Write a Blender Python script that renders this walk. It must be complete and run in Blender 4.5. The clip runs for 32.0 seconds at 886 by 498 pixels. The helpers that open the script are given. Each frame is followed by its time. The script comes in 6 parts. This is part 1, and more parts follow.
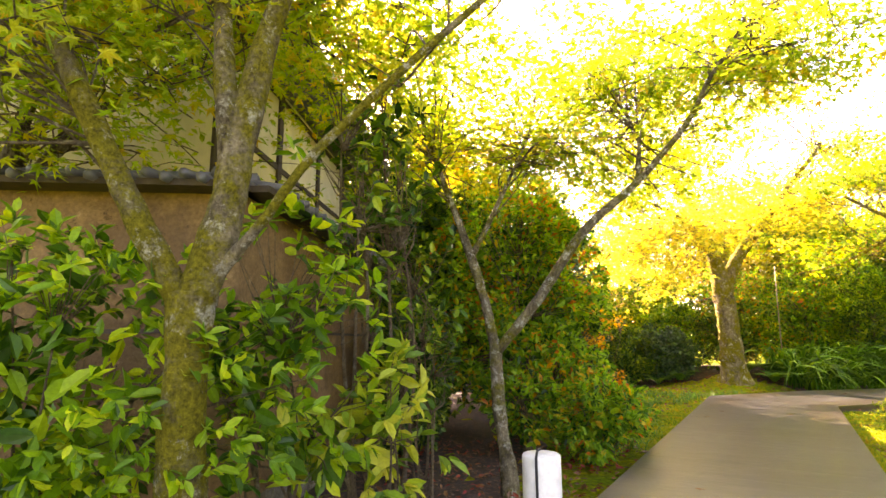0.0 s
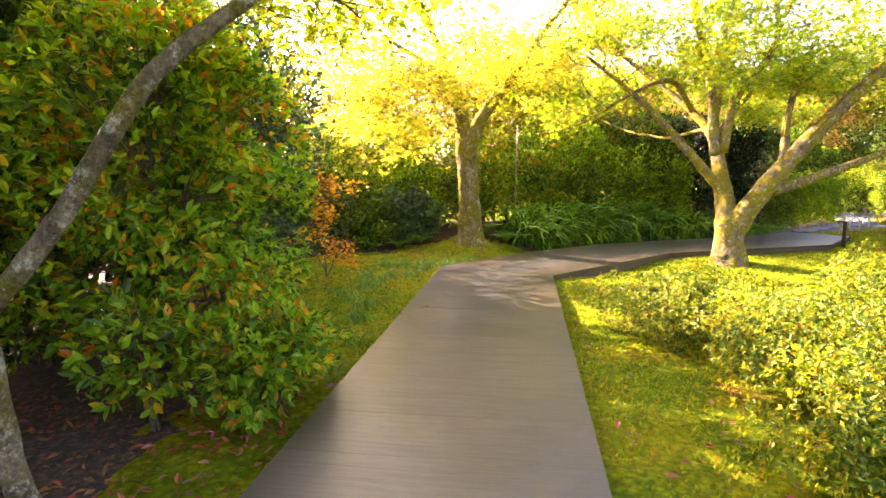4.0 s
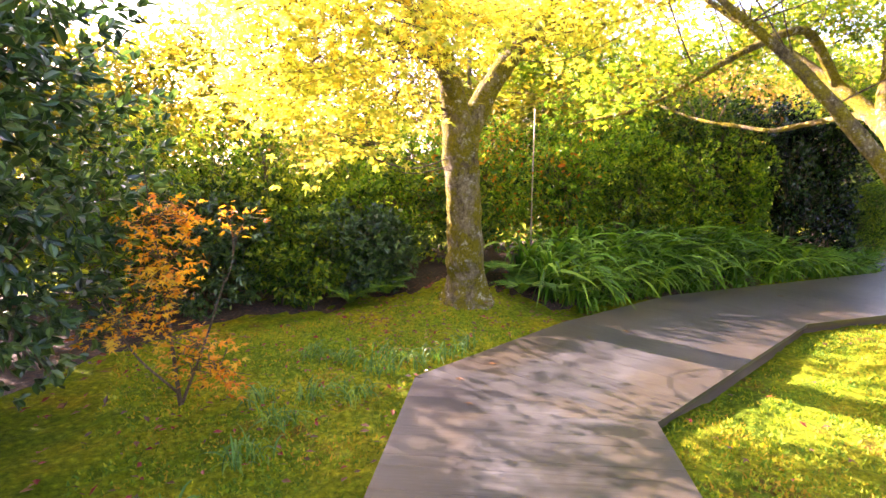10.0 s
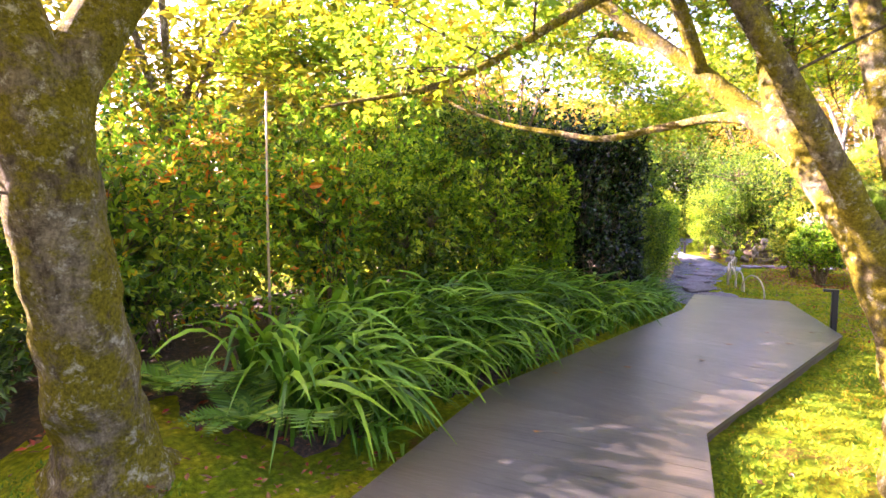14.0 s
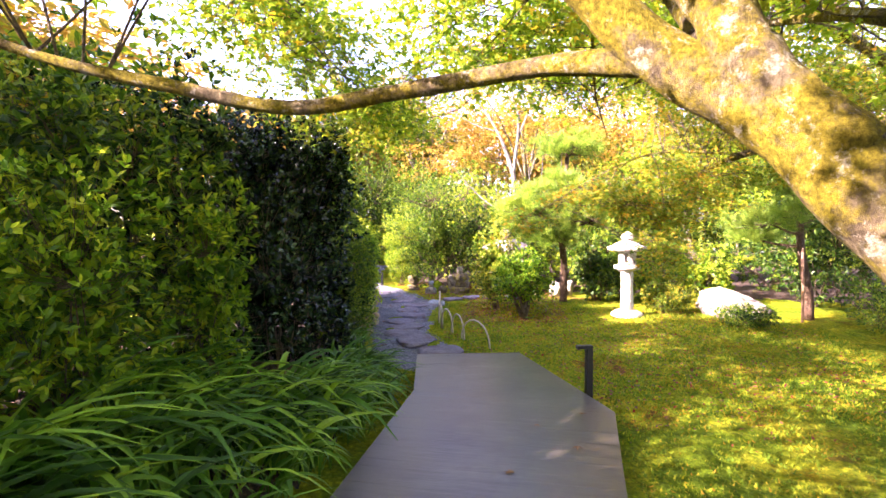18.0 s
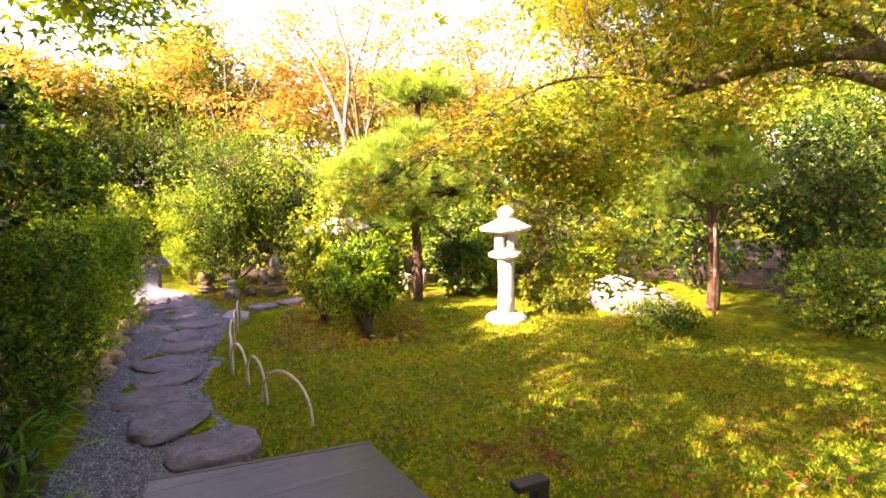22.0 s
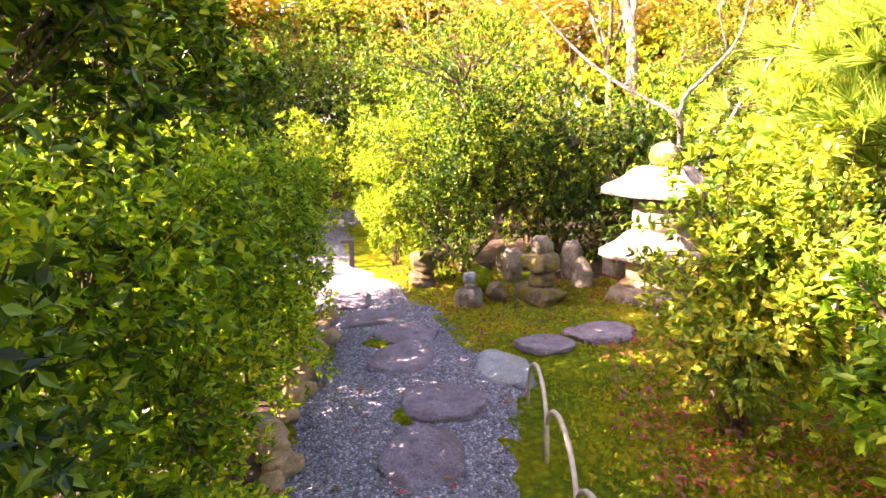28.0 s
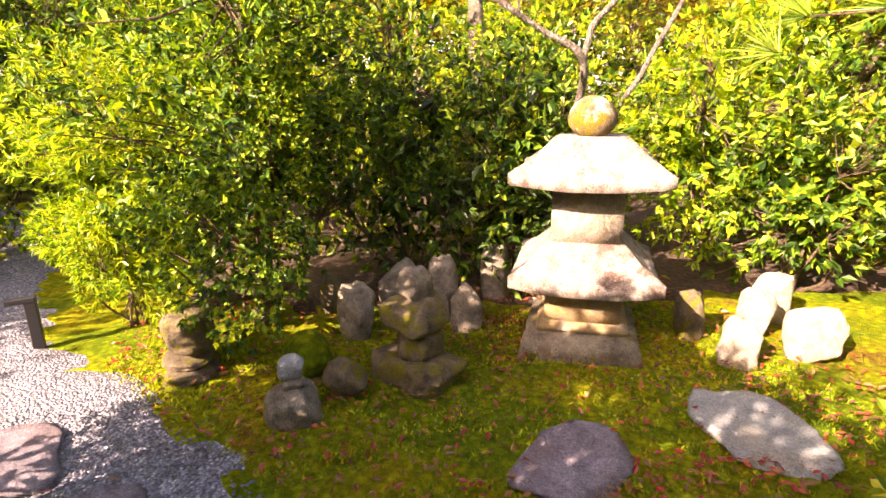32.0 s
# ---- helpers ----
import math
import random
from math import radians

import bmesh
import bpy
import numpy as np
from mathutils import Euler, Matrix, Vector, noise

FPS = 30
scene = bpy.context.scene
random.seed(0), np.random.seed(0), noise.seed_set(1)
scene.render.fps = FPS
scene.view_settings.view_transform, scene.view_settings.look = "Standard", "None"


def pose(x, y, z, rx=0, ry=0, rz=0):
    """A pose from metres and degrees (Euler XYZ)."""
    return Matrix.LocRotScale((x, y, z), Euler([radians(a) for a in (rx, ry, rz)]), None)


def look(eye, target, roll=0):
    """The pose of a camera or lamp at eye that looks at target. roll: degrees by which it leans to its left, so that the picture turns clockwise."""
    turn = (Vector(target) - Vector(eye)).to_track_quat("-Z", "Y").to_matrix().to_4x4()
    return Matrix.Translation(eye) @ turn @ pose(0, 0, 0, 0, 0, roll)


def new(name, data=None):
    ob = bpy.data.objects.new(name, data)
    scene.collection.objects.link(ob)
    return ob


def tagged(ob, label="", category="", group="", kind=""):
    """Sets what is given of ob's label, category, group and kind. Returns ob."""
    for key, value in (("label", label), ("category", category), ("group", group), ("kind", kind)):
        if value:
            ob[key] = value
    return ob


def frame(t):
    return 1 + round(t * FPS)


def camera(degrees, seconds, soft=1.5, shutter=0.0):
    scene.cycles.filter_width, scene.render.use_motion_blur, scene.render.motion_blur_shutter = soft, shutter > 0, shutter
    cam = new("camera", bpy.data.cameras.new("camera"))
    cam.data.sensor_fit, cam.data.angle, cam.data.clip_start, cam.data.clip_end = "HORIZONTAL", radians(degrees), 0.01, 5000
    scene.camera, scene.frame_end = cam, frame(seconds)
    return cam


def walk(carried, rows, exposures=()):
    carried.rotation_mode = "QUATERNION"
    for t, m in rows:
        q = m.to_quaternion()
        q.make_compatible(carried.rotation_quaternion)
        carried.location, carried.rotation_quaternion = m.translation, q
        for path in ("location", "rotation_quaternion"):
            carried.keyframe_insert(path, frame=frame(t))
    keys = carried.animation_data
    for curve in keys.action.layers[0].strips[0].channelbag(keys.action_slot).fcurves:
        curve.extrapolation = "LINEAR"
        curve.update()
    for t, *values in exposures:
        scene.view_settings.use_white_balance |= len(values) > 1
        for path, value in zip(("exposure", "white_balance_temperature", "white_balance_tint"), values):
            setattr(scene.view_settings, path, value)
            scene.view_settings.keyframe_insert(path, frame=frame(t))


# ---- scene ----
cam = camera(79.5, 32.0, soft=1.5)
METRES, EYE, TILT, LEAN, TURN = 24.0, 1.08, 0.0, 0.0, 0.0
ROWS = [
    (0.0, 0.0, 0.0, 0.0, 0.04, 9.62, 0.26),
    (0.5, 0.0059, 0.0054, 0.0004, -3.82, 8.55, 0.26),
    (1.0, 0.008, 0.0095, 0.0002, -7.97, 6.06, 0.03),
    (1.5, 0.0117, 0.0153, -0.0008, -12.65, 4.07, 0.13),
    (2.0, 0.0165, 0.027, -0.0021, -15.78, 1.6, 0.21),
    (2.5, 0.021, 0.038, 0.0038, -18.7, -2.2, 0.14),
    (3.0, 0.0293, 0.0468, 0.0056, -21.49, -4.41, 0.26),
    (3.5, 0.0396, 0.0559, 0.0109, -22.8, -5.76, 0.35),
    (5.5, 0.0628, 0.1009, 0.0223, -25.79, -11.03, 0.14),
    (6.0, 0.0672, 0.1137, 0.0233, -26.88, -11.3, 0.08),
    (6.5, 0.0727, 0.1285, 0.0241, -29.77, -11.32, 0.0),
    (7.0, 0.0818, 0.1447, 0.0252, -31.98, -10.9, 0.09),
    (7.5, 0.0879, 0.1606, 0.025, -32.75, -10.11, -0.02),
    (8.0, 0.0921, 0.1765, 0.0252, -32.74, -9.5, -0.15),
    (8.5, 0.0979, 0.1887, 0.0252, -31.32, -9.18, 0.03),
    (9.0, 0.1057, 0.1997, 0.0255, -27.96, -8.41, 0.17),
    (9.5, 0.1122, 0.2132, 0.0256, -25.82, -8.0, 0.07),
    (10.0, 0.1207, 0.2257, 0.0257, -25.43, -7.62, 0.06),
    (10.5, 0.1322, 0.2383, 0.027, -25.4, -7.07, 0.13),
    (11.0, 0.1412, 0.2532, 0.0263, -25.74, -6.53, 0.06),
    (11.5, 0.1506, 0.2682, 0.0269, -27.98, -5.92, 0.01),
    (12.0, 0.1621, 0.28, 0.0269, -31.31, -5.72, 0.14),
    (12.5, 0.1723, 0.2912, 0.0269, -35.23, -5.62, 0.18),
    (13.0, 0.1829, 0.3054, 0.0278, -39.8, -5.4, 0.09),
    (13.5, 0.1951, 0.3167, 0.027, -44.6, -5.3, 0.19),
    (15.5, 0.2478, 0.3582, 0.0289, -62.52, -4.92, 0.28),
    (16.0, 0.2625, 0.3663, 0.0291, -66.08, -4.85, 0.23),
    (16.5, 0.2793, 0.3713, 0.0287, -70.97, -4.75, 0.25),
    (17.0, 0.2972, 0.3729, 0.0305, -75.15, -4.54, 0.5),
    (17.5, 0.3127, 0.378, 0.0306, -78.34, -4.13, 0.4),
    (18.0, 0.3269, 0.3821, 0.0319, -82.35, -3.0, 0.4),
    (18.5, 0.342, 0.383, 0.0322, -85.46, -1.57, 0.63),
    (19.0, 0.358, 0.3861, 0.0305, -87.28, -1.17, 0.73),
    (19.5, 0.3764, 0.3897, 0.0305, -90.23, -1.3, 0.68),
    (20.0, 0.3939, 0.3871, 0.0289, -94.29, -2.33, 0.94),
    (20.5, 0.4123, 0.3854, 0.0286, -97.2, -4.21, 0.98),
    (21.0, 0.4336, 0.3857, 0.0304, -98.69, -4.95, 0.85),
    (21.5, 0.4517, 0.3825, 0.03, -99.97, -5.26, 0.98),
    (22.0, 0.4693, 0.3834, 0.0304, -100.2, -6.02, 0.95),
    (22.5, 0.4892, 0.3875, 0.0315, -100.16, -6.61, 0.76),
    (23.0, 0.5086, 0.3886, 0.0302, -100.15, -6.94, 0.79),
    (23.5, 0.5256, 0.3909, 0.0318, -99.94, -7.51, 0.82),
    (24.0, 0.5425, 0.3975, 0.0324, -99.29, -7.42, 0.63),
    (24.5, 0.5595, 0.4022, 0.0306, -98.16, -7.51, 0.64),
    (25.0, 0.5747, 0.4077, 0.032, -95.49, -8.23, 0.63),
    (25.5, 0.5889, 0.4159, 0.0319, -91.72, -8.51, 0.51),
    (26.0, 0.6046, 0.4206, 0.0272, -89.01, -9.56, 0.57),
    (26.5, 0.6234, 0.428, 0.0253, -86.83, -10.28, 0.55),
    (28.5, 0.6784, 0.4605, 0.0223, -82.68, -11.73, 0.31),
    (29.0, 0.6921, 0.4633, 0.0217, -82.87, -11.94, 0.43),
    (29.5, 0.7057, 0.4625, 0.0226, -83.76, -11.95, 0.62),
    (30.0, 0.7192, 0.4649, 0.0215, -85.74, -12.05, 0.56),
    (30.5, 0.7341, 0.4672, 0.022, -90.67, -12.3, 0.53),
    (31.0, 0.7498, 0.4656, 0.0204, -96.26, -12.76, 0.78),
    (31.5, 0.7629, 0.4648, 0.0201, -100.3, -14.06, 0.83),
    (32.0, 0.7745, 0.467, 0.0203, -106.31, -15.16, 0.74),
]
walk(cam, [(t, pose(0, 0, EYE, TILT, LEAN, TURN) @ pose(METRES * x, METRES * y, METRES * z, 90 + pitch, roll, yaw)) for t, x, y, z, yaw, pitch, roll in ROWS], exposures=((0.0, 3.52, 8900, 36), (3.0, 3.45, 8200, 37), (7.0, 3.62, 7600, 42), (9.0, 3.55, 7000, 48), (13.0, 3.72, 6600, 50), (16.0, 3.52, 6700, 52), (18.5, 3.15, 6500, 48), (21.0, 2.95, 7400, 50), (24.0, 3.1, 8300, 47), (26.0, 3.1, 7500, 50), (29.0, 3.65, 8200, 46), (31.0, 3.15, 8800, 45), (32.0, 2.8, 8700, 42)))

# ---- world and sun ----
SUN = Vector((-0.47, 0.88, 0.59)).normalized()
world = bpy.data.worlds.new("sky")
scene.world = world
world.use_nodes = True
wn = world.node_tree
sky = wn.nodes.new("ShaderNodeTexSky")
sky.sky_type, sky.sun_disc = "NISHITA", False
sky.sun_elevation = math.asin(SUN.z)
sky.sun_rotation = math.atan2(SUN.x, SUN.y)
sky.air_density, sky.dust_density, sky.ozone_density = 1.0, 2.5, 1.0
wn.links.new(sky.outputs[0], wn.nodes["Background"].inputs[0])
wn.nodes["Background"].inputs[1].default_value = 0.125
sun_data = bpy.data.lights.new("sun", "SUN")
sun_data.energy, sun_data.angle, sun_data.color = 5.0, radians(0.5), (1.0, 0.93, 0.80)
sun = new("sun", sun_data)
sun.matrix_world = look(SUN * 60, (0, 0, 0))


# ---- small tools ----
def rng_of(seed):
    return np.random.default_rng(seed)


def unit(a):
    return a / np.maximum(np.linalg.norm(a, axis=-1, keepdims=True), 1e-9)


def mesh_of(name, verts, faces, mat, smooth=False):
    """One mesh from vertices and a list of face arrays, each (n, 3) or (n, 4)."""
    me = bpy.data.meshes.new(name)
    verts = np.asarray(verts, dtype=np.float32)
    faces = [np.asarray(f, dtype=np.int32) for f in faces if len(f)]
    loops = np.concatenate([f.ravel() for f in faces])
    totals = np.concatenate([np.full(len(f), f.shape[1], np.int32) for f in faces])
    starts = np.concatenate([[0], np.cumsum(totals)[:-1]]).astype(np.int32)
    me.vertices.add(len(verts))
    me.vertices.foreach_set("co", verts.ravel())
    me.loops.add(len(loops))
    me.loops.foreach_set("vertex_index", loops)
    me.polygons.add(len(totals))
    me.polygons.foreach_set("loop_start", starts)
    me.polygons.foreach_set("loop_total", totals)
    me.polygons.foreach_set("use_smooth", np.full(len(totals), smooth))
    me.materials.append(mat)
    me.update(calc_edges=True)
    return me


def thing(name, place, label, category, group="", kind=""):
    ob = new(name)
    ob.empty_display_size = 0.2
    ob.location = place
    return tagged(ob, label, category, group, kind)


def part(name, geo, mat, parent, label="", smooth=True):
    """A mesh under a thing or a part. geo: a bmesh, or (verts, faces) in the parent's own space."""
    if isinstance(geo, tuple):
        me = mesh_of(name, geo[0], geo[1], mat, smooth)
    else:
        me = bpy.data.meshes.new(name)
        for f in geo.faces:
            f.smooth = smooth
        geo.to_mesh(me)
        geo.free()
        me.materials.append(mat)
    ob = new(name, me)
    ob.parent = parent
    return tagged(ob, label)


class Soup:
    """Collects vertices and faces of many pieces that become one mesh."""

    def __init__(self):
        self.v, self.q, self.t, self.n = [], [], [], 0

    def add(self, v, quads=None, tris=None):
        v = np.asarray(v, dtype=np.float64).reshape(-1, 3)
        if quads is not None and len(quads):
            self.q.append(np.asarray(quads) + self.n)
        if tris is not None and len(tris):
            self.t.append(np.asarray(tris) + self.n)
        self.v.append(v)
        self.n += len(v)

    def geo(self, origin=(0, 0, 0)):
        faces = []
        if self.q:
            faces.append(np.concatenate(self.q))
        if self.t:
            faces.append(np.concatenate(self.t))
        return np.concatenate(self.v) - np.asarray(origin), faces


def tube(soup, pts, radii, sides=8, cap=True, rough=0.0, rng=None):
    """A round, tapering branch through the points."""
    pts = np.asarray(pts, dtype=float)
    n = len(pts)
    radii = np.broadcast_to(np.asarray(radii, dtype=float), (n,))
    tan = unit(np.gradient(pts, axis=0))
    ref = np.array([0.31, 0.17, 0.93]) if abs(tan[0][2]) < 0.8 else np.array([0.93, 0.31, 0.17])
    u = unit(np.cross(tan, ref))
    w = np.cross(tan, u)
    a = np.linspace(0, 2 * np.pi, sides, endpoint=False)
    ring = u[:, None, :] * np.cos(a)[None, :, None] + w[:, None, :] * np.sin(a)[None, :, None]
    rr = radii[:, None]
    if rough and rng is not None:
        at = pts[:, None, :] + ring * rr[:, :, None]
        knob = np.array([noise.noise(Vector(q) * 4.5) + 0.6 * noise.noise(Vector(q) * 13) for q in at.reshape(-1, 3)]).reshape(n, sides)
        rr = rr * (1 + rough * knob)
    else:
        rr = np.repeat(rr, sides, 1)
    v = (pts[:, None, :] + ring * rr[:, :, None]).reshape(-1, 3)
    i = np.arange(n - 1)[:, None] * sides
    j = np.arange(sides)[None, :]
    k = (j + 1) % sides
    quads = np.stack([i + j, i + k, i + sides + k, i + sides + j], -1).reshape(-1, 4)
    tris = None
    if cap:
        v = np.concatenate([v, pts[-1:] + tan[-1:] * radii[-1] * 0.5])
        tris = np.stack([np.arange(sides) + (n - 1) * sides, (np.arange(sides) + 1) % sides + (n - 1) * sides, np.full(sides, n * sides)], -1)
        v = np.concatenate([v, pts[:1]])
        start = np.stack([(np.arange(sides) + 1) % sides, np.arange(sides), np.full(sides, n * sides + 1)], -1)
        tris = np.concatenate([tris, start])
    soup.add(v, quads, tris)


def spline(pts, n):
    """A smooth line through a few points (Catmull-Rom), n points a span; the radius may ride along as a fourth number."""
    p = np.asarray(pts, dtype=float)
    p = np.concatenate([[2 * p[0] - p[1]], p, [2 * p[-1] - p[-2]]])
    out = []
    for i in range(1, len(p) - 2):
        s = np.linspace(0, 1, n, endpoint=False)[:, None]
        a, b, c, d = p[i - 1], p[i], p[i + 1], p[i + 2]
        out.append(0.5 * (2 * b + (c - a) * s + (2 * a - 5 * b + 4 * c - d) * s ** 2 + (3 * b - a - 3 * c + d) * s ** 3))
    out.append(p[-2:-1])
    return np.concatenate(out)


# Leaf shapes: length 1 along y, face up along z.
LEAF = (np.array([(0, 0, 0), (-0.24, 0.45, 0.07), (0, 1, -0.08), (0.24, 0.45, 0.07)]), None, np.array([(0, 2, 1), (0, 3, 2)]))
BROAD = (np.array([(0, 0, 0), (-0.21, 0.28, 0.05), (-0.2, 0.66, 0.03), (0, 1, -0.1), (0.2, 0.66, 0.03), (0.21, 0.28, 0.05)]), np.array([(0, 3, 2, 1), (0, 5, 4, 3)]), None)
SLIM = (np.array([(0, 0, 0), (-0.1, 0.4, 0.03), (0, 1, -0.1), (0.1, 0.4, 0.03)]), None, np.array([(0, 2, 1), (0, 3, 2)]))


def maple_shape():
    tips = [(-100, 0.42), (-52, 0.72), (0, 1.0), (52, 0.72), (100, 0.42)]
    pts, out = [(0, 0.0, 0)], []
    for k, (a, r) in enumerate(tips):
        out.append((a, r, -0.10 * r))
        if k < 4:
            out.append(((a + tips[k + 1][0]) / 2, 0.27, 0.03))
    for a, r, z in out:
        pts.append((r * math.sin(radians(a)), 0.12 + r * math.cos(radians(a)) * 0.9, z))
    tris = [(0, i + 1, i) for i in range(1, len(out))]
    return np.array(pts), None, np.array(tris)


MAPLE = maple_shape()
MAPLE_FAR = (np.array([(0, 0, 0), (-0.62, 0.42, -0.06), (-0.17, 0.45, 0.03), (0, 1.05, -0.1), (0.17, 0.45, 0.03), (0.62, 0.42, -0.06)]), None, np.array([(0, 2, 1), (0, 3, 2), (0, 4, 3), (0, 5, 4)]))


def put_leaves(soup, shape, places, ways, ups, sizes):
    """Places one leaf shape many times."""
    v, quads, tris = shape
    ways = unit(ways)
    side = unit(np.cross(ways, ups))
    nor = np.cross(side, ways)
    s = np.asarray(sizes)[:, None, None]
    out = places[:, None, :] + s * (v[None, :, 0:1] * side[:, None] + v[None, :, 1:2] * ways[:, None] + v[None, :, 2:3] * nor[:, None])
    base = (np.arange(len(places)) * len(v))[:, None, None]
    soup.add(out.reshape(-1, 3), None if quads is None else (quads[None] + base).reshape(-1, quads.shape[1]), None if tris is None else (tris[None] + base).reshape(-1, 3))


def rosettes(soup, rng, shape, tips, out, per, size, spread=0.9, droop=0.25, lift=0.5):
    """Leaves in whorls round twig tips that point along out."""
    n = len(tips)
    p = np.repeat(tips, per, 0)
    o = np.repeat(unit(out), per, 0)
    ref = unit(rng.normal(size=(n * per, 3)))
    side = unit(np.cross(o, ref))
    ang = spread * (0.55 + 0.6 * rng.random((n * per, 1)))
    way = o * np.cos(ang) + side * np.sin(ang)
    way[:, 2] -= droop * rng.random(n * per)
    up = o * (1 - lift) + np.array([0, 0, 1.0]) * lift + 0.35 * rng.normal(size=o.shape)
    p = p - o * (rng.random((n * per, 1)) * size * 0.9)
    put_leaves(soup, shape, p, way, up, size * (0.65 + 0.6 * rng.random(n * per)))


def lumpy(rng, d, amount, k=5):
    """A smooth uneven factor over directions d."""
    f = np.zeros(len(d))
    for _ in range(k):
        w = rng.normal(size=3) * 2.6
        f += np.sin(d @ w + rng.random() * 6.28)
    return 1 + amount * f / math.sqrt(k)


# ---- materials ----
def material(name):
    m = bpy.data.materials.new(name)
    m.use_nodes = True
    t = m.node_tree
    return m, t, t.nodes["Principled BSDF"]


def node(t, kind, **values):
    n = t.nodes.new(kind)
    for key, v in values.items():
        n.inputs[key.replace("_", " ")].default_value = v
    return n


def ramp(t, source, stops):
    n = t.nodes.new("ShaderNodeValToRGB")
    e = n.color_ramp.elements
    while len(e) < len(stops):
        e.new(0.5)
    for x, (p, c) in zip(e, stops):
        x.position, x.color = p, (*c, 1)
    t.links.new(source, n.inputs[0])
    return n.outputs[0]


def mixed(t, fac, a, b, kind="MIX"):
    n = t.nodes.new("ShaderNodeMix")
    n.data_type, n.blend_type = "RGBA", kind
    for slot, v in ((0, fac), (6, a), (7, b)):
        if isinstance(v, (int, float)):
            n.inputs[slot].default_value = v
        elif isinstance(v, tuple):
            n.inputs[slot].default_value = (*v, 1)
        else:
            t.links.new(v, n.inputs[slot])
    return n.outputs[2]


def noise_at(t, scale, detail=4.0, rough=0.55, stretch=None, space="Object"):
    co = t.nodes.new("ShaderNodeNewGeometry").outputs["Position"] if space == "World" else t.nodes.new("ShaderNodeTexCoord").outputs[space]
    if stretch:
        mp = t.nodes.new("ShaderNodeMapping")
        mp.inputs["Scale"].default_value = stretch
        t.links.new(co, mp.inputs[0])
        co = mp.outputs[0]
    n = node(t, "ShaderNodeTexNoise", Scale=scale, Detail=detail, Roughness=rough)
    t.links.new(co, n.inputs["Vector"])
    return n.outputs["Fac"]


def bump(t, bsdf, height, strength, distance):
    b = node(t, "ShaderNodeBump", Strength=strength, Distance=distance)
    t.links.new(height, b.inputs["Height"])
    t.links.new(b.outputs[0], bsdf.inputs["Normal"])


def leaf_material(name, stops, through_colour=(1.0, 0.97, 0.6), thin=0.42, rough=0.42, patch=1.3, glow=1.5, shine=0.3):
    """Leaves: colour differs from leaf to leaf and in larger patches; light shines through."""
    m, t, b = material(name)
    rnd = t.nodes.new("ShaderNodeNewGeometry").outputs["Random Per Island"]
    big = noise_at(t, patch, 2.0)
    add = t.nodes.new("ShaderNodeMath")
    add.operation = "MULTIPLY_ADD"
    t.links.new(big, add.inputs[0])
    add.inputs[1].default_value, add.inputs[2].default_value = 1.1, -0.55
    sm = t.nodes.new("ShaderNodeMath")
    sm.operation, sm.use_clamp = "ADD", True
    t.links.new(rnd, sm.inputs[0])
    t.links.new(add.outputs[0], sm.inputs[1])
    col = ramp(t, sm.outputs[0], stops)
    fine = noise_at(t, 60, 2.0)
    col = mixed(t, 0.35, col, mixed(t, 1.0, col, ramp(t, fine, [(0.3, (0.5, 0.5, 0.5)), (0.7, (1.3, 1.3, 1.3))]), "MULTIPLY"))
    t.links.new(col, b.inputs["Base Color"])
    b.inputs["Roughness"].default_value = rough
    b.inputs["Specular IOR Level"].default_value = 0.5 if rough < 0.3 else shine
    tr = t.nodes.new("ShaderNodeBsdfTranslucent")
    t.links.new(mixed(t, 1.0, col, tuple(glow * c for c in through_colour), "MULTIPLY"), tr.inputs[0])
    mix = t.nodes.new("ShaderNodeMixShader")
    mix.inputs[0].default_value = thin
    t.links.new(b.outputs[0], mix.inputs[1])
    t.links.new(tr.outputs[0], mix.inputs[2])
    t.links.new(mix.outputs[0], t.nodes["Material Output"].inputs[0])
    return m


def bark_material(name, dark, light, lichen, moss_amount=0.0, scale=1.0, lichen_edge=0.53, moss=(0.30, 0.215, 0.012)):
    """Rough bark: dark fissures, crusty pale lichen spots, and moss in broad patches."""
    m, t, b = material(name)
    grain = noise_at(t, 9 * scale, 8.0, 0.72, (1, 1, 0.35))
    col = ramp(t, grain, [(0.34, dark), (0.58, light)])
    col = mixed(t, ramp(t, noise_at(t, 3.4, 3.0, 0.6), [(0.4, (0, 0, 0)), (0.65, (0.6, 0.6, 0.6))]), col, dark)
    if moss_amount:
        edge = 0.62 - 0.3 * moss_amount
        cover = ramp(t, noise_at(t, 3.2, 8.0, 0.74), [(edge, (0, 0, 0)), (edge + 0.10, (1, 1, 1))])
        tuft = ramp(t, noise_at(t, 60, 5.0, 0.75), [(0.3, tuple(0.35 * c for c in moss)), (0.62, moss), (0.8, tuple(1.4 * c for c in moss))])
        col = mixed(t, cover, col, tuft)
    spots = noise_at(t, 7 * scale, 8.0, 0.8)
    col = mixed(t, ramp(t, spots, [(lichen_edge, (0, 0, 0)), (lichen_edge + 0.09, (0.9, 0.9, 0.9))]), col, lichen)
    col = mixed(t, 0.8, col, mixed(t, 1.0, col, ramp(t, noise_at(t, 48, 6.0, 0.8), [(0.36, (0.38, 0.36, 0.33)), (0.52, (1.0, 1.0, 1.0)), (0.66, (1.55, 1.55, 1.5))]), "MULTIPLY"))
    t.links.new(col, b.inputs["Base Color"])
    b.inputs["Roughness"].default_value = 0.95
    b.inputs["Specular IOR Level"].default_value = 0.15
    bump(t, b, noise_at(t, 17 * scale, 10.0, 0.8, (1, 1, 0.4)), 1.0, 0.07)
    return m


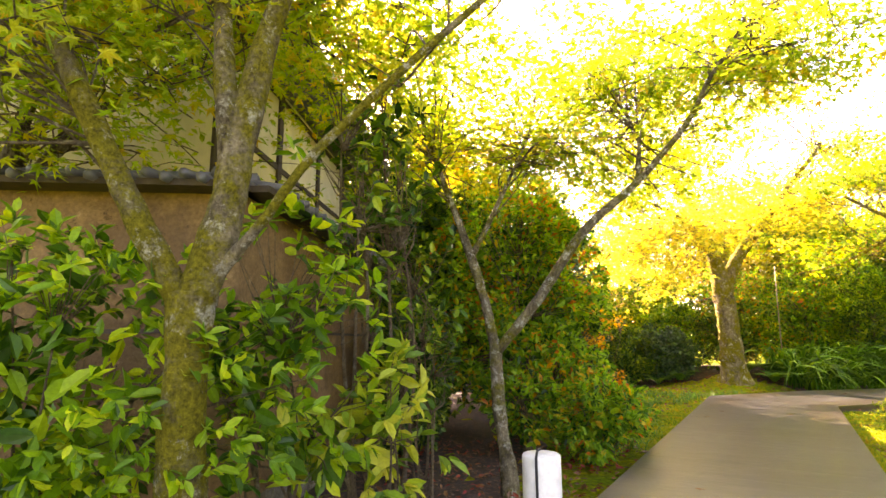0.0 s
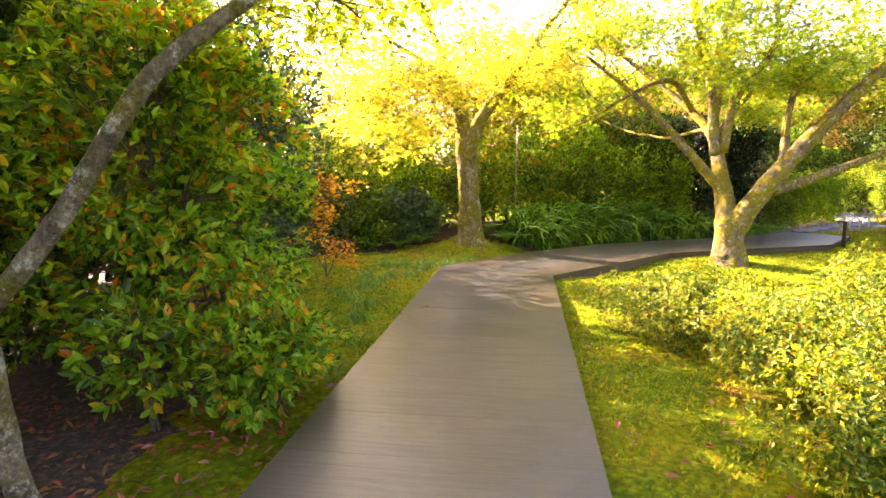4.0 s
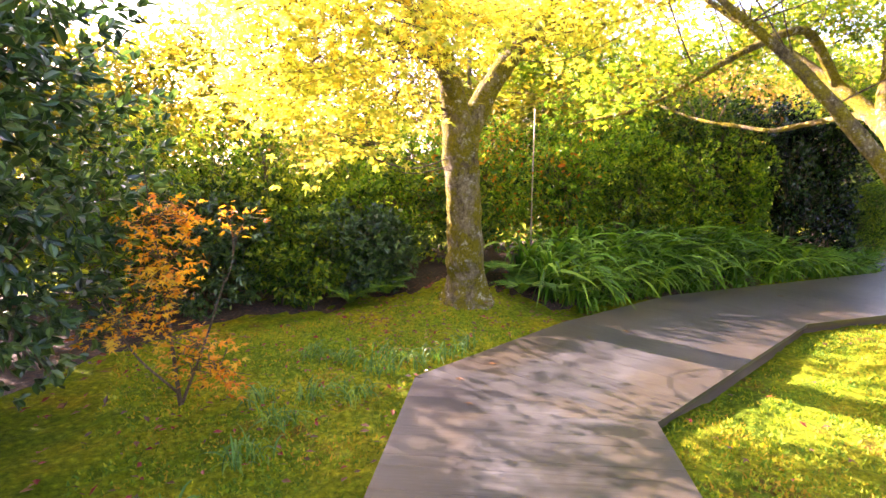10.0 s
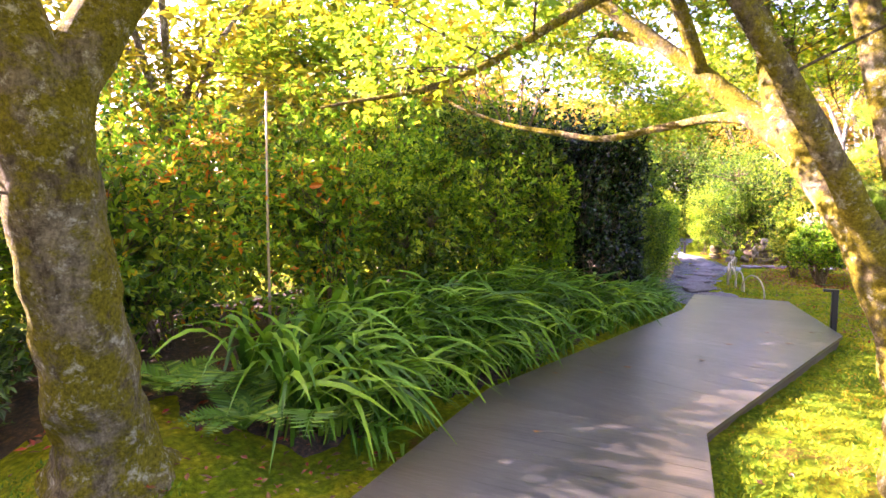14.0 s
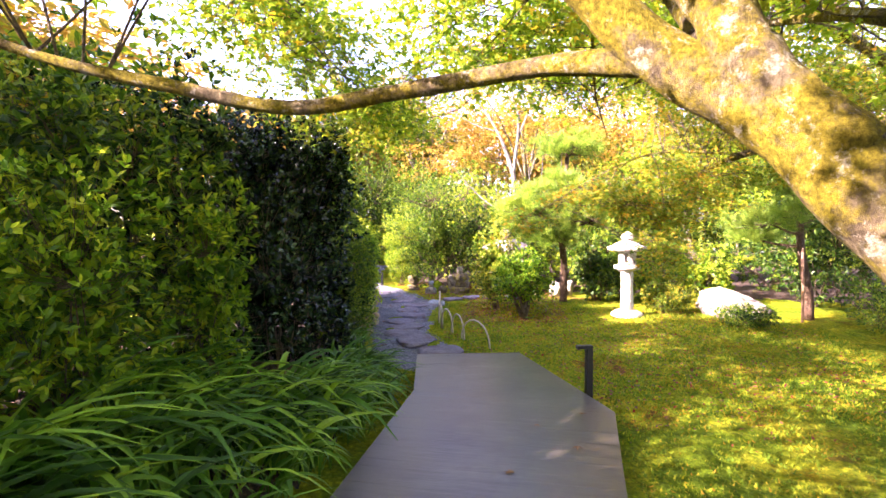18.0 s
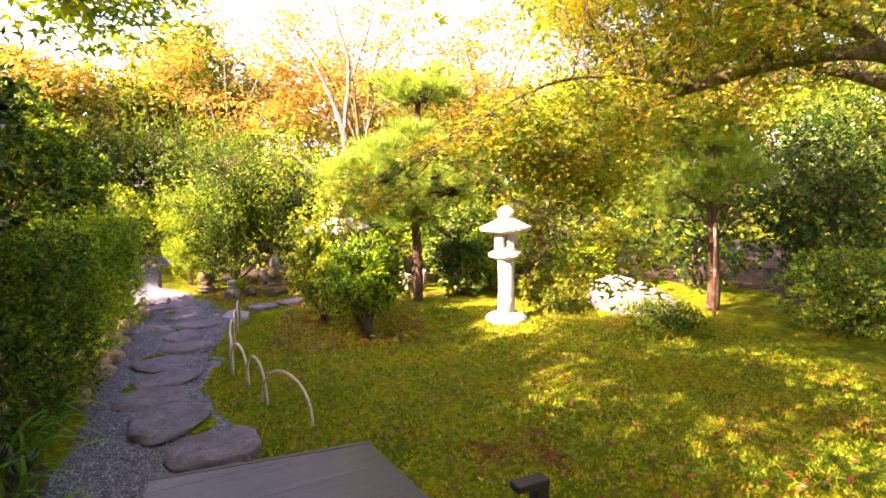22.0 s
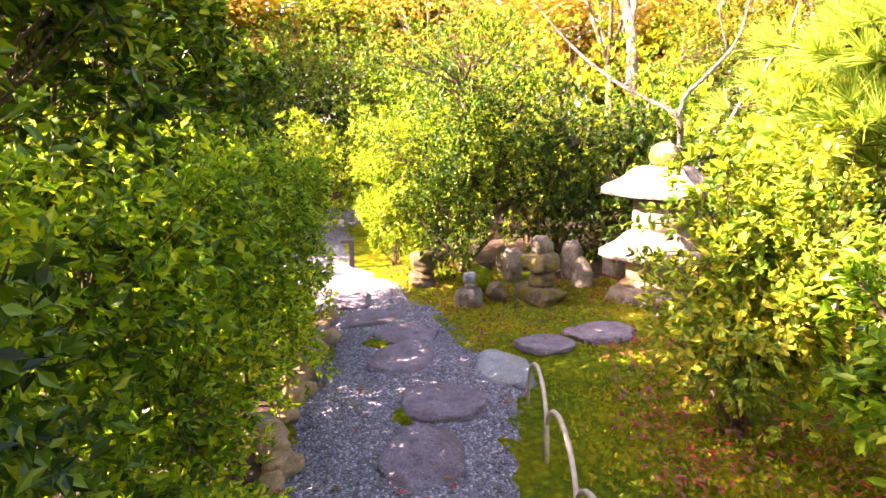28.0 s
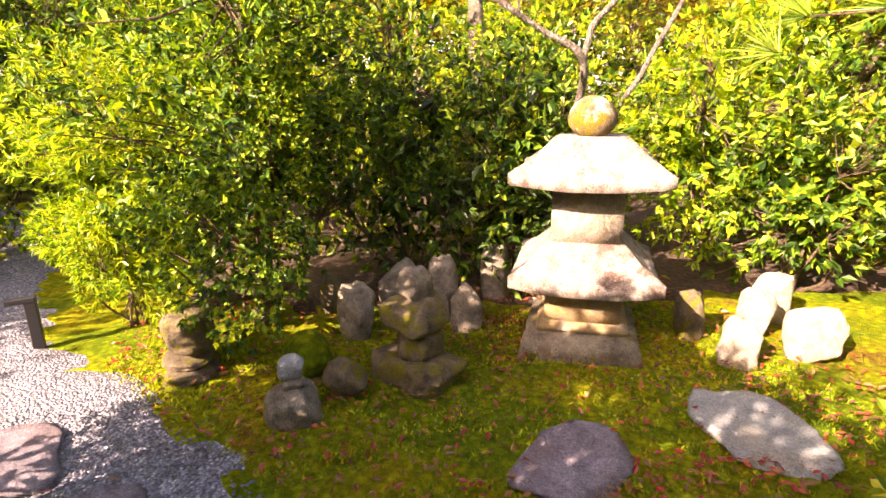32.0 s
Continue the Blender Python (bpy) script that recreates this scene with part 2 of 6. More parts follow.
def stone_material(name, dark, light, stain, moss_edge=0.7, moss=(0.17, 0.17, 0.02), scale=1.0, speck=0.5):
    """Weathered stone: mottled grain, broad stains, dark and pale specks, moss in patches, pitted relief."""
    m, t, b = material(name)
    col = ramp(t, noise_at(t, 5 * scale, 9.0, 0.75), [(0.34, dark), (0.62, light)])
    col = mixed(t, ramp(t, noise_at(t, 2.3 * scale, 7.0, 0.7), [(0.52, (0, 0, 0)), (0.60, (0.85, 0.85, 0.85))]), col, stain)
    col = mixed(t, ramp(t, noise_at(t, 15 * scale, 7.0, 0.8), [(0.60, (0, 0, 0)), (0.66, (0.8, 0.8, 0.8))]), col, tuple(0.35 * c for c in dark))
    col = mixed(t, ramp(t, noise_at(t, 11 * scale, 7.0, 0.78), [(0.61, (0, 0, 0)), (0.66, (0.75, 0.75, 0.75))]), col, tuple(min(0.6, 1.35 * c + 0.04) for c in light))
    col = mixed(t, speck, col, mixed(t, 1.0, col, ramp(t, noise_at(t, 80 * scale, 4.0, 0.7), [(0.33, (0.35, 0.35, 0.35)), (0.66, (1.5, 1.5, 1.5))]), "MULTIPLY"))
    tuft = ramp(t, noise_at(t, 55 * scale, 5.0, 0.75), [(0.3, tuple(0.3 * c for c in moss)), (0.6, moss), (0.8, tuple(1.4 * c for c in moss))])
    col = mixed(t, ramp(t, noise_at(t, 3.6 * scale, 8.0, 0.74), [(moss_edge, (0, 0, 0)), (moss_edge + 0.06, (1, 1, 1))]), col, tuft)
    t.links.new(col, b.inputs["Base Color"])
    b.inputs["Roughness"].default_value = 0.92
    b.inputs["Specular IOR Level"].default_value = 0.25
    bump(t, b, noise_at(t, 24 * scale, 10.0, 0.76), 0.85, 0.03)
    return m


LIME = (0.22, 0.34, 0.020)

leaf_maple_yellow = leaf_material("maple_leaf_yellow", [(0.0, (0.35, 0.43, 0.05)), (0.4, (0.54, 0.55, 0.08)), (0.75, (0.67, 0.60, 0.09)), (1.0, (0.69, 0.50, 0.045))], thin=0.64, glow=1.3)
leaf_maple_lime = leaf_material("maple_leaf_lime", [(0.0, (0.19, 0.33, 0.02)), (0.5, (0.35, 0.47, 0.035)), (0.9, (0.54, 0.50, 0.045)), (1.0, (0.60, 0.38, 0.04))], thin=0.66, glow=1.15)
leaf_maple_green = leaf_material("maple_leaf_green", [(0.0, (0.09, 0.19, 0.015)), (0.5, LIME), (0.9, (0.38, 0.40, 0.02)), (1.0, (0.52, 0.36, 0.02))], thin=0.55)
leaf_maple_orange = leaf_material("maple_leaf_orange", [(0.0, (0.24, 0.23, 0.035)), (0.35, (0.43, 0.32, 0.05)), (0.75, (0.50, 0.31, 0.06)), (1.0, (0.44, 0.20, 0.04))], thin=0.48, glow=1.2)
leaf_orange = leaf_material("orange_leaf", [(0.0, (0.62, 0.42, 0.025)), (0.45, (0.70, 0.34, 0.015)), (1.0, (0.60, 0.19, 0.012))], thin=0.5)
leaf_turning = leaf_material("turning_leaf", [(0.0, (0.016, 0.055, 0.006)), (0.35, (0.10, 0.25, 0.014)), (0.80, (0.23, 0.38, 0.02)), (0.93, (0.52, 0.32, 0.015)), (1.0, (0.50, 0.14, 0.012))], thin=0.5, glow=1.8)
leaf_gloss = leaf_material("glossy_dark_leaf", [(0.0, (0.010, 0.036, 0.012)), (0.5, (0.034, 0.095, 0.026)), (1.0, (0.10, 0.19, 0.035))], thin=0.24, rough=0.33, shine=0.55)
# Leaf darkened so that the hedge end's shade lies in its colour.
leaf_ivy = leaf_material("shaded_ivy_leaf", [(0.0, (0.004, 0.014, 0.006)), (0.6, (0.012, 0.036, 0.012)), (1.0, (0.04, 0.085, 0.02))], thin=0.15, rough=0.26)
leaf_mid = leaf_material("green_leaf", [(0.0, (0.008, 0.030, 0.004)), (0.35, (0.036, 0.105, 0.008)), (0.7, (0.11, 0.22, 0.012)), (1.0, (0.29, 0.36, 0.020))], thin=0.36, rough=0.45, patch=2.2)
# Darker copy of leaf_mid with shade put into the colour.
leaf_dark = leaf_material("shaded_green_leaf", [(0.0, (0.006, 0.022, 0.004)), (0.4, (0.024, 0.072, 0.007)), (0.75, (0.065, 0.145, 0.010)), (1.0, (0.19, 0.26, 0.018))], thin=0.3, rough=0.42, patch=2.5)
leaf_bright = leaf_material("light_green_leaf", [(0.0, (0.025, 0.075, 0.006)), (0.45, (0.145, 0.28, 0.013)), (1.0, (0.46, 0.49, 0.03))], thin=0.45, rough=0.34, glow=1.6)
leaf_azalea = leaf_material("azalea_leaf", [(0.0, (0.03, 0.08, 0.006)), (0.4, (0.11, 0.18, 0.010)), (0.75, (0.24, 0.275, 0.013)), (1.0, (0.42, 0.30, 0.02))], thin=0.42, rough=0.5, patch=2.4)
leaf_yellowing = leaf_material("yellowing_leaf", [(0.0, (0.05, 0.13, 0.012)), (0.45, (0.19, 0.30, 0.02)), (1.0, (0.52, 0.47, 0.045))], thin=0.4)
leaf_iris = leaf_material("strap_leaf", [(0.0, (0.016, 0.065, 0.007)), (0.5, (0.058, 0.185, 0.012)), (1.0, (0.18, 0.34, 0.022))], thin=0.34, rough=0.45, shine=0.28)
leaf_fern = leaf_material("fern_leaf", [(0.0, (0.05, 0.13, 0.02)), (0.6, (0.10, 0.24, 0.03)), (1.0, (0.25, 0.36, 0.04))], thin=0.4)
leaf_pine = leaf_material("pine_needle", [(0.0, (0.05, 0.13, 0.015)), (0.5, (0.17, 0.30, 0.03)), (1.0, (0.38, 0.47, 0.07))], thin=0.42)
leaf_far = leaf_material("far_leaf", [(0.0, (0.02, 0.05, 0.008)), (0.5, (0.12, 0.19, 0.016)), (1.0, (0.38, 0.37, 0.02))], thin=0.42, patch=0.5)
leaf_fallen = leaf_material("fallen_leaf", [(0.0, (0.20, 0.018, 0.014)), (0.3, (0.28, 0.045, 0.02)), (0.55, (0.20, 0.09, 0.03)), (1.0, (0.11, 0.058, 0.024))], thin=0.12)
leaf_far_gold = leaf_material("far_gold_leaf", [(0.0, (0.09, 0.13, 0.010)), (0.5, (0.27, 0.26, 0.015)), (1.0, (0.44, 0.32, 0.02))], thin=0.42, patch=0.7, glow=1.1)
leaf_hedge = leaf_material("hedge_leaf", [(0.0, (0.02, 0.07, 0.006)), (0.4, (0.10, 0.23, 0.012)), (0.8, (0.24, 0.38, 0.02)), (1.0, (0.45, 0.5, 0.03))], thin=0.52, rough=0.34, glow=1.9)
# Maple leaf copy for shaded sprays: the shade put in as weaker glow.
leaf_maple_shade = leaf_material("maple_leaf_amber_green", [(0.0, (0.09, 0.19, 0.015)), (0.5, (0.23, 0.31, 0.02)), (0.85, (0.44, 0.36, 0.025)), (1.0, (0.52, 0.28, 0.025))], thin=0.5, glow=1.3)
petal = leaf_material("pale_petal", [(0.0, (0.75, 0.55, 0.58)), (1.0, (0.8, 0.72, 0.70))], thin=0.3)

bark_maple = bark_material("lichened_maple_bark", (0.07, 0.05, 0.028), (0.33, 0.27, 0.17), (0.54, 0.51, 0.40), 0.66, 1.5, 0.55, (0.26, 0.225, 0.015))
bark_golden = bark_material("golden_mossy_bark", (0.065, 0.048, 0.028), (0.32, 0.25, 0.14), (0.56, 0.52, 0.40), 0.64, 1.5, 0.55, (0.33, 0.27, 0.02))
bark_plain = bark_material("grey_brown_bark", (0.07, 0.055, 0.035), (0.30, 0.25, 0.16), (0.52, 0.51, 0.42), 0.45, 1.4, 0.53, (0.20, 0.18, 0.02))
bark_twig = bark_material("twig_bark", (0.09, 0.065, 0.042), (0.22, 0.165, 0.10), (0.27, 0.235, 0.17))
bark_pale = bark_material("pale_bark", (0.10, 0.085, 0.065), (0.24, 0.215, 0.18), (0.36, 0.34, 0.29))
bark_pine = bark_material("pine_bark", (0.05, 0.035, 0.025), (0.20, 0.12, 0.075), (0.24, 0.19, 0.14))

granite = stone_material("pale_granite", (0.40, 0.37, 0.32), (0.62, 0.59, 0.53), (0.24, 0.18, 0.11), 0.72, (0.25, 0.24, 0.06))
# The dark stain is weathering and also stands in for branch shadow.
granite_aged = stone_material("aged_lantern_granite", (0.14, 0.11, 0.09), (0.35, 0.32, 0.28), (0.11, 0.065, 0.05), 0.76, (0.30, 0.20, 0.04), 1.7, 0.8)
stone_lichen = stone_material("lichen_covered_stone", (0.06, 0.045, 0.025), (0.20, 0.155, 0.08), (0.40, 0.38, 0.30), 0.5, (0.20, 0.16, 0.015), 2.2)
stone_grey = stone_material("grey_stone", (0.07, 0.06, 0.045), (0.27, 0.245, 0.19), (0.15, 0.12, 0.07), 0.57, (0.16, 0.16, 0.02), 1.6)
stone_mossy = stone_material("mossy_stone", (0.035, 0.028, 0.018), (0.16, 0.13, 0.085), (0.10, 0.08, 0.03), 0.50, (0.15, 0.14, 0.012), 2.4)
stone_step = stone_material("stepping_stone", (0.10, 0.09, 0.108), (0.245, 0.225, 0.255), (0.14, 0.11, 0.115), 0.72, (0.17, 0.18, 0.03), 1.5, 0.6)
stone_blue = stone_material("blue_grey_stone", (0.16, 0.19, 0.20), (0.30, 0.33, 0.33), (0.22, 0.22, 0.20), 0.75, (0.17, 0.18, 0.03), 1.3)
stone_tan = stone_material("tan_kerb_stone", (0.24, 0.155, 0.075), (0.48, 0.36, 0.19), (0.28, 0.26, 0.22), 0.6, (0.26, 0.24, 0.02), 3.0)
stone_white = stone_material("sunny_pale_stone", (0.17, 0.145, 0.11), (0.40, 0.365, 0.30), (0.26, 0.21, 0.12), 0.66, (0.30, 0.30, 0.05), 2.0)


def ground_material():
    m, t, b = material("moss_ground")
    col = ramp(t, noise_at(t, 1.1, 7.0, 0.68), [(0.30, (0.095, 0.19, 0.007)), (0.45, (0.21, 0.315, 0.008)), (0.58, (0.39, 0.41, 0.011)), (0.72, (0.55, 0.35, 0.014))])
    cushions = node(t, "ShaderNodeTexVoronoi", Scale=17.0, Randomness=1.0)
    t.links.new(t.nodes.new("ShaderNodeTexCoord").outputs["Object"], cushions.inputs["Vector"])
    # Shade painted in: cushion rims and tuft hollows darker, their tops paler.
    col = mixed(t, 0.6, col, mixed(t, 1.0, col, ramp(t, cushions.outputs["Distance"], [(0.05, (1.35, 1.3, 1.2)), (0.6, (0.45, 0.5, 0.4))]), "MULTIPLY"))
    tuft = noise_at(t, 26, 8.0, 0.8)
    col = mixed(t, 0.85, col, mixed(t, 1.0, col, ramp(t, tuft, [(0.32, (0.25, 0.33, 0.25)), (0.5, (0.95, 0.95, 0.9)), (0.68, (1.7, 1.6, 1.2))]), "MULTIPLY"))
    bare = ramp(t, noise_at(t, 0.8, 7.0, 0.75), [(0.57, (0, 0, 0)), (0.66, (0.85, 0.85, 0.85))])
    col = mixed(t, bare, col, ramp(t, noise_at(t, 34, 5.0, 0.75), [(0.35, (0.06, 0.025, 0.012)), (0.55, (0.24, 0.095, 0.025)), (0.7, (0.36, 0.21, 0.03))]))
    t.links.new(col, b.inputs["Base Color"])
    b.inputs["Roughness"].default_value = 0.95
    b.inputs["Specular IOR Level"].default_value = 0.1
    bump(t, b, tuft, 1.0, 0.13)
    return m


def soil_material():
    m, t, b = material("leaf_litter_soil")
    col = ramp(t, noise_at(t, 22, 6.0, 0.75), [(0.36, (0.014, 0.009, 0.006)), (0.52, (0.055, 0.033, 0.02)), (0.66, (0.17, 0.085, 0.04))])
    t.links.new(col, b.inputs["Base Color"])
    b.inputs["Roughness"].default_value = 0.95
    bump(t, b, noise_at(t, 40, 8.0, 0.75), 0.9, 0.03)
    return m


def wood_material(name, dark, light, grain=(1.2, 24, 8), rough=0.62, island=True):
    m, t, b = material(name)
    rnd = t.nodes.new("ShaderNodeObjectInfo").outputs["Random"]
    streak = noise_at(t, 1.6, 8.0, 0.7, grain)
    col = ramp(t, streak, [(0.25, dark), (0.75, light)])
    col = mixed(t, 1.0, col, ramp(t, rnd, [(0.0, (0.94, 0.94, 0.95)), (1.0, (1.05, 1.05, 1.04))]), "MULTIPLY")
    wear = noise_at(t, 1.3, 6.0, 0.65)
    col = mixed(t, 0.55, col, mixed(t, 1.0, col, ramp(t, wear, [(0.35, (0.6, 0.58, 0.55)), (0.65, (1.25, 1.22, 1.2))]), "MULTIPLY"))
    t.links.new(col, b.inputs["Base Color"])
    b.inputs["Roughness"].default_value = rough
    bump(t, b, streak, 0.35, 0.004)
    return m


def plank_material():
    """Weathered decking: long grain on each plank, damp dark stains across many, paler where it is trodden."""
    m, t, b = material("weathered_plank")
    rnd = t.nodes.new("ShaderNodeObjectInfo").outputs["Random"]
    co = t.nodes.new("ShaderNodeTexCoord").outputs["Object"]
    slide = t.nodes.new("ShaderNodeVectorMath")
    slide.operation = "MULTIPLY_ADD"
    t.links.new(rnd, slide.inputs[0])
    slide.inputs[1].default_value = (37.0, 19.0, 11.0)
    t.links.new(co, slide.inputs[2])
    mp = t.nodes.new("ShaderNodeMapping")
    mp.inputs["Scale"].default_value = (1.5, 26, 8)
    t.links.new(slide.outputs[0], mp.inputs[0])
    grain = node(t, "ShaderNodeTexNoise", Scale=1.6, Detail=8.0, Roughness=0.72)
    t.links.new(mp.outputs[0], grain.inputs["Vector"])
    col = ramp(t, grain.outputs["Fac"], [(0.30, (0.021, 0.020, 0.0195)), (0.70, (0.062, 0.061, 0.058))])
    col = mixed(t, 1.0, col, ramp(t, rnd, [(0.0, (0.86, 0.86, 0.88)), (1.0, (1.14, 1.12, 1.10))]), "MULTIPLY")
    damp = noise_at(t, 0.95, 8.0, 0.7, None, "World")
    # Damp stains, their contrast widened to stand in for sheen bands too.
    col = mixed(t, 1.0, col, ramp(t, damp, [(0.38, (0.34, 0.30, 0.29)), (0.52, (0.9, 0.9, 0.9)), (0.66, (1.5, 1.5, 1.52))]), "MULTIPLY")
    blot = noise_at(t, 6.5, 7.0, 0.75, None, "World")
    col = mixed(t, 0.8, col, mixed(t, 1.0, col, ramp(t, blot, [(0.34, (0.68, 0.67, 0.66)), (0.6, (1.12, 1.12, 1.12))]), "MULTIPLY"))
    sep = t.nodes.new("ShaderNodeSeparateXYZ")
    t.links.new(co, sep.inputs[0])
    away = t.nodes.new("ShaderNodeMath")
    away.operation = "ABSOLUTE"
    t.links.new(sep.outputs[0], away.inputs[0])
    ragged = t.nodes.new("ShaderNodeMath")
    ragged.operation = "ADD"
    t.links.new(away.outputs[0], ragged.inputs[0])
    t.links.new(damp, ragged.inputs[1])
    col = mixed(t, ramp(t, ragged.outputs[0], [(0.85, (0, 0, 0)), (1.0, (0.6, 0.6, 0.6))]), col, (0.045, 0.033, 0.018))
    t.links.new(col, b.inputs["Base Color"])
    t.links.new(ramp(t, grain.outputs["Fac"], [(0.3, (0.38, 0.38, 0.38)), (0.7, (0.29, 0.29, 0.29))]), b.inputs["Roughness"])
    b.inputs["Specular IOR Level"].default_value = 0.62
    bump(t, b, grain.outputs["Fac"], 0.5, 0.005)
    return m


def plain_material(name, colour, rough=0.6, var=0.25, scale=20.0, metal=0.0):
    m, t, b = material(name)
    col = mixed(t, 1.0, colour, ramp(t, noise_at(t, scale, 5.0, 0.65), [(0.3, (1 - var,) * 3), (0.7, (1 + var,) * 3)]), "MULTIPLY")
    t.links.new(col, b.inputs["Base Color"])
    b.inputs["Roughness"].default_value, b.inputs["Metallic"].default_value = rough, metal
    bump(t, b, noise_at(t, scale * 2, 5.0, 0.6), 0.25, 0.004)
    return m


moss_ground = ground_material()
soil = soil_material()
plank_wood = plank_material()
fascia_wood = wood_material("dark_fascia_wood", (0.05, 0.035, 0.025), (0.12, 0.085, 0.06), (1, 1, 10))
bamboo_pale = plain_material("weathered_bamboo", (0.42, 0.36, 0.27), 0.5, 0.3, 30)
bamboo_old = plain_material("old_bamboo_pole", (0.26, 0.20, 0.14), 0.6, 0.3, 25)
post_white = plain_material("pale_peeled_post", (0.62, 0.60, 0.55), 0.7, 0.15, 14)
cord = plain_material("black_cord", (0.012, 0.011, 0.01), 0.8, 0.2, 60)
metal_black = plain_material("black_metal", (0.014, 0.014, 0.016), 0.45, 0.2, 40, 0.3)
prop_wood = plain_material("reddish_prop_pole", (0.36, 0.20, 0.12), 0.75, 0.3, 16)
plaster = stone_material("ochre_earth_plaster", (0.18, 0.105, 0.045), (0.28, 0.17, 0.075), (0.15, 0.09, 0.045), 0.80, (0.16, 0.13, 0.05), 0.6, 0.3)
cream_plaster = plain_material("cream_plaster", (0.62, 0.55, 0.34), 0.85, 0.12, 5)
beam_wood = plain_material("dark_wall_beam", (0.05, 0.033, 0.02), 0.8, 0.3, 20)
roof_tile = plain_material("grey_roof_tile", (0.085, 0.085, 0.095), 0.5, 0.3, 12)
def gravel_material(name, stops, scale):
    """Loose chippings: each cell its own grey, deep gaps between with their shade painted in."""
    m, t, b = material(name)
    co = t.nodes.new("ShaderNodeTexCoord").outputs["Object"]
    cell = node(t, "ShaderNodeTexVoronoi", Scale=scale, Randomness=1.0)
    t.links.new(co, cell.inputs["Vector"])
    sep = t.nodes.new("ShaderNodeSeparateColor")
    t.links.new(cell.outputs["Color"], sep.inputs[0])
    col = ramp(t, sep.outputs[0], stops)
    col = mixed(t, 0.8, col, mixed(t, 1.0, col, ramp(t, cell.outputs["Distance"], [(0.15, (1.25, 1.25, 1.25)), (0.65, (0.4, 0.4, 0.42))]), "MULTIPLY"))
    col = mixed(t, 0.5, col, mixed(t, 1.0, col, ramp(t, noise_at(t, 2.2, 5.0, 0.7), [(0.3, (0.6, 0.58, 0.55)), (0.7, (1.3, 1.3, 1.3))]), "MULTIPLY"))
    t.links.new(col, b.inputs["Base Color"])
    b.inputs["Roughness"].default_value = 0.85
    inv = ramp(t, cell.outputs["Distance"], [(0.0, (1, 1, 1)), (0.7, (0, 0, 0))])
    bump(t, b, inv, 1.0, 0.012)
    return m


gravel_mat = gravel_material("blue_grey_gravel", [(0.0, (0.075, 0.08, 0.10)), (0.5, (0.165, 0.175, 0.205)), (0.85, (0.28, 0.29, 0.325)), (1.0, (0.42, 0.42, 0.42))], 62.0)
pebble_mat = stone_material("gravel_chip", (0.11, 0.115, 0.14), (0.28, 0.29, 0.325), (0.2, 0.19, 0.18), 0.9, (0.2, 0.2, 0.03), 4.0)


# ---- ground, boardwalk, path ----
DECK = 0.126
LEFT = [(-3.02, -3.0), (4.45, 9.2), (6.5, 9.98), (8.6, 10.45), (13.1, 10.19), (14.55, 10.42)]
RIGHT = [(-1.60, -3.4), (5.55, 7.77), (7.2, 8.28), (8.85, 8.78), (12.7, 8.28), (14.76, 9.1)]


def rise(x, y):
    """Height of the ground: a low bank behind the planting, a mound at the maple's foot, gentle unevenness."""
    x, y = np.asarray(x, float), np.asarray(y, float)
    h = 0.02 * np.sin(1.7 * x + 0.6 * y) + 0.02 * np.sin(0.9 * y - 1.3 * x + 1.0) + 0.012 * np.sin(4.1 * x) * np.sin(3.7 * y)
    bank = np.clip((y - 10.7) / 1.6, 0, 1) * np.clip((14.5 - x) / 1.5, 0, 1) * np.clip((x - 4.5) / 1.5, 0, 1)
    h = h + 0.34 * bank
    h = h + 0.17 * np.exp(-((x - 5.95) ** 2 + (y - 11.05) ** 2) / 0.45)
    h = h + 0.10 * np.exp(-((x - 8.85) ** 2 + (y - 7.6) ** 2) / 0.5)
    return h


def stretch_axis(lo, hi, step, far):
    mid = np.arange(lo, hi, step)
    grow = np.cumsum(step * 1.35 ** np.arange(1, 26))
    grow = grow[grow < far]
    return np.concatenate([lo - grow[::-1], mid, mid[-1] + grow])


gx, gy = stretch_axis(-5, 27, 0.13, 900), stretch_axis(-3, 16, 0.13, 900)
X, Y = np.meshgrid(gx, gy)
inside = (np.abs(X - 11) < 18) & (np.abs(Y - 6) < 13)
fine = rng_of(3).normal(size=X.shape) * 0.009
Z = np.where(inside, rise(X, Y) + fine, 0.0)
nx = len(gx)
gi = (np.arange(len(gy) - 1)[:, None] * nx + np.arange(nx - 1)[None, :]).ravel()
ground = new("ground", mesh_of("ground", np.stack([X, Y, Z], -1).reshape(-1, 3), [np.stack([gi, gi + 1, gi + nx + 1, gi + nx], -1)], moss_ground, True))
tagged(ground, "uneven golden-green moss ground with bare brown patches", "ground", kind="structure")


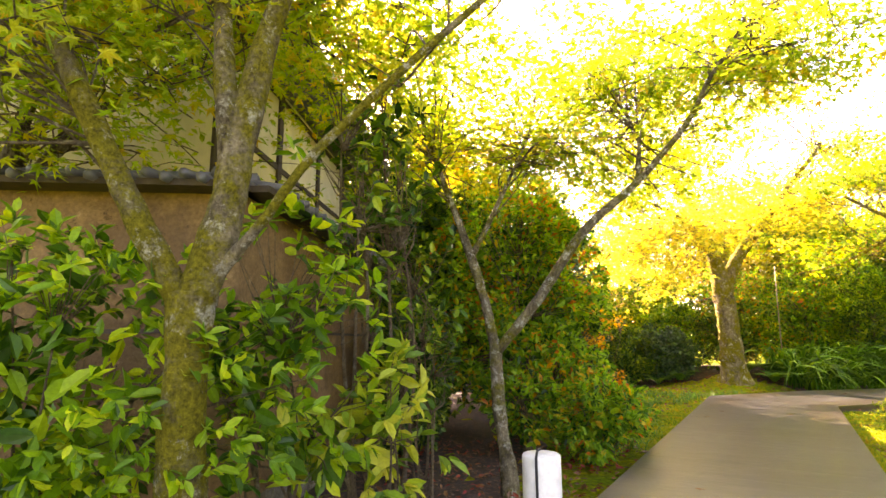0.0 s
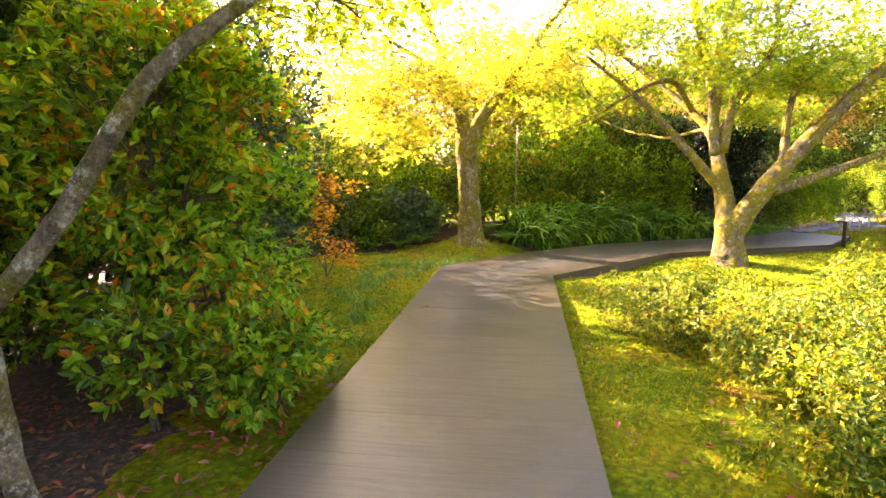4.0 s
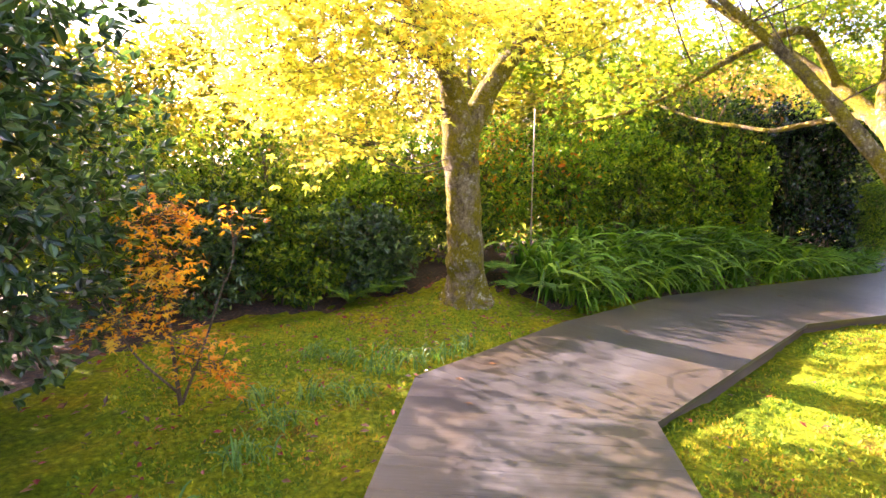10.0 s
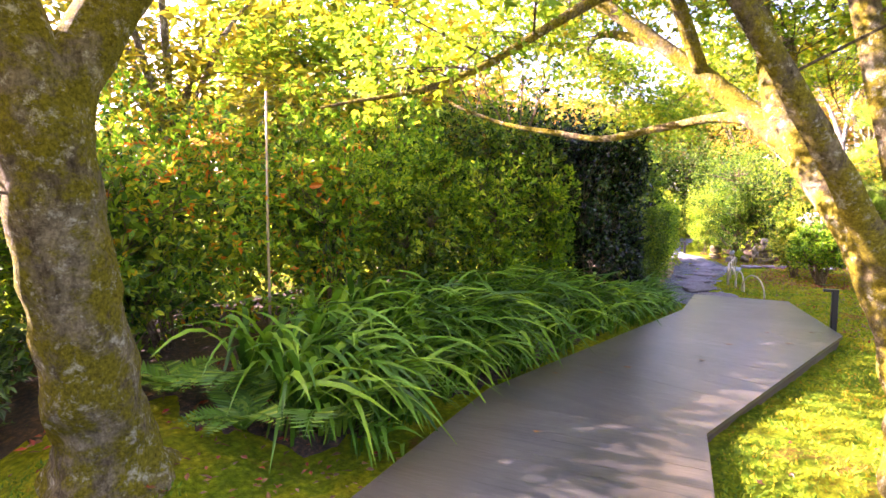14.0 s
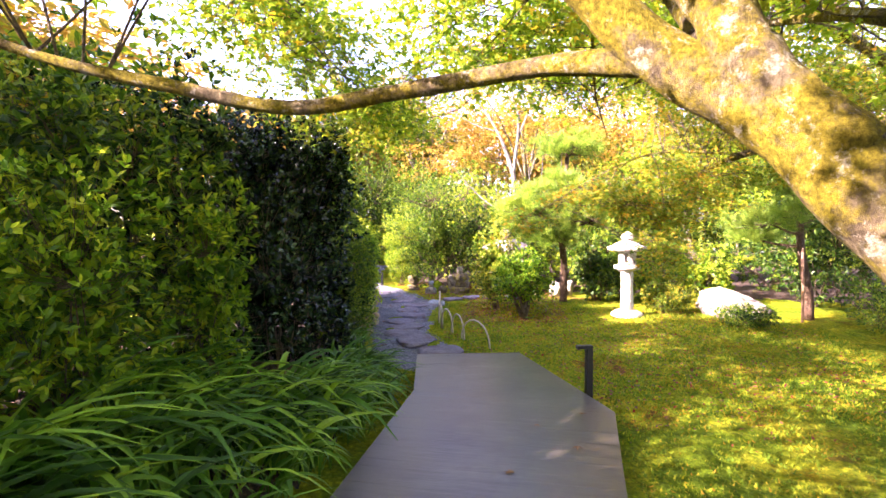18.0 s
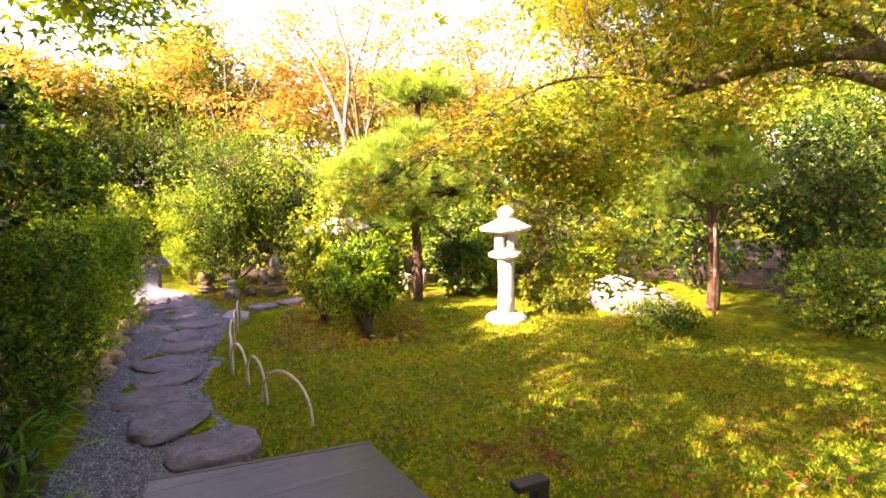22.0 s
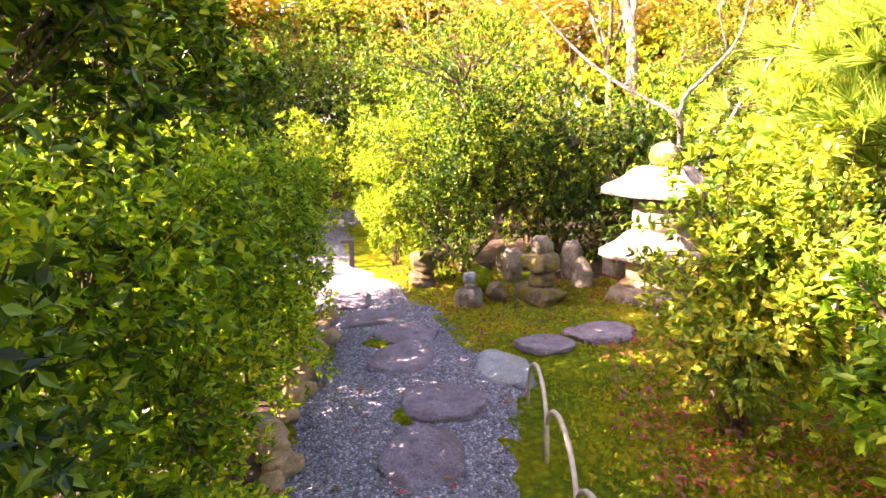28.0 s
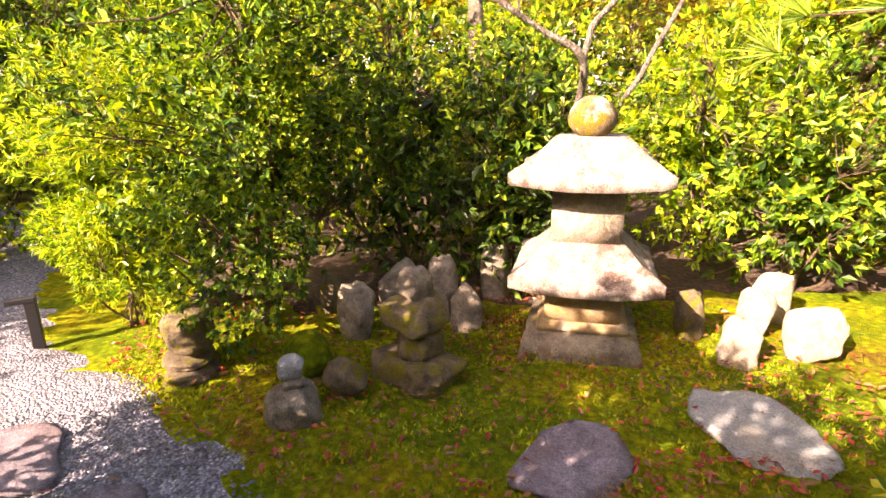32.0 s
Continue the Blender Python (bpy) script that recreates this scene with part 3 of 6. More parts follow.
def sheet(name, outline, lift, mat, label, step=0.1, kind="structure", fade=0.0):
    """A thin sheet that follows the ground inside an outline."""
    o = np.array(outline)
    x0, y0 = o.min(0)
    x1, y1 = o.max(0)
    xs, ys = np.arange(x0, x1 + step, step), np.arange(y0, y1 + step, step)
    gxx, gyy = np.meshgrid(xs, ys)
    pts = np.stack([gxx.ravel(), gyy.ravel()], -1)
    ins = np.zeros(len(pts), bool)
    for (ax, ay), (bx, by) in zip(o, np.roll(o, -1, 0)):
        hit = ((ay > pts[:, 1]) != (by > pts[:, 1])) & (pts[:, 0] < (bx - ax) * (pts[:, 1] - ay) / (by - ay + 1e-12) + ax)
        ins ^= hit
    far = np.full(len(pts), 1e9)
    for p, q in zip(o, np.roll(o, -1, 0)):
        e = q - p
        s = np.clip(((pts - p) @ e) / (e @ e), 0, 1)
        far = np.minimum(far, np.linalg.norm(pts - p - s[:, None] * e, axis=1))
    far = np.where(ins, far, -far) + 0.05 * np.sin(5.1 * pts[:, 0] + 2 * np.sin(3 * pts[:, 1])) + 0.05 * np.sin(6.3 * pts[:, 1] + 1.7 * pts[:, 0]) + 0.02 * np.sin(23 * pts[:, 0]) * np.sin(19 * pts[:, 1])
    z = rise(pts[:, 0], pts[:, 1]) + np.clip(far * 0.16, -0.05, lift)
    n = len(xs)
    i = (np.arange(len(ys) - 1)[:, None] * n + np.arange(n - 1)[None, :]).ravel()
    q = np.stack([i, i + 1, i + n + 1, i + n], -1)
    q = q[(far[q] > -0.12).any(1)]
    ob = new(name, mesh_of(name, np.column_stack([pts, z]), [q], mat, True))
    return tagged(ob, label, "ground", kind=kind)


sheet("planting_soil", [(-5, 2.9), (-0.3, 2.9), (0.2, 3.4), (1.1, 5.6), (1.0, 7.6), (1.3, 9.6), (1.9, 11.2), (3.2, 12.1), (4.8, 12.2), (6.6, 11.9), (6.9, 10.75), (8.6, 10.75), (14.2, 10.6), (14.2, 15), (-5, 15)], 0.016, soil, "dark soil with fallen leaf litter under the shrubs")
sheet("hedge_soil", [(14.2, 10.9), (16.4, 11.75), (20.4, 12.65), (20.4, 15), (14.2, 15)], 0.017, soil, "dark soil under the clipped hedge")
sheet("shrub_soil", [(20.3, 2.0), (21.9, 7.0), (22.4, 10.4), (23.0, 12.0), (30, 13), (30, -4), (16, -4), (17.0, 2.3)], 0.018, soil, "dark leaf-strewn soil under the background shrubs")
PATH = [(14.3, 10.5), (14.75, 9.7), (15.3, 10.05), (16.3, 10.55), (17.2, 10.72), (18.4, 10.85), (19.3, 10.75), (19.9, 11.1), (20.8, 11.5), (21.7, 12.2), (22.7, 13.0), (25.5, 13.9), (29, 14.2), (29, 16.2), (24.5, 15.3), (21.4, 13.1), (20.4, 12.45), (19.2, 12.2), (17.5, 11.85), (15.8, 11.35), (14.5, 11.0)]
sheet("gravel_path", PATH, 0.024, gravel_mat, "blue-grey gravel path beside the hedge", 0.07)


def clip_poly(poly, normal, limit):
    """Keeps the side of a flat polygon where p . normal <= limit."""
    out = []
    for a, b in zip(poly, poly[1:] + poly[:1]):
        da, db = a @ normal - limit, b @ normal - limit
        if da <= 0:
            out.append(a)
        if (da < 0 < db) or (db < 0 < da):
            out.append(a + (b - a) * (da / (da - db)))
    return out


def prism(poly, z0, z1, bevel=0.0):
    bm = bmesh.new()
    lo = [bm.verts.new((p[0], p[1], z0)) for p in poly]
    hi = [bm.verts.new((p[0], p[1], z1)) for p in poly]
    bm.faces.new(hi)
    bm.faces.new(lo[::-1])
    n = len(poly)
    for i in range(n):
        bm.faces.new((lo[i], lo[(i + 1) % n], hi[(i + 1) % n], hi[i]))
    bmesh.ops.recalc_face_normals(bm, faces=bm.faces)
    return bm


boardwalk = thing("boardwalk", (0, 0, 0), "weathered grey-brown timber boardwalk raised over moss", "boardwalk", kind="structure")
PITCH = 0.118
for k in range(len(LEFT) - 1):
    a, b = np.array(LEFT[k]), np.array(LEFT[k + 1])
    c, d = np.array(RIGHT[k]), np.array(RIGHT[k + 1])
    way = unit((b - a) + (d - c))
    quad = [a, b, d, c]
    s = [float(p @ way) for p in quad]
    u = min(s)
    while u < max(s):
        piece = clip_poly(clip_poly(quad, way, u + PITCH - 0.0008), -way, -u)
        u += PITCH
        if len(piece) < 3 or max(float(np.linalg.norm(p - piece[0])) for p in piece) < 0.15:
            continue
        mid = sum(piece) / len(piece)
        ang = math.atan2(way[1], way[0]) - math.pi / 2
        ca, sa = math.cos(-ang), math.sin(-ang)
        loc = [np.array([ca * (p - mid)[0] - sa * (p - mid)[1], sa * (p - mid)[0] + ca * (p - mid)[1]]) for p in piece]
        ob = part("plank", prism(loc, -0.034, 0.0), plank_wood, boardwalk, smooth=False)
        ob.location = (mid[0], mid[1], DECK + random.uniform(-0.0005, 0.0005))
        ob.rotation_euler = (0, 0, ang)
for line, sgn in ((LEFT, 1), (RIGHT, -1)):
    for a, b in zip(line, line[1:]):
        a, b = np.array(a), np.array(b)
        w = unit(b - a)
        nrm = np.array([-w[1], w[0]]) * sgn
        off = nrm * -0.03
        part("fascia_board", prism([a + off, b + off, b + off - nrm * 0.035, a + off - nrm * 0.035], DECK - 0.15, DECK - 0.036), fascia_wood, boardwalk, smooth=False)
        n = max(1, int(np.linalg.norm(b - a) / 1.2))
        for i in range(n):
            p = a + (b - a) * ((i + 0.5) / n) - nrm * 0.12
            part("support_post", prism([p + np.array(q) * 0.045 for q in ((-1, -1), (1, -1), (1, 1), (-1, 1))], -0.12, DECK - 0.036), fascia_wood, boardwalk, smooth=False)
part("end_board", prism([np.array((14.57, 10.42)), np.array((14.78, 9.1)), np.array((14.81, 9.1)), np.array((14.60, 10.42))], -0.02, DECK - 0.004), fascia_wood, boardwalk, smooth=False)


# ---- kinds of planting ----
def wavy(rng, p, size):
    """A smooth uneven field over points p, with lumps of about the given size."""
    f = np.zeros(len(p))
    for _ in range(7):
        w = unit(rng.normal(size=3)) * 2 * np.pi / (size * rng.uniform(0.7, 1.6))
        f += np.sin(p @ w + rng.random() * 6.28)
    return f / math.sqrt(3.5)


def shrub(name, label, at, size, mat, shape=LEAF, leaf=0.05, tips=1500, per=6, seed=1, stems=6, stem_r=0.018, low=0.1, shell=0.45, lump=0.16, category="shrub", group="", bark=None, spread=0.9, droop=0.25, box=False, lift=0.5, flowers=0, lean=(0, 0), gaps=-0.55):
    """A leafy shrub: stems from the ground and whorls of leaves over an uneven body. size: half widths and the height."""
    rng = rng_of(seed)
    bark = bark or bark_twig
    z0 = float(rise(at[0], at[1]))
    rx, ry, h = size
    ob = thing(name, (at[0], at[1], z0), label, category, group)
    d = unit(rng.normal(size=(int(tips * 2.6), 3)))
    if box:
        q = rng.random((len(d), 3)) * 2 - 1
        face = rng.integers(0, 5, len(d))
        ax = np.where(face < 2, 0, np.where(face < 4, 1, 2))
        sg = np.where(face % 2 == 0, 1.0, -1.0)
        sg[face == 4] = 1.0
        q[np.arange(len(d)), ax] = sg
        f = lumpy(rng, q * 2.2, lump * 0.5) * (1 - shell * rng.random(len(d)) ** 1.5) + 0.1 * rng.normal(size=len(d))
        q[np.arange(len(d)), ax] *= f
        pts = q * np.array([rx, ry, h / 2])
        out = np.zeros_like(q)
        out[np.arange(len(d)), ax] = sg
        out = out + 0.5 * rng.normal(size=q.shape)
    else:
        f = lumpy(rng, d, lump) * (1 - shell * rng.random(len(d)) ** 1.6)
        pts = d * f[:, None] * np.array([rx, ry, h / 2])
        out = d + 0.35 * rng.normal(size=d.shape)
    cell = 0.16 + 0.22 * math.sqrt(rx * h)
    g = wavy(rng, pts, cell)
    full = g > gaps + 0.25 * rng.normal(size=len(pts))
    pts, out, g = pts[full], out[full], g[full]
    pts = pts + unit(out) * (0.10 * cell * np.clip(g, -1.5, 1.5))[:, None]
    pts[:, 2] += h / 2
    pts[:, 0] += lean[0] * pts[:, 2] / h
    pts[:, 1] += lean[1] * pts[:, 2] / h
    keep = pts[:, 2] > low * h * (0.6 + 0.8 * rng.random(len(pts)))
    pts, out = pts[keep][:tips], out[keep][:tips]
    out[:, 2] += 0.35
    n = max(stems, 1)
    tops = pts[rng.choice(len(pts), n)] * np.array([0.55, 0.55, 0.9])
    for tp in tops:
        wood = Soup()
        foot = np.append(rng.normal(size=2) * 0.05, -0.04) + (np.array([tp[0] * 0.9, tp[1] * 0.9, 0]) if box else 0)
        mid = (foot + tp) / 2 + rng.normal(size=3) * 0.06
        tube(wood, spline([foot, mid, tp], 4), np.linspace(stem_r, stem_r * 0.3, 9), 5)
        part("stem", wood.geo(), bark, ob)
    wood = Soup()
    twigs = pts[rng.choice(len(pts), min(len(pts), 20 * n))]
    tt = tops[np.argmin(np.linalg.norm(tops[None] - twigs[:, None], axis=2), axis=1)]
    for a, b in zip(tt, twigs):
        fr = a * 0.85
        tube(wood, [fr, (fr + b) / 2 + rng.normal(size=3) * 0.04, b], [stem_r * 0.35, stem_r * 0.25, stem_r * 0.12], 3, False)
    tagged(part("twig_work", wood.geo(), bark, ob), kind="stuff")
    leaves = Soup()
    rosettes(leaves, rng, shape, pts, out, per, leaf, spread, droop, lift)
    if low < 0.2:
        k = int(0.22 * len(pts))
        inner = pts[rng.choice(len(pts), k)]
        mid = np.array([lean[0] / 2, lean[1] / 2, h / 2])
        inner = mid + (inner - mid) * rng.uniform(0.35, 0.85, (k, 1))
        rosettes(leaves, rng, shape, inner, rng.normal(size=(k, 3)), max(3, per // 2), leaf * 1.7, 1.2, 0.3, 0.1)
    part("foliage", leaves.geo(), mat, ob, smooth=False)
    if flowers:
        pick = rng.choice(len(pts), flowers)
        for p, o in zip(pts[pick], out[pick]):
            fl = Soup()
            rosettes(fl, rng, BROAD, np.array([p * 1.02]), np.array([o]), 5, 0.036, 1.1, 0.0)
            part("flower", fl.geo(), petal, ob, "pale pink blossom", smooth=False)
    return ob


def needle_pads(name, label, at, trunk_pts, pads, seed, needle=0.16, per_pad=90, mat=None, group=""):
    """A trained pine: a trunk, limbs to cloud-like pads, and tufts of needles."""
    rng = rng_of(seed)
    z0 = float(rise(at[0], at[1]))
    ob = thing(name, (at[0], at[1], z0), label, "pine tree", group)
    line = spline(trunk_pts, 6)
    wood = Soup()
    tube(wood, line[:, :3], line[:, 3], 9, True, 0.05, rng)
    part("trunk", wood.geo(), bark_pine, ob)
    for cx, cy, cz, rr, hh in pads:
        c = np.array([cx, cy, cz])
        j = np.argmin(np.abs(line[:, 2] - (cz - 0.15)) + 0.3 * np.linalg.norm(line[:, :2] - c[:2], axis=1))
        limb = Soup()
        p0 = line[j, :3]
        tube(limb, spline([p0, (p0 + c) / 2 + rng.normal(size=3) * 0.06, c], 5), np.linspace(line[j, 3] * 0.5, 0.012, 11), 6)
        n = int(per_pad * 0.75)
        d = unit(rng.normal(size=(n, 3)))
        d[:, 2] = np.abs(d[:, 2]) - 0.35
        q = c + d * np.array([rr, rr, hh * 1.5]) * (0.4 + 0.75 * rng.random((n, 1))) * lumpy(rng, d, 0.3)[:, None]
        for e in q[::4]:
            s = c + (e - c) * 0.2
            tube(limb, [s, (s + e) / 2 - [0, 0, 0.03], e], [0.010, 0.007, 0.004], 3, False)
        part("limb", limb.geo(), bark_pine, ob)
        nd = Soup()
        k = 64
        p = np.repeat(q, k, 0)
        o = np.repeat(unit(d + np.array([0, 0, 0.8])), k, 0)
        side = unit(np.cross(o, unit(rng.normal(size=o.shape))))
        an = 0.15 + 0.9 * rng.random((len(p), 1))
        ways = o * np.cos(an) + side * np.sin(an)
        v = (np.array([(-0.018, 0, 0), (0.018, 0, 0), (0, 1, 0)]), None, np.array([(0, 1, 2)]))
        put_leaves(nd, v, p, ways, rng.normal(size=p.shape), needle * (0.7 + 0.5 * rng.random(len(p))))
        part("needle_pad", nd.geo(), mat or leaf_pine, ob, smooth=False)
    return ob


def tree(name, label, at, limbs, blobs, mat, seed, bark, leaf=0.075, shape=MAPLE, clusters=40, tips=14, per=6, flat=0.45, category="maple tree", group="", twig=0.5, sides=10, trunks=1, droop=0.5, sprigs=1):
    """A tree: given trunk and limbs (points with radius), and a crown filled into ellipsoids (centre, half sizes, share)."""
    rng = rng_of(seed)
    z0 = float(rise(at[0], at[1]))
    base = np.array([at[0], at[1], z0])
    ob = thing(name, tuple(base), label, category, group)
    skel = []
    for i, pts in enumerate(limbs):
        line = spline(pts, 12 if i < trunks and sides > 9 else 7 if sides > 9 else 3)
        if i >= trunks:
            line[1:-1, :3] += rng.normal(size=(len(line) - 2, 3)) * line[1:-1, 3:4] * 0.04
        s = Soup()
        tube(s, line[:, :3], line[:, 3], sides if i < trunks else min(sides, 10), True, 0.16 if line[0, 3] > 0.04 else 0.08, rng)
        part("trunk" if i < trunks else "limb", s.geo(base), bark, ob)
        skel.append(line)
    skel = np.concatenate(skel)
    tough = skel[skel[:, 3] < 0.16] if (skel[:, 3] < 0.16).sum() > 5 else skel
    wood, leaves = Soup(), Soup()
    total = sum(b[6] for b in blobs)
    for cx, cy, cz, rx, ry, rz, share in blobs:
        n = max(2, int(round(clusters * share / total)))
        d = unit(rng.normal(size=(n, 3))) * rng.random((n, 1)) ** 0.4
        cen = np.array([cx, cy, cz]) + d * np.array([rx, ry, rz])
        local = tough[:, :3]
        for c in cen:
            dist = np.linalg.norm(local - c, axis=1) + 0.6 * np.maximum(local[:, 2] - c[2], 0)
            near = tough[rng.choice(np.argsort(dist)[:10])]
            p0 = near[:3]
            r0 = min(near[3] * 0.5, 0.004 + 0.003 * np.linalg.norm(c - p0))
            mid = p0 * 0.5 + c * 0.5 + rng.normal(size=3) * 0.10 * np.linalg.norm(c - p0) + [0, 0, 0.06]
            br = spline([p0, mid, c], 4)
            tube(wood, br, np.linspace(r0, 0.0035, len(br)), 5 if sides > 9 else 3)
            e = c + rng.normal(size=(tips, 3)) * np.array([twig, twig, twig * flat]) * 0.62
            for q in e[::sprigs]:
                s = br[rng.integers(len(br) // 2, len(br))]
                tube(wood, [s, (s + q) / 2 + rng.normal(size=3) * 0.05 + [0, 0, 0.03], q], [0.0045, 0.0035, 0.002], 3, False)
            k = 3
            f = rng.random((tips * k, 1))
            spot = np.repeat(e, k, 0) * (0.55 + 0.45 * f) + c * (0.45 - 0.45 * f) + rng.normal(size=(tips * k, 3)) * 0.03
            way = np.repeat(e, k, 0) - c + rng.normal(size=(tips * k, 3)) * 0.1
            way[:, 2] *= 0.4
            m = max(1, per // k)
            pp, ww = np.repeat(spot, m, 0), np.repeat(unit(way), m, 0)
            ww = ww + 0.8 * rng.normal(size=ww.shape) * np.array([1, 1, 0.4])
            ww[:, 2] -= droop * rng.random(len(ww))
            up = np.array([0, 0, 1.0]) + 0.45 * rng.normal(size=pp.shape)
            pp = pp + rng.normal(size=pp.shape) * leaf * 0.7
            put_leaves(leaves, shape, pp, ww, up, leaf * (0.6 + 0.6 * rng.random(len(pp))))
    tagged(part("twig_work", wood.geo(base), bark_twig if bark is not bark_pale else bark, ob), kind="stuff")
    part("crown", leaves.geo(base), mat, ob, smooth=False)
    return ob


def fern_mesh(seed, fronds=9, length=0.5):
    rng = rng_of(seed)
    s = Soup()
    for _ in range(fronds):
        az = rng.random() * 2 * np.pi
        h = np.array([math.cos(az), math.sin(az), 0])
        L = length * rng.uniform(0.7, 1.15)
        t = np.linspace(0.12, 1, 17)
        line = h * (L * (0.3 * t + 0.5 * t ** 2))[:, None] + np.array([0, 0, 1.0]) * (L * (0.95 * t - 0.6 * t ** 2))[:, None]
        tube(s, line, np.linspace(0.004, 0.0012, 17), 3, False)
        side = np.array([-h[1], h[0], 0])
        tan = unit(np.gradient(line, axis=0))
        ln = L * 0.30 * np.sin(np.pi * np.clip(t, 0.05, 0.97)) ** 0.7
        for sg in (1, -1):
            put_leaves(s, (np.array([(0, 0, 0), (-0.15, 0.3, 0.02), (0, 1, -0.1), (0.15, 0.3, 0.02)]), None, np.array([(0, 2, 1), (0, 3, 2)])), line, side * sg + tan * 0.45, np.cross(tan, side) * -1 + 0.1 * rng.normal(size=line.shape), ln)
    return mesh_of("fern_fronds", *s.geo(), leaf_fern)


def rock_mesh(seed, size, rough=0.22, flat=0.0, detail=3, square=2.0, chips=9):
    """A worn stone: an uneven, flattened lump."""
    bm = bmesh.new()
    bmesh.ops.create_icosphere(bm, subdivisions=detail, radius=1.0)
    off = Vector((seed * 7.3, seed * 3.1, seed * 1.7))
    rng = rng_of(seed + 900)
    cuts = [(Vector(unit(rng.normal(size=3))), rng.uniform(0.72, 0.95)) for _ in range(chips)]
    for v in bm.verts:
        n = v.co.normalized()
        f = 1 + rough * noise.noise(n * 1.3 + off) + rough * 0.45 * noise.noise(n * 3.1 + off) + rough * 0.15 * noise.noise(n * 8 + off)
        c = n * f / (abs(n.x) ** square + abs(n.y) ** square + abs(n.z) ** square) ** (1 / square)
        for axis, limit in cuts:
            past = c.dot(axis) - limit
            if past > 0:
                c -= axis * (0.88 * past)
        c *= 1 + 0.10 * rough * noise.noise(n * 17 + off) + 0.22 * rough * noise.noise(n * 9 + off)
        if flat:
            c.z = math.copysign(min(abs(c.z), flat + 0.12 * noise.noise(n * 2.2 + off)), c.z)
        v.co = Vector((c.x * size[0], c.y * size[1], c.z * size[2]))
    return bm


def rock(name, label, at, size, mat, seed, rough=0.22, flat=0.0, turn=0.0, sink=0.25, category="stone", group="", detail=4, lift=None, tilt=0.0, square=2.0):
    bm = rock_mesh(seed, size, rough, flat, detail, square)
    me = bpy.data.meshes.new(name)
    for f in bm.faces:
        f.smooth = True
    lo = min(v.co.z for v in bm.verts)
    bmesh.ops.translate(bm, verts=bm.verts, vec=(0, 0, -lo - sink * size[2]))
    bm.to_mesh(me)
    bm.free()
    me.materials.append(mat)
    ob = new(name, me)
    z = float(rise(at[0], at[1])) if lift is None else lift
    ob.location = (at[0], at[1], z)
    ob.rotation_euler = (tilt, 0, turn)
    return tagged(ob, label, category, group)


# ---- earthen wall at the start ----
def wall_run(name, a, b, height, thick, label):
    a, b = np.array(a), np.array(b)
    w = unit(b - a)
    n = np.array([-w[1], w[0]])
    ob = thing(name, (a[0], a[1], 0), label, "wall", kind="structure")
    L = float(np.linalg.norm(b - a))

    def box(x0, x1, y0, y1, z0, z1):
        return prism([w * x0 + n * y0, w * x1 + n * y0, w * x1 + n * y1, w * x0 + n * y1], z0, z1)

    part("wall_body", box(0, L, 0, thick, -0.1, height), plaster, ob, smooth=False)
    part("base_course", box(-0.003, L + 0.003, -0.025, thick + 0.025, -0.1, 0.22), stone_grey, ob, smooth=False)
    part("wall_beam", box(0, L, -0.006, 0.0, height * 0.60, height * 0.60 + 0.022), beam_wood, ob, smooth=False)
    part("eave_board", box(-0.05, L + 0.05, -0.16, thick + 0.16, height, height + 0.035), beam_wood, ob, smooth=False)
    x = 0.0
    while x < L:
        s = Soup()
        for sg in (-1, 1):
            p0, p1 = np.array([thick / 2, height + 0.11]), np.array([thick / 2 + sg * (thick / 2 + 0.2), height + 0.055])
            a0 = np.append(w * (x + 0.09) + n * p0[0], p0[1])
            a1 = np.append(w * (x + 0.09) + n * p1[0], p1[1])
            tube(s, [a0, a1], [0.026, 0.026], 8)
            tube(s, [a0 + np.append(w * 0.09, -0.05), a1 + np.append(w * 0.09, -0.02)], [0.03, 0.03], 6)
        part("roof_tile", s.geo(), roof_tile, ob)
        x += 0.18
    s = Soup()
    tube(s, [np.append(n * thick / 2 - w * 0.03, height + 0.12), np.append(w * (L + 0.03) + n * thick / 2, height + 0.12)], [0.045, 0.045], 10)
    part("ridge_tile", s.geo(), roof_tile, ob)
    return ob


wall_run("wall_north", (-5.0, 2.45), (-1.08, 2.8), 1.86, 0.28, "ochre earthen garden wall with a thin dark tiled coping")
wall_run("wall_east", (-1.08, 2.81), (-0.80, 6.1), 1.86, 0.28, "ochre earthen wall running back behind shrubs")


def house(a, b, deep, height):
    """A plain plastered house behind the garden wall: walls, dark posts and rails, a low tiled roof."""
    a, b = np.array(a), np.array(b)
    w = unit(b - a)
    n = np.array([-w[1], w[0]])
    L = float(np.linalg.norm(b - a))
    ob = thing("house", (a[0], a[1], 0), "cream plastered house with dark timbers behind the wall", "house")

    def box(x0, x1, y0, y1, z0, z1):
        return prism([w * x0 + n * y0, w * x1 + n * y0, w * x1 + n * y1, w * x0 + n * y1], z0, z1)

    part("wall", box(0, L, 0, deep, -0.1, height), cream_plaster, ob, smooth=False)
    for x in (0.0, 1.15, 2.3, L - 0.1):
        part("post", box(x, x + 0.09, -0.025, -0.002, -0.1, height), beam_wood, ob, smooth=False)
    for z in (1.55, 2.62, height - 0.1):
        part("rail", box(0.1, L - 0.11, -0.018, -0.003, z, z + 0.05), beam_wood, ob, smooth=False)
    part("roof", box(-0.45, L + 0.45, -0.55, deep + 0.4, height, height + 0.12), roof_tile, ob, smooth=False)
    return ob


house((-1.62, 3.55), (-1.36, 7.0), 2.1, 3.4)

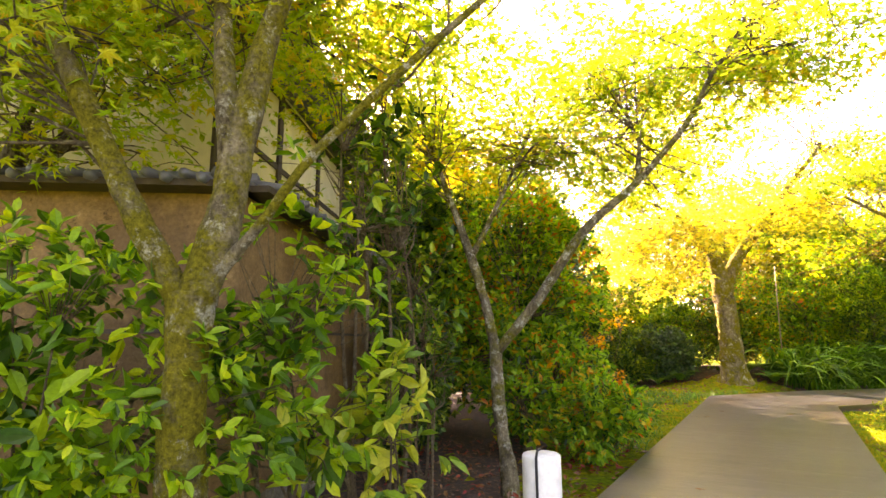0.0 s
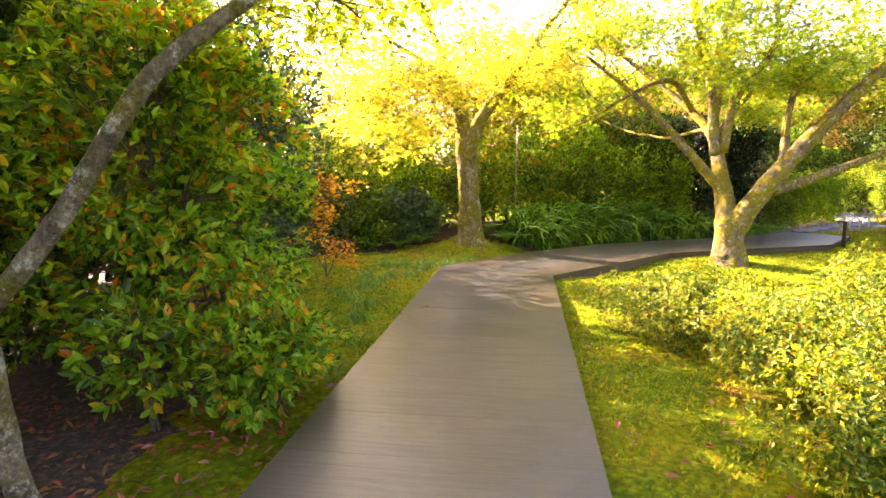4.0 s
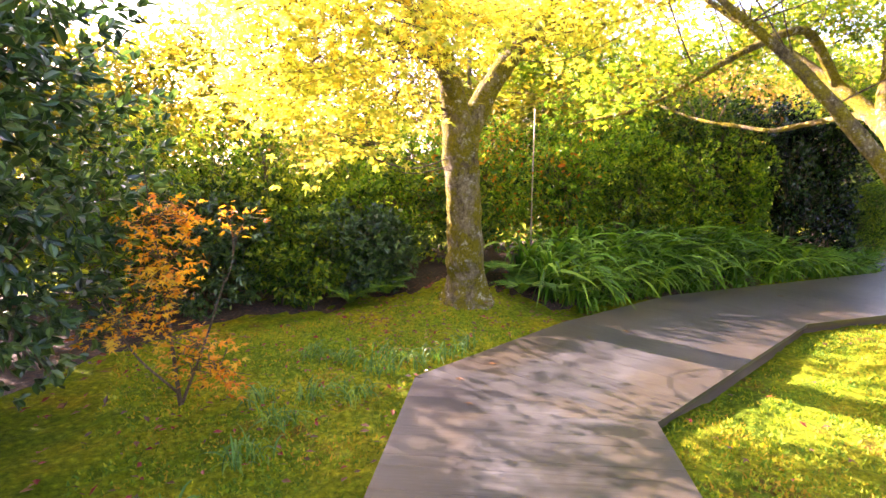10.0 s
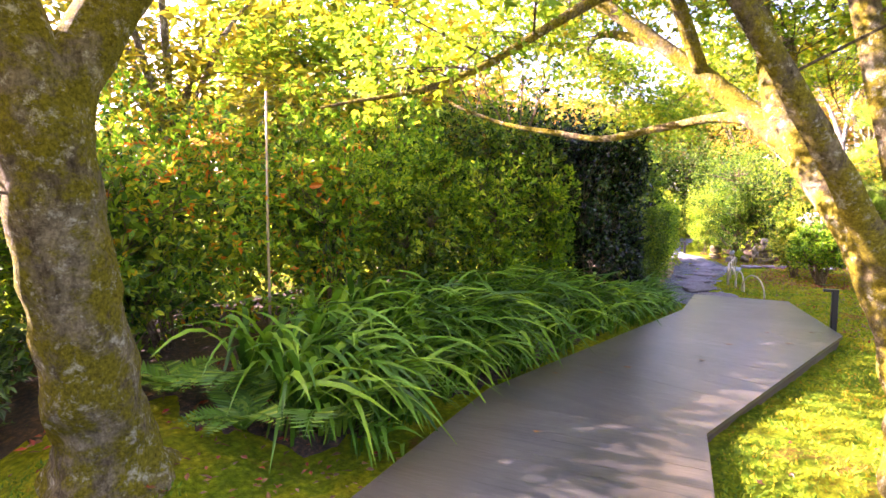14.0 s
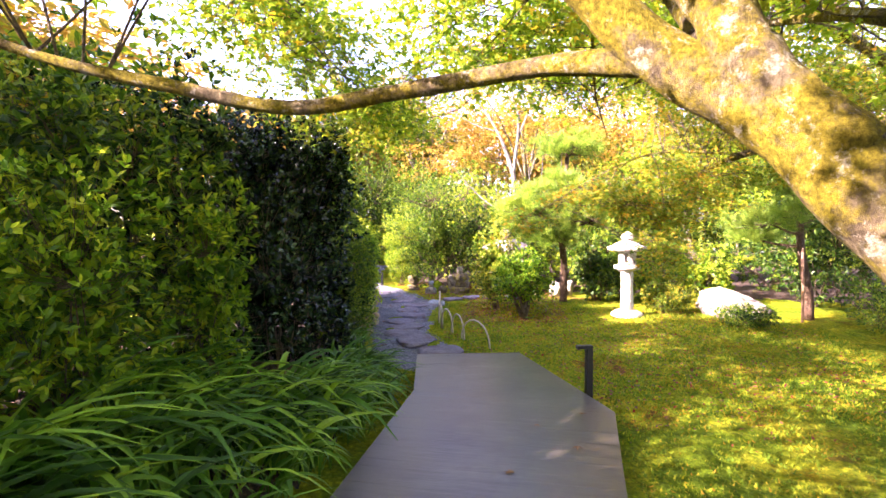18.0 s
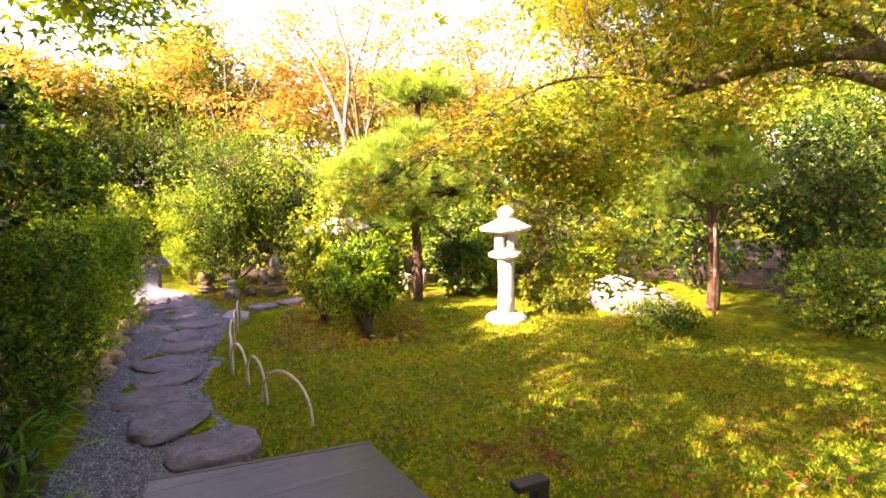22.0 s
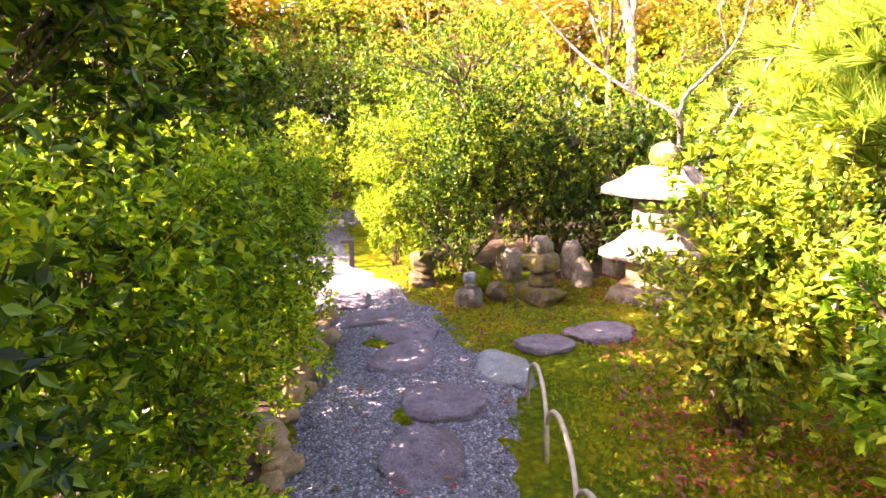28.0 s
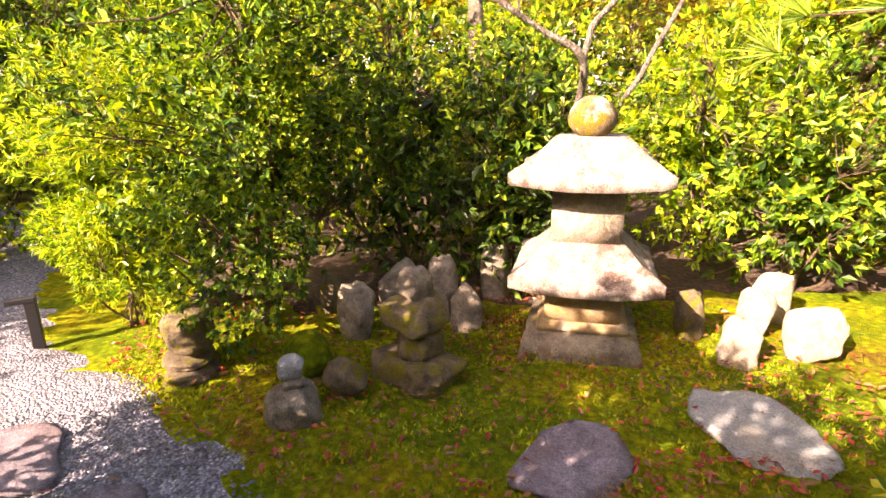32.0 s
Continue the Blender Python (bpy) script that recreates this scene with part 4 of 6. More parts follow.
# ---- maples along the boardwalk ----
tree("maple_tree", "old maple with lichen-covered trunk and glowing yellow leaves", (5.92, 11.12),
     [[(5.96, 11.16, 0.0, 0.46), (5.94, 11.14, 0.2, 0.34), (5.92, 11.11, 0.4, 0.265), (5.86, 11.02, 0.7, 0.225), (5.74, 10.86, 1.4, 0.20), (5.64, 10.74, 2.05, 0.195), (5.54, 10.71, 2.5, 0.14), (5.42, 10.7, 2.95, 0.11), (5.2, 10.75, 3.6, 0.08), (4.8, 10.9, 4.6, 0.03)],
      [(5.66, 10.76, 1.75, 0.13), (5.72, 10.72, 2.15, 0.135), (5.95, 10.68, 2.65, 0.12), (6.35, 10.6, 3.2, 0.10), (7.0, 10.4, 4.1, 0.06), (7.6, 10.2, 4.9, 0.03)],
      [(5.55, 10.68, 2.5, 0.07), (5.0, 10.2, 3.0, 0.055), (4.4, 9.7, 3.3, 0.04), (3.5, 9.1, 3.5, 0.02)],
      [(5.45, 10.7, 2.8, 0.06), (4.8, 10.6, 3.1, 0.045), (4.1, 10.4, 3.2, 0.02)],
      [(6.2, 10.63, 3.0, 0.06), (6.6, 11.1, 3.6, 0.04), (7.2, 11.6, 4.2, 0.02)]],
     [(5.0, 10.3, 3.7, 1.8, 1.4, 0.5, 2.2), (4.3, 9.8, 3.0, 1.1, 0.8, 0.4, 2.0), (6.9, 10.5, 3.9, 1.3, 0.9, 0.6, 1.5), (4.2, 10.2, 2.6, 0.7, 0.5, 0.25, 0.8), (5.6, 10.8, 5.0, 1.9, 1.4, 0.5, 1.2), (6.2, 10.6, 6.2, 2.2, 1.6, 0.7, 2.2), (7.9, 10.3, 4.9, 1.0, 0.9, 0.5, 0.9), (3.9, 10.3, 5.2, 1.2, 1.1, 0.5, 1.0), (3.4, 10.6, 3.3, 0.9, 0.8, 0.4, 0.9), (4.05, 10.15, 2.0, 0.4, 0.35, 0.14, 0.35), (3.55, 10.6, 2.45, 0.5, 0.5, 0.22, 0.6), (4.5, 10.1, 2.3, 0.45, 0.4, 0.2, 0.45), (5.0, 9.5, 2.9, 0.5, 0.4, 0.2, 0.4), (6.6, 10.0, 3.3, 0.8, 0.6, 0.35, 0.9), (7.0, 9.4, 3.7, 0.8, 0.6, 0.3, 0.7)],
     leaf_maple_yellow, 11, bark_maple, leaf=0.085, clusters=230, tips=14, per=6, sprigs=4, sides=28, group="maples along the boardwalk")

tree("maple_tree", "spreading maple with twin mossy golden trunks and yellow-green leaves", (8.85, 7.6),
     [[(8.83, 7.58, -0.05, 0.36), (8.85, 7.6, 0.18, 0.27), (8.90, 7.68, 0.7, 0.20), (9.08, 7.98, 1.4, 0.132), (9.36, 8.37, 2.0, 0.102), (9.58, 8.72, 2.34, 0.085), (9.58, 9.02, 2.64, 0.07), (9.52, 9.4, 2.98, 0.058), (9.35, 10.0, 3.5, 0.05), (9.1, 10.8, 4.2, 0.025)],
      [(8.90, 7.62, 0.55, 0.19), (9.12, 7.46, 1.05, 0.165), (9.75, 7.08, 2.0, 0.125), (10.6, 6.6, 3.1, 0.08), (11.2, 6.2, 4.2, 0.04)],
      [(9.58, 8.72, 2.33, 0.05), (9.8, 9.07, 2.39, 0.038), (9.95, 9.7, 2.35, 0.033), (9.98, 10.1, 2.32, 0.031), (9.95, 10.6, 2.42, 0.028), (9.88, 11.3, 2.6, 0.022), (9.75, 12.1, 2.97, 0.010)],
      [(9.33, 8.33, 2.0, 0.09), (9.42, 8.5, 2.22, 0.088), (9.5, 8.58, 2.45, 0.085), (9.66, 8.66, 2.72, 0.075), (9.95, 8.8, 3.5, 0.055), (10.2, 9.0, 4.6, 0.03)],
      [(9.0, 7.85, 1.2, 0.09), (8.5, 8.1, 1.85, 0.075), (7.8, 8.5, 2.7, 0.05), (7.0, 9.0, 3.5, 0.02)],
      [(9.56, 9.1, 2.72, 0.058), (9.25, 9.2, 3.2, 0.052), (8.85, 9.2, 3.25, 0.046), (8.35, 9.5, 3.0, 0.036), (7.75, 10.1, 2.52, 0.022), (7.2, 10.8, 2.35, 0.008)],
      [(9.35, 7.3, 1.25, 0.085), (10.4, 6.7, 1.7, 0.06), (11.6, 6.2, 2.2, 0.025)],
      [(9.5, 7.25, 1.6, 0.07), (9.8, 7.4, 2.6, 0.055), (10.1, 7.3, 3.6, 0.03)],
      [(9.46, 8.54, 2.18, 0.045), (10.3, 8.6, 2.9, 0.04), (11.4, 8.9, 3.4, 0.034), (12.6, 9.2, 3.6, 0.024), (14.2, 9.3, 3.6, 0.008)],
      [(11.4, 8.9, 3.4, 0.02), (12.1, 8.6, 3.3, 0.014), (12.5, 8.5, 2.9, 0.008), (12.75, 8.35, 2.55, 0.003)],
      [(9.52, 9.4, 2.98, 0.05), (10.6, 10.4, 3.5, 0.035), (12.0, 11.2, 3.7, 0.018), (13.6, 11.4, 4.0, 0.008)],
      [(8.72, 7.85, 1.85, 0.090), (8.84, 8.12, 3.05, 0.070), (8.71, 8.38, 4.26, 0.050), (8.72, 8.59, 5.61, 0.020)],
      [(8.83, 7.81, 1.89, 0.085), (8.97, 7.72, 2.75, 0.070), (9.48, 7.48, 3.62, 0.050), (9.32, 7.54, 4.81, 0.020)],
      [(9.9, 7.0, 2.1, 0.06), (11.0, 7.2, 2.9, 0.045), (12.2, 7.4, 3.3, 0.02)]],
     [(8.3, 7.0, 3.4, 1.3, 1.1, 0.6, 1.6), (9.9, 7.3, 3.2, 1.2, 1.0, 0.5, 1.2), (9.2, 8.0, 4.3, 2.1, 1.9, 0.7, 2.6), (9.4, 7.8, 5.8, 2.2, 1.8, 0.8, 2.6), (12.0, 7.0, 5.4, 1.8, 1.6, 0.7, 1.8), (11.2, 7.0, 4.0, 1.8, 1.4, 0.8, 2.2), (7.6, 8.6, 3.7, 1.2, 1.0, 0.5, 1.2), (10.3, 9.8, 3.8, 1.4, 1.3, 0.6, 2.4), (8.7, 10.8, 4.6, 1.5, 1.2, 0.5, 1.8), (11.6, 6.1, 2.7, 1.1, 0.9, 0.4, 1), (12.6, 9.0, 3.5, 1.5, 1.5, 0.4, 2.6), (12.6, 11.3, 3.6, 1.4, 1.0, 0.45, 2.0), (14.8, 11.0, 3.25, 1.0, 0.7, 0.3, 1.3), (13.3, 10.7, 3.0, 0.9, 0.6, 0.25, 1.1), (14.0, 8.6, 3.5, 1.2, 1.3, 0.4, 1.8), (13.2, 7.0, 3.4, 1.2, 1.0, 0.4, 1.4), (7.7, 10.0, 2.75, 0.7, 0.8, 0.25, 0.5), (9.8, 11.3, 3.6, 1.2, 0.9, 0.4, 1.6), (10.6, 8.4, 3.3, 0.9, 0.8, 0.35, 1.2)],
     leaf_maple_green, 12, bark_golden, leaf=0.075, shape=MAPLE_FAR, clusters=440, tips=16, per=9, sprigs=4, sides=28, group="maples along the boardwalk", trunks=2)

tree("maple_tree", "maple with long sprays of green and amber leaves over the moss", (14.3, 3.0),
     [[(14.3, 3.0, -0.05, 0.24), (14.35, 3.1, 0.6, 0.19), (14.45, 3.4, 1.4, 0.17), (14.6, 3.8, 2.1, 0.14)],
      [(14.6, 3.8, 2.1, 0.10), (15.1, 4.8, 2.9, 0.075), (15.8, 6.0, 2.75, 0.05), (16.3, 6.8, 2.3, 0.03), (16.8, 7.4, 1.95, 0.01)],
      [(14.55, 3.7, 2.0, 0.10), (14.3, 4.8, 3.2, 0.07), (13.9, 6.3, 4.0, 0.05), (13.4, 7.8, 4.2, 0.02)],
      [(14.5, 3.6, 1.8, 0.10), (15.6, 3.9, 2.7, 0.07), (16.9, 4.4, 3.3, 0.045), (18.0, 4.8, 3.5, 0.02)],
      [(14.9, 4.4, 2.6, 0.06), (15.4, 5.6, 3.5, 0.045), (15.9, 7.0, 4.0, 0.02)],
      [(15.8, 6.0, 2.75, 0.02), (15.6, 7.3, 2.75, 0.014), (15.4, 8.3, 2.3, 0.009), (15.3, 8.9, 1.9, 0.004)]],
     [(15.4, 6.6, 4.1, 1.9, 1.4, 0.5, 2.6), (17.6, 5.4, 4.2, 1.8, 1.5, 0.6, 3.6), (18.6, 4.4, 3.7, 1.4, 1.2, 0.5, 2.0), (16.6, 3.6, 4.0, 1.6, 1.2, 0.7, 1.4), (15.6, 6.2, 3.3, 1.4, 1.2, 0.6, 3), (16.0, 6.9, 2.6, 0.8, 0.7, 0.35, 0.6), (15.0, 4.6, 3.7, 1.8, 1.4, 0.8, 2), (13.6, 7.6, 4.2, 1.1, 0.9, 0.4, 1), (17.2, 4.6, 3.4, 1.4, 1.1, 0.7, 2), (15.3, 7.7, 2.2, 0.45, 0.4, 0.25, 0.6), (15.9, 6.9, 2.1, 0.5, 0.45, 0.25, 0.3), (16.7, 6.5, 2.2, 0.6, 0.5, 0.25, 0.3), (16.6, 5.6, 2.5, 0.8, 0.8, 0.4, 0.5), (15.4, 8.95, 1.75, 0.2, 0.25, 0.10, 0.14), (15.4, 8.3, 2.1, 0.3, 0.3, 0.2, 0.22), (14.9, 7.15, 1.45, 0.25, 0.22, 0.10, 0.22), (14.7, 7.3, 1.2, 0.13, 0.13, 0.06, 0.10), (15.56, 7.42, 2.04, 0.40, 0.40, 0.18, 0.5), (15.30, 7.17, 1.89, 0.35, 0.35, 0.16, 0.4)],
     leaf_maple_shade, 13, bark_maple, leaf=0.06, shape=MAPLE_FAR, clusters=430, tips=16, per=9, sprigs=6, twig=0.42, flat=0.3, group="maples over the moss garden")

tree("young_tree", "slim mossy tree forking beside the earthen wall", (-1.0, 2.0),
     [[(-0.92, 2.0, -0.05, 0.12), (-0.92, 2.0, 0.3, 0.09), (-0.94, 2.0, 0.8, 0.082), (-0.96, 2.02, 1.25, 0.088)],
      [(-0.97, 2.02, 1.2, 0.055), (-1.14, 1.98, 1.5, 0.05), (-1.34, 1.94, 1.9, 0.045), (-1.67, 1.85, 2.6, 0.03)],
      [(-0.94, 2.02, 1.22, 0.078), (-0.86, 2.06, 1.6, 0.072), (-0.82, 2.1, 2.0, 0.062), (-0.67, 2.15, 2.7, 0.04), (-0.42, 2.3, 3.4, 0.02)],
      [(-0.90, 2.02, 1.28, 0.028), (-0.7, 2.0, 1.52, 0.02), (-0.46, 1.97, 1.83, 0.018), (0.1, 2.0, 2.40, 0.015), (0.5, 2.1, 2.8, 0.012)],
      [(-0.85, 2.07, 1.7, 0.05), (-0.92, 2.1, 2.2, 0.045), (-1.02, 2.2, 2.9, 0.03)]],
     [(-1.3, 2.3, 2.75, 0.9, 0.7, 0.45, 2), (-0.5, 2.5, 2.9, 0.7, 0.6, 0.45, 1.2), (-1.9, 2.0, 2.2, 0.5, 0.4, 0.3, 0.9), (-2.4, 2.2, 2.7, 0.7, 0.5, 0.4, 1.0), (-0.3, 3.0, 3.0, 0.5, 0.5, 0.4, 1.2)],
     leaf_maple_lime, 14, bark_maple, leaf=0.07, clusters=110, tips=14, per=6, sprigs=5, category="tree", twig=0.4)

tree("young_tree", "slender lichen-spotted forked maple beside a peeled post", (0.45, 3.95),
     [[(0.46, 3.95, -0.05, 0.075), (0.45, 3.95, 0.2, 0.055), (0.40, 3.95, 0.55, 0.047), (0.38, 3.93, 1.04, 0.046)],
      [(0.38, 3.93, 1.0, 0.038), (0.30, 3.98, 1.4, 0.036), (0.2, 4.02, 1.74, 0.034), (0.02, 4.15, 2.3, 0.022), (-0.2, 4.3, 3.0, 0.012)],
      [(0.22, 4.01, 1.7, 0.024), (0.42, 4.08, 2.1, 0.018), (0.7, 4.2, 2.7, 0.008)],
      [(0.40, 3.93, 1.0, 0.036), (0.68, 3.82, 1.36, 0.036), (1.0, 3.70, 1.83, 0.032), (1.41, 3.72, 2.2, 0.026), (1.73, 3.58, 2.58, 0.02), (1.95, 3.42, 3.0, 0.014), (2.3, 3.1, 3.3, 0.008)],
      [(1.41, 3.72, 2.2, 0.016), (1.5, 3.9, 2.6, 0.012), (1.4, 4.1, 3.1, 0.006)]],
     [(-0.6, 4.2, 3.1, 0.6, 0.5, 0.4, 1.6), (2.07, 5.22, 2.54, 0.50, 0.50, 0.25, 1.00), (2.68, 5.88, 3.00, 0.60, 0.60, 0.30, 1.00), (1.60, 4.98, 2.62, 0.40, 0.40, 0.20, 0.80), (0.1, 4.6, 2.75, 0.7, 0.5, 0.3, 2.0), (1.9, 4.6, 3.7, 0.9, 0.7, 0.5, 2.0), (3.1, 4.9, 4.0, 0.8, 0.7, 0.5, 1.4), (0.6, 4.5, 3.0, 1.1, 0.9, 0.6, 3.2), (1.6, 4.3, 3.0, 1.1, 0.9, 0.55, 3.4), (2.3, 3.5, 3.2, 0.6, 0.6, 0.4, 1.8), (-0.3, 4.4, 3.5, 0.8, 0.7, 0.5, 1.6), (1.1, 4.3, 2.6, 0.5, 0.4, 0.25, 1.0)],
     leaf_maple_lime, 15, bark_plain, leaf=0.062, clusters=200, tips=14, per=9, sprigs=5, twig=0.55, flat=0.25)

tree("young_maple", "small maple sapling with bright orange leaves on moss", (2.75, 9.75),
     [[(2.75, 9.75, -0.03, 0.016), (2.72, 9.72, 0.5, 0.012), (2.68, 9.7, 1.1, 0.008), (2.62, 9.72, 1.8, 0.004)],
      [(2.76, 9.74, 0.0, 0.012), (2.95, 9.65, 0.5, 0.008), (3.1, 9.6, 0.95, 0.004)],
      [(2.74, 9.72, 0.1, 0.010), (2.5, 9.5, 0.5, 0.007), (2.35, 9.4, 0.9, 0.003)]],
     [(2.70, 9.68, 1.2, 0.22, 0.2, 0.45, 2), (2.5, 9.5, 0.75, 0.28, 0.2, 0.2, 1), (2.95, 9.55, 0.45, 0.28, 0.2, 0.25, 1.4), (3.0, 9.65, 1.35, 0.3, 0.2, 0.1, 0.6)],
     leaf_orange, 16, bark_twig, leaf=0.065, clusters=26, tips=6, per=6, twig=0.17, flat=0.5, category="maple sapling")

# ---- shrubs by the start of the boardwalk ----
shrub("tall_shrub", "dense tall shrub with green leaves turning orange", (0.78, 6.25), (1.15, 1.2, 3.15), leaf_turning, BROAD, 0.075, 4200, 6, 21, 18, 0.022, 0.17, 0.5, 0.16, gaps=-0.3)
shrub("low_shrub", "leafy low shrub under the taller one", (0.75, 5.15), (0.42, 0.4, 1.0), leaf_turning, BROAD, 0.08, 230, 6, 29, 6, 0.010, 0.2, 0.6, 0.25)
shrub("low_shrub", "low leafy shrub touching the boardwalk edge", (1.45, 5.05), (0.5, 0.45, 0.85), leaf_turning, BROAD, 0.07, 420, 7, 31, 6, 0.01, 0.0, 0.6, 0.2)
shrub("tall_shrub", "dense dark green shrub in the shade of the wall", (-0.1, 6.6), (0.65, 0.7, 4.2), leaf_mid, LEAF, 0.09, 1900, 6, 32, 10, 0.02, 0.02, 0.6, 0.15)
shrub("tall_shrub", "leafy green shrub in the shade behind the wall", (-1.5, 8.3), (1.2, 1.1, 4.8), leaf_mid, LEAF, 0.10, 2400, 6, 22, 10, 0.02)
shrub("tall_shrub", "leafy green shrub in the shade behind the wall", (-0.2, 8.6), (1.4, 1.3, 5.2), leaf_mid, LEAF, 0.10, 2600, 6, 23, 10, 0.02)
# Made-up dark shrub that covers a bright gap beside the wall.
shrub("low_shrub", "dark leafy shrub added at the foot of the wall", (-0.32, 4.95), (0.36, 0.5, 1.4), leaf_dark, LEAF, 0.07, 700, 6, 37, 6, 0.012)
shrub("camellia", "glossy dark green camellia with shiny leaves", (1.25, 9.6), (1.3, 1.35, 4.2), leaf_gloss, BROAD, 0.09, 3400, 6, 24, 10, 0.022, 0.03, 0.5, 0.15, "camellia")
shrub("leafy_sapling", "sapling with drooping yellow-green leaves before the wall", (-0.36, 2.65), (0.42, 0.35, 1.15), leaf_yellowing, BROAD, 0.105, 56, 7, 25, 7, 0.010, 0.15, 0.6, 0.2, "sapling", droop=0.9)
shrub("leafy_sapling", "glossy green broadleaf sapling against the earthen wall", (-1.6, 2.05), (0.85, 0.3, 1.7), leaf_hedge, BROAD, 0.075, 620, 6, 26, 8, 0.010, 0.05, 0.7, 0.2, "sapling", droop=0.6)
shrub("leafy_sapling", "green broadleaf sapling with slim bare stems", (-0.75, 2.45), (0.5, 0.22, 1.95), leaf_hedge, BROAD, 0.09, 190, 5, 27, 7, 0.012, 0.3, 0.7, 0.2, "sapling", droop=0.7)
shrub("leafy_sapling", "green broadleaf sapling with slim bare stems", (-0.15, 3.9), (0.35, 0.4, 2.1), leaf_mid, BROAD, 0.09, 90, 5, 28, 8, 0.014, 0.35, 0.7, 0.2, "sapling", droop=0.7)
for i, (x, y, h) in enumerate([(-0.5, 3.15, 3.3), (-0.32, 3.5, 3.4), (-0.55, 4.2, 3.2)]):
    shrub("slim_sapling", "slim upright sapling with bare stems and a leafy top", (x, y), (0.35, 0.3, h), leaf_mid, BROAD, 0.10, 60, 5, 33 + i, 3, 0.016, 0.55, 0.7, 0.2, "sapling", "saplings beside the wall", droop=0.7)
for i, (x, y, rx, ry, h) in enumerate([(5.3, 5.1, 0.95, 0.75, 0.62), (4.95, 3.7, 0.95, 0.8, 0.8), (3.95, 2.55, 0.75, 0.7, 0.75), (6.5, 3.9, 0.9, 0.8, 0.8), (5.6, 2.5, 1.0, 0.9, 0.85), (7.6, 3.2, 1.0, 0.9, 0.9)]):
    shrub("azalea_bush", "low golden-green azalea bush in autumn leaf", (x, y), (rx, ry, h), leaf_azalea, LEAF, 0.036, 3600, 5, 40 + i, 9, 0.008, 0.0, 0.55, 0.22, "azalea", "azaleas beside the boardwalk", spread=1.2, gaps=-0.7)
for i, (x, y, rx, ry, h) in enumerate([(12.5, 4.2, 1.0, 0.9, 1.3), (11.0, 3.2, 1.2, 1.0, 1.4), (16.9, 2.6, 0.9, 0.8, 1.0)]):
    shrub("garden_shrub", "rounded light green garden shrub on moss", (x, y), (rx, ry, h), leaf_bright, LEAF, 0.06, 1500, 7, 50 + i, 8, 0.012, 0.0, 0.5, 0.15)

# ---- planting north of the boardwalk ----
for i, (x, y, rx, ry, h, m) in enumerate([(3.0, 12.6, 0.9, 0.7, 1.6, leaf_gloss), (4.2, 12.45, 0.85, 0.6, 1.35, leaf_mid), (5.1, 12.4, 0.7, 0.5, 1.25, leaf_gloss)]):
    shrub("evergreen_bush", "low glossy dark evergreen bush in shade", (x, y), (rx, ry, h), m, LEAF, 0.08, 1300, 7, 60 + i, 8, 0.010, 0.0, 0.5, 0.15)
# Sunlight is put into the leaf choice: brighter at first, darkest at the end.
for i in range(8):
    x = 2.2 + 1.6 * i
    shrub("hedge_shrub", "loose leafy hedge shrub with many thin upright stems", (x, (13.3 if x < 6 else 12.85) + 0.12 * (i % 2)), (1.25 if i < 6 else 1.0, 0.85 if i < 5 else 0.9, 2.6 if i < 6 else 2.45 + 0.15 * (i % 3) + 0.05 * i), [leaf_bright, leaf_bright, leaf_hedge, leaf_turning, leaf_hedge, leaf_hedge, leaf_mid, leaf_ivy][i], BROAD if i > 5 else LEAF, 0.075, 1700 if i < 5 else 2300, 6, 70 + i, 14, 0.010, 0.0, 0.6, 0.2, "hedge", "loose hedge behind the planting", box=i > 5, gaps=-0.35)
for i, (x, y, rx, ry, h, m, n) in enumerate([(3.5, 12.75, 0.8, 0.5, 1.9, leaf_mid, 420), (6.5, 12.45, 0.75, 0.4, 1.7, leaf_mid, 520), (8.3, 12.3, 0.7, 0.4, 2.2, leaf_turning, 420), (9.6, 12.1, 0.7, 0.4, 1.8, leaf_mid, 520), (10.9, 12.0, 0.75, 0.4, 2.0, leaf_hedge, 560), (12.2, 11.85, 0.7, 0.4, 2.2, leaf_hedge, 560), (13.3, 11.7, 0.7, 0.4, 2.1, leaf_ivy, 560), (2.2, 12.0, 0.7, 0.6, 2.2, leaf_mid, 520), (0.6, 11.6, 0.9, 0.8, 2.7, leaf_gloss, 800)]):
    shrub("wispy_shrub", "upright shrub with thin stems and airy leaves", (x, y), (rx, ry, h), m, BROAD, 0.075, n, 6, 560 + i, 14, 0.009, 0.12, 0.7, 0.22, "shrub", "shrubs in front of the hedge", gaps=-0.4)
shrub("ivy_covered_hedge", "dark glossy upright end of the clipped hedge", (14.55, 12.15), (0.5, 0.72, 3.1), leaf_ivy, BROAD, 0.085, 2600, 6, 80, 12, 0.02, 0.02, 0.35, 0.12, "hedge", box=True)
for i in range(4):
    x = 15.9 + 1.35 * i
    y = 12.25 + 0.245 * (x - 16.39)
    # Sun through the hedge is put into leaf colour past the first block.
    shrub("clipped_hedge", "tall clipped hedge with glossy green leaves", (x, y + 0.25), (0.75, 0.42, 2.95 - 0.14 * i), leaf_mid if i else leaf_dark, BROAD, 0.078, 1750, 7, 84 + i, 12, 0.02, 0.36, 0.4, 0.2, "hedge", "clipped hedge along the path", box=True)
    shrub("azalea_hedge", "low small-leaved azalea hedge clipped upright", (x, y - 0.22), (0.75, 0.36, 1.5), leaf_hedge if i else leaf_mid, LEAF, 0.042, 3400, 8, 90 + i, 12, 0.012, 0.0, 0.3, 0.22, "hedge", "clipped hedge along the path", box=True)

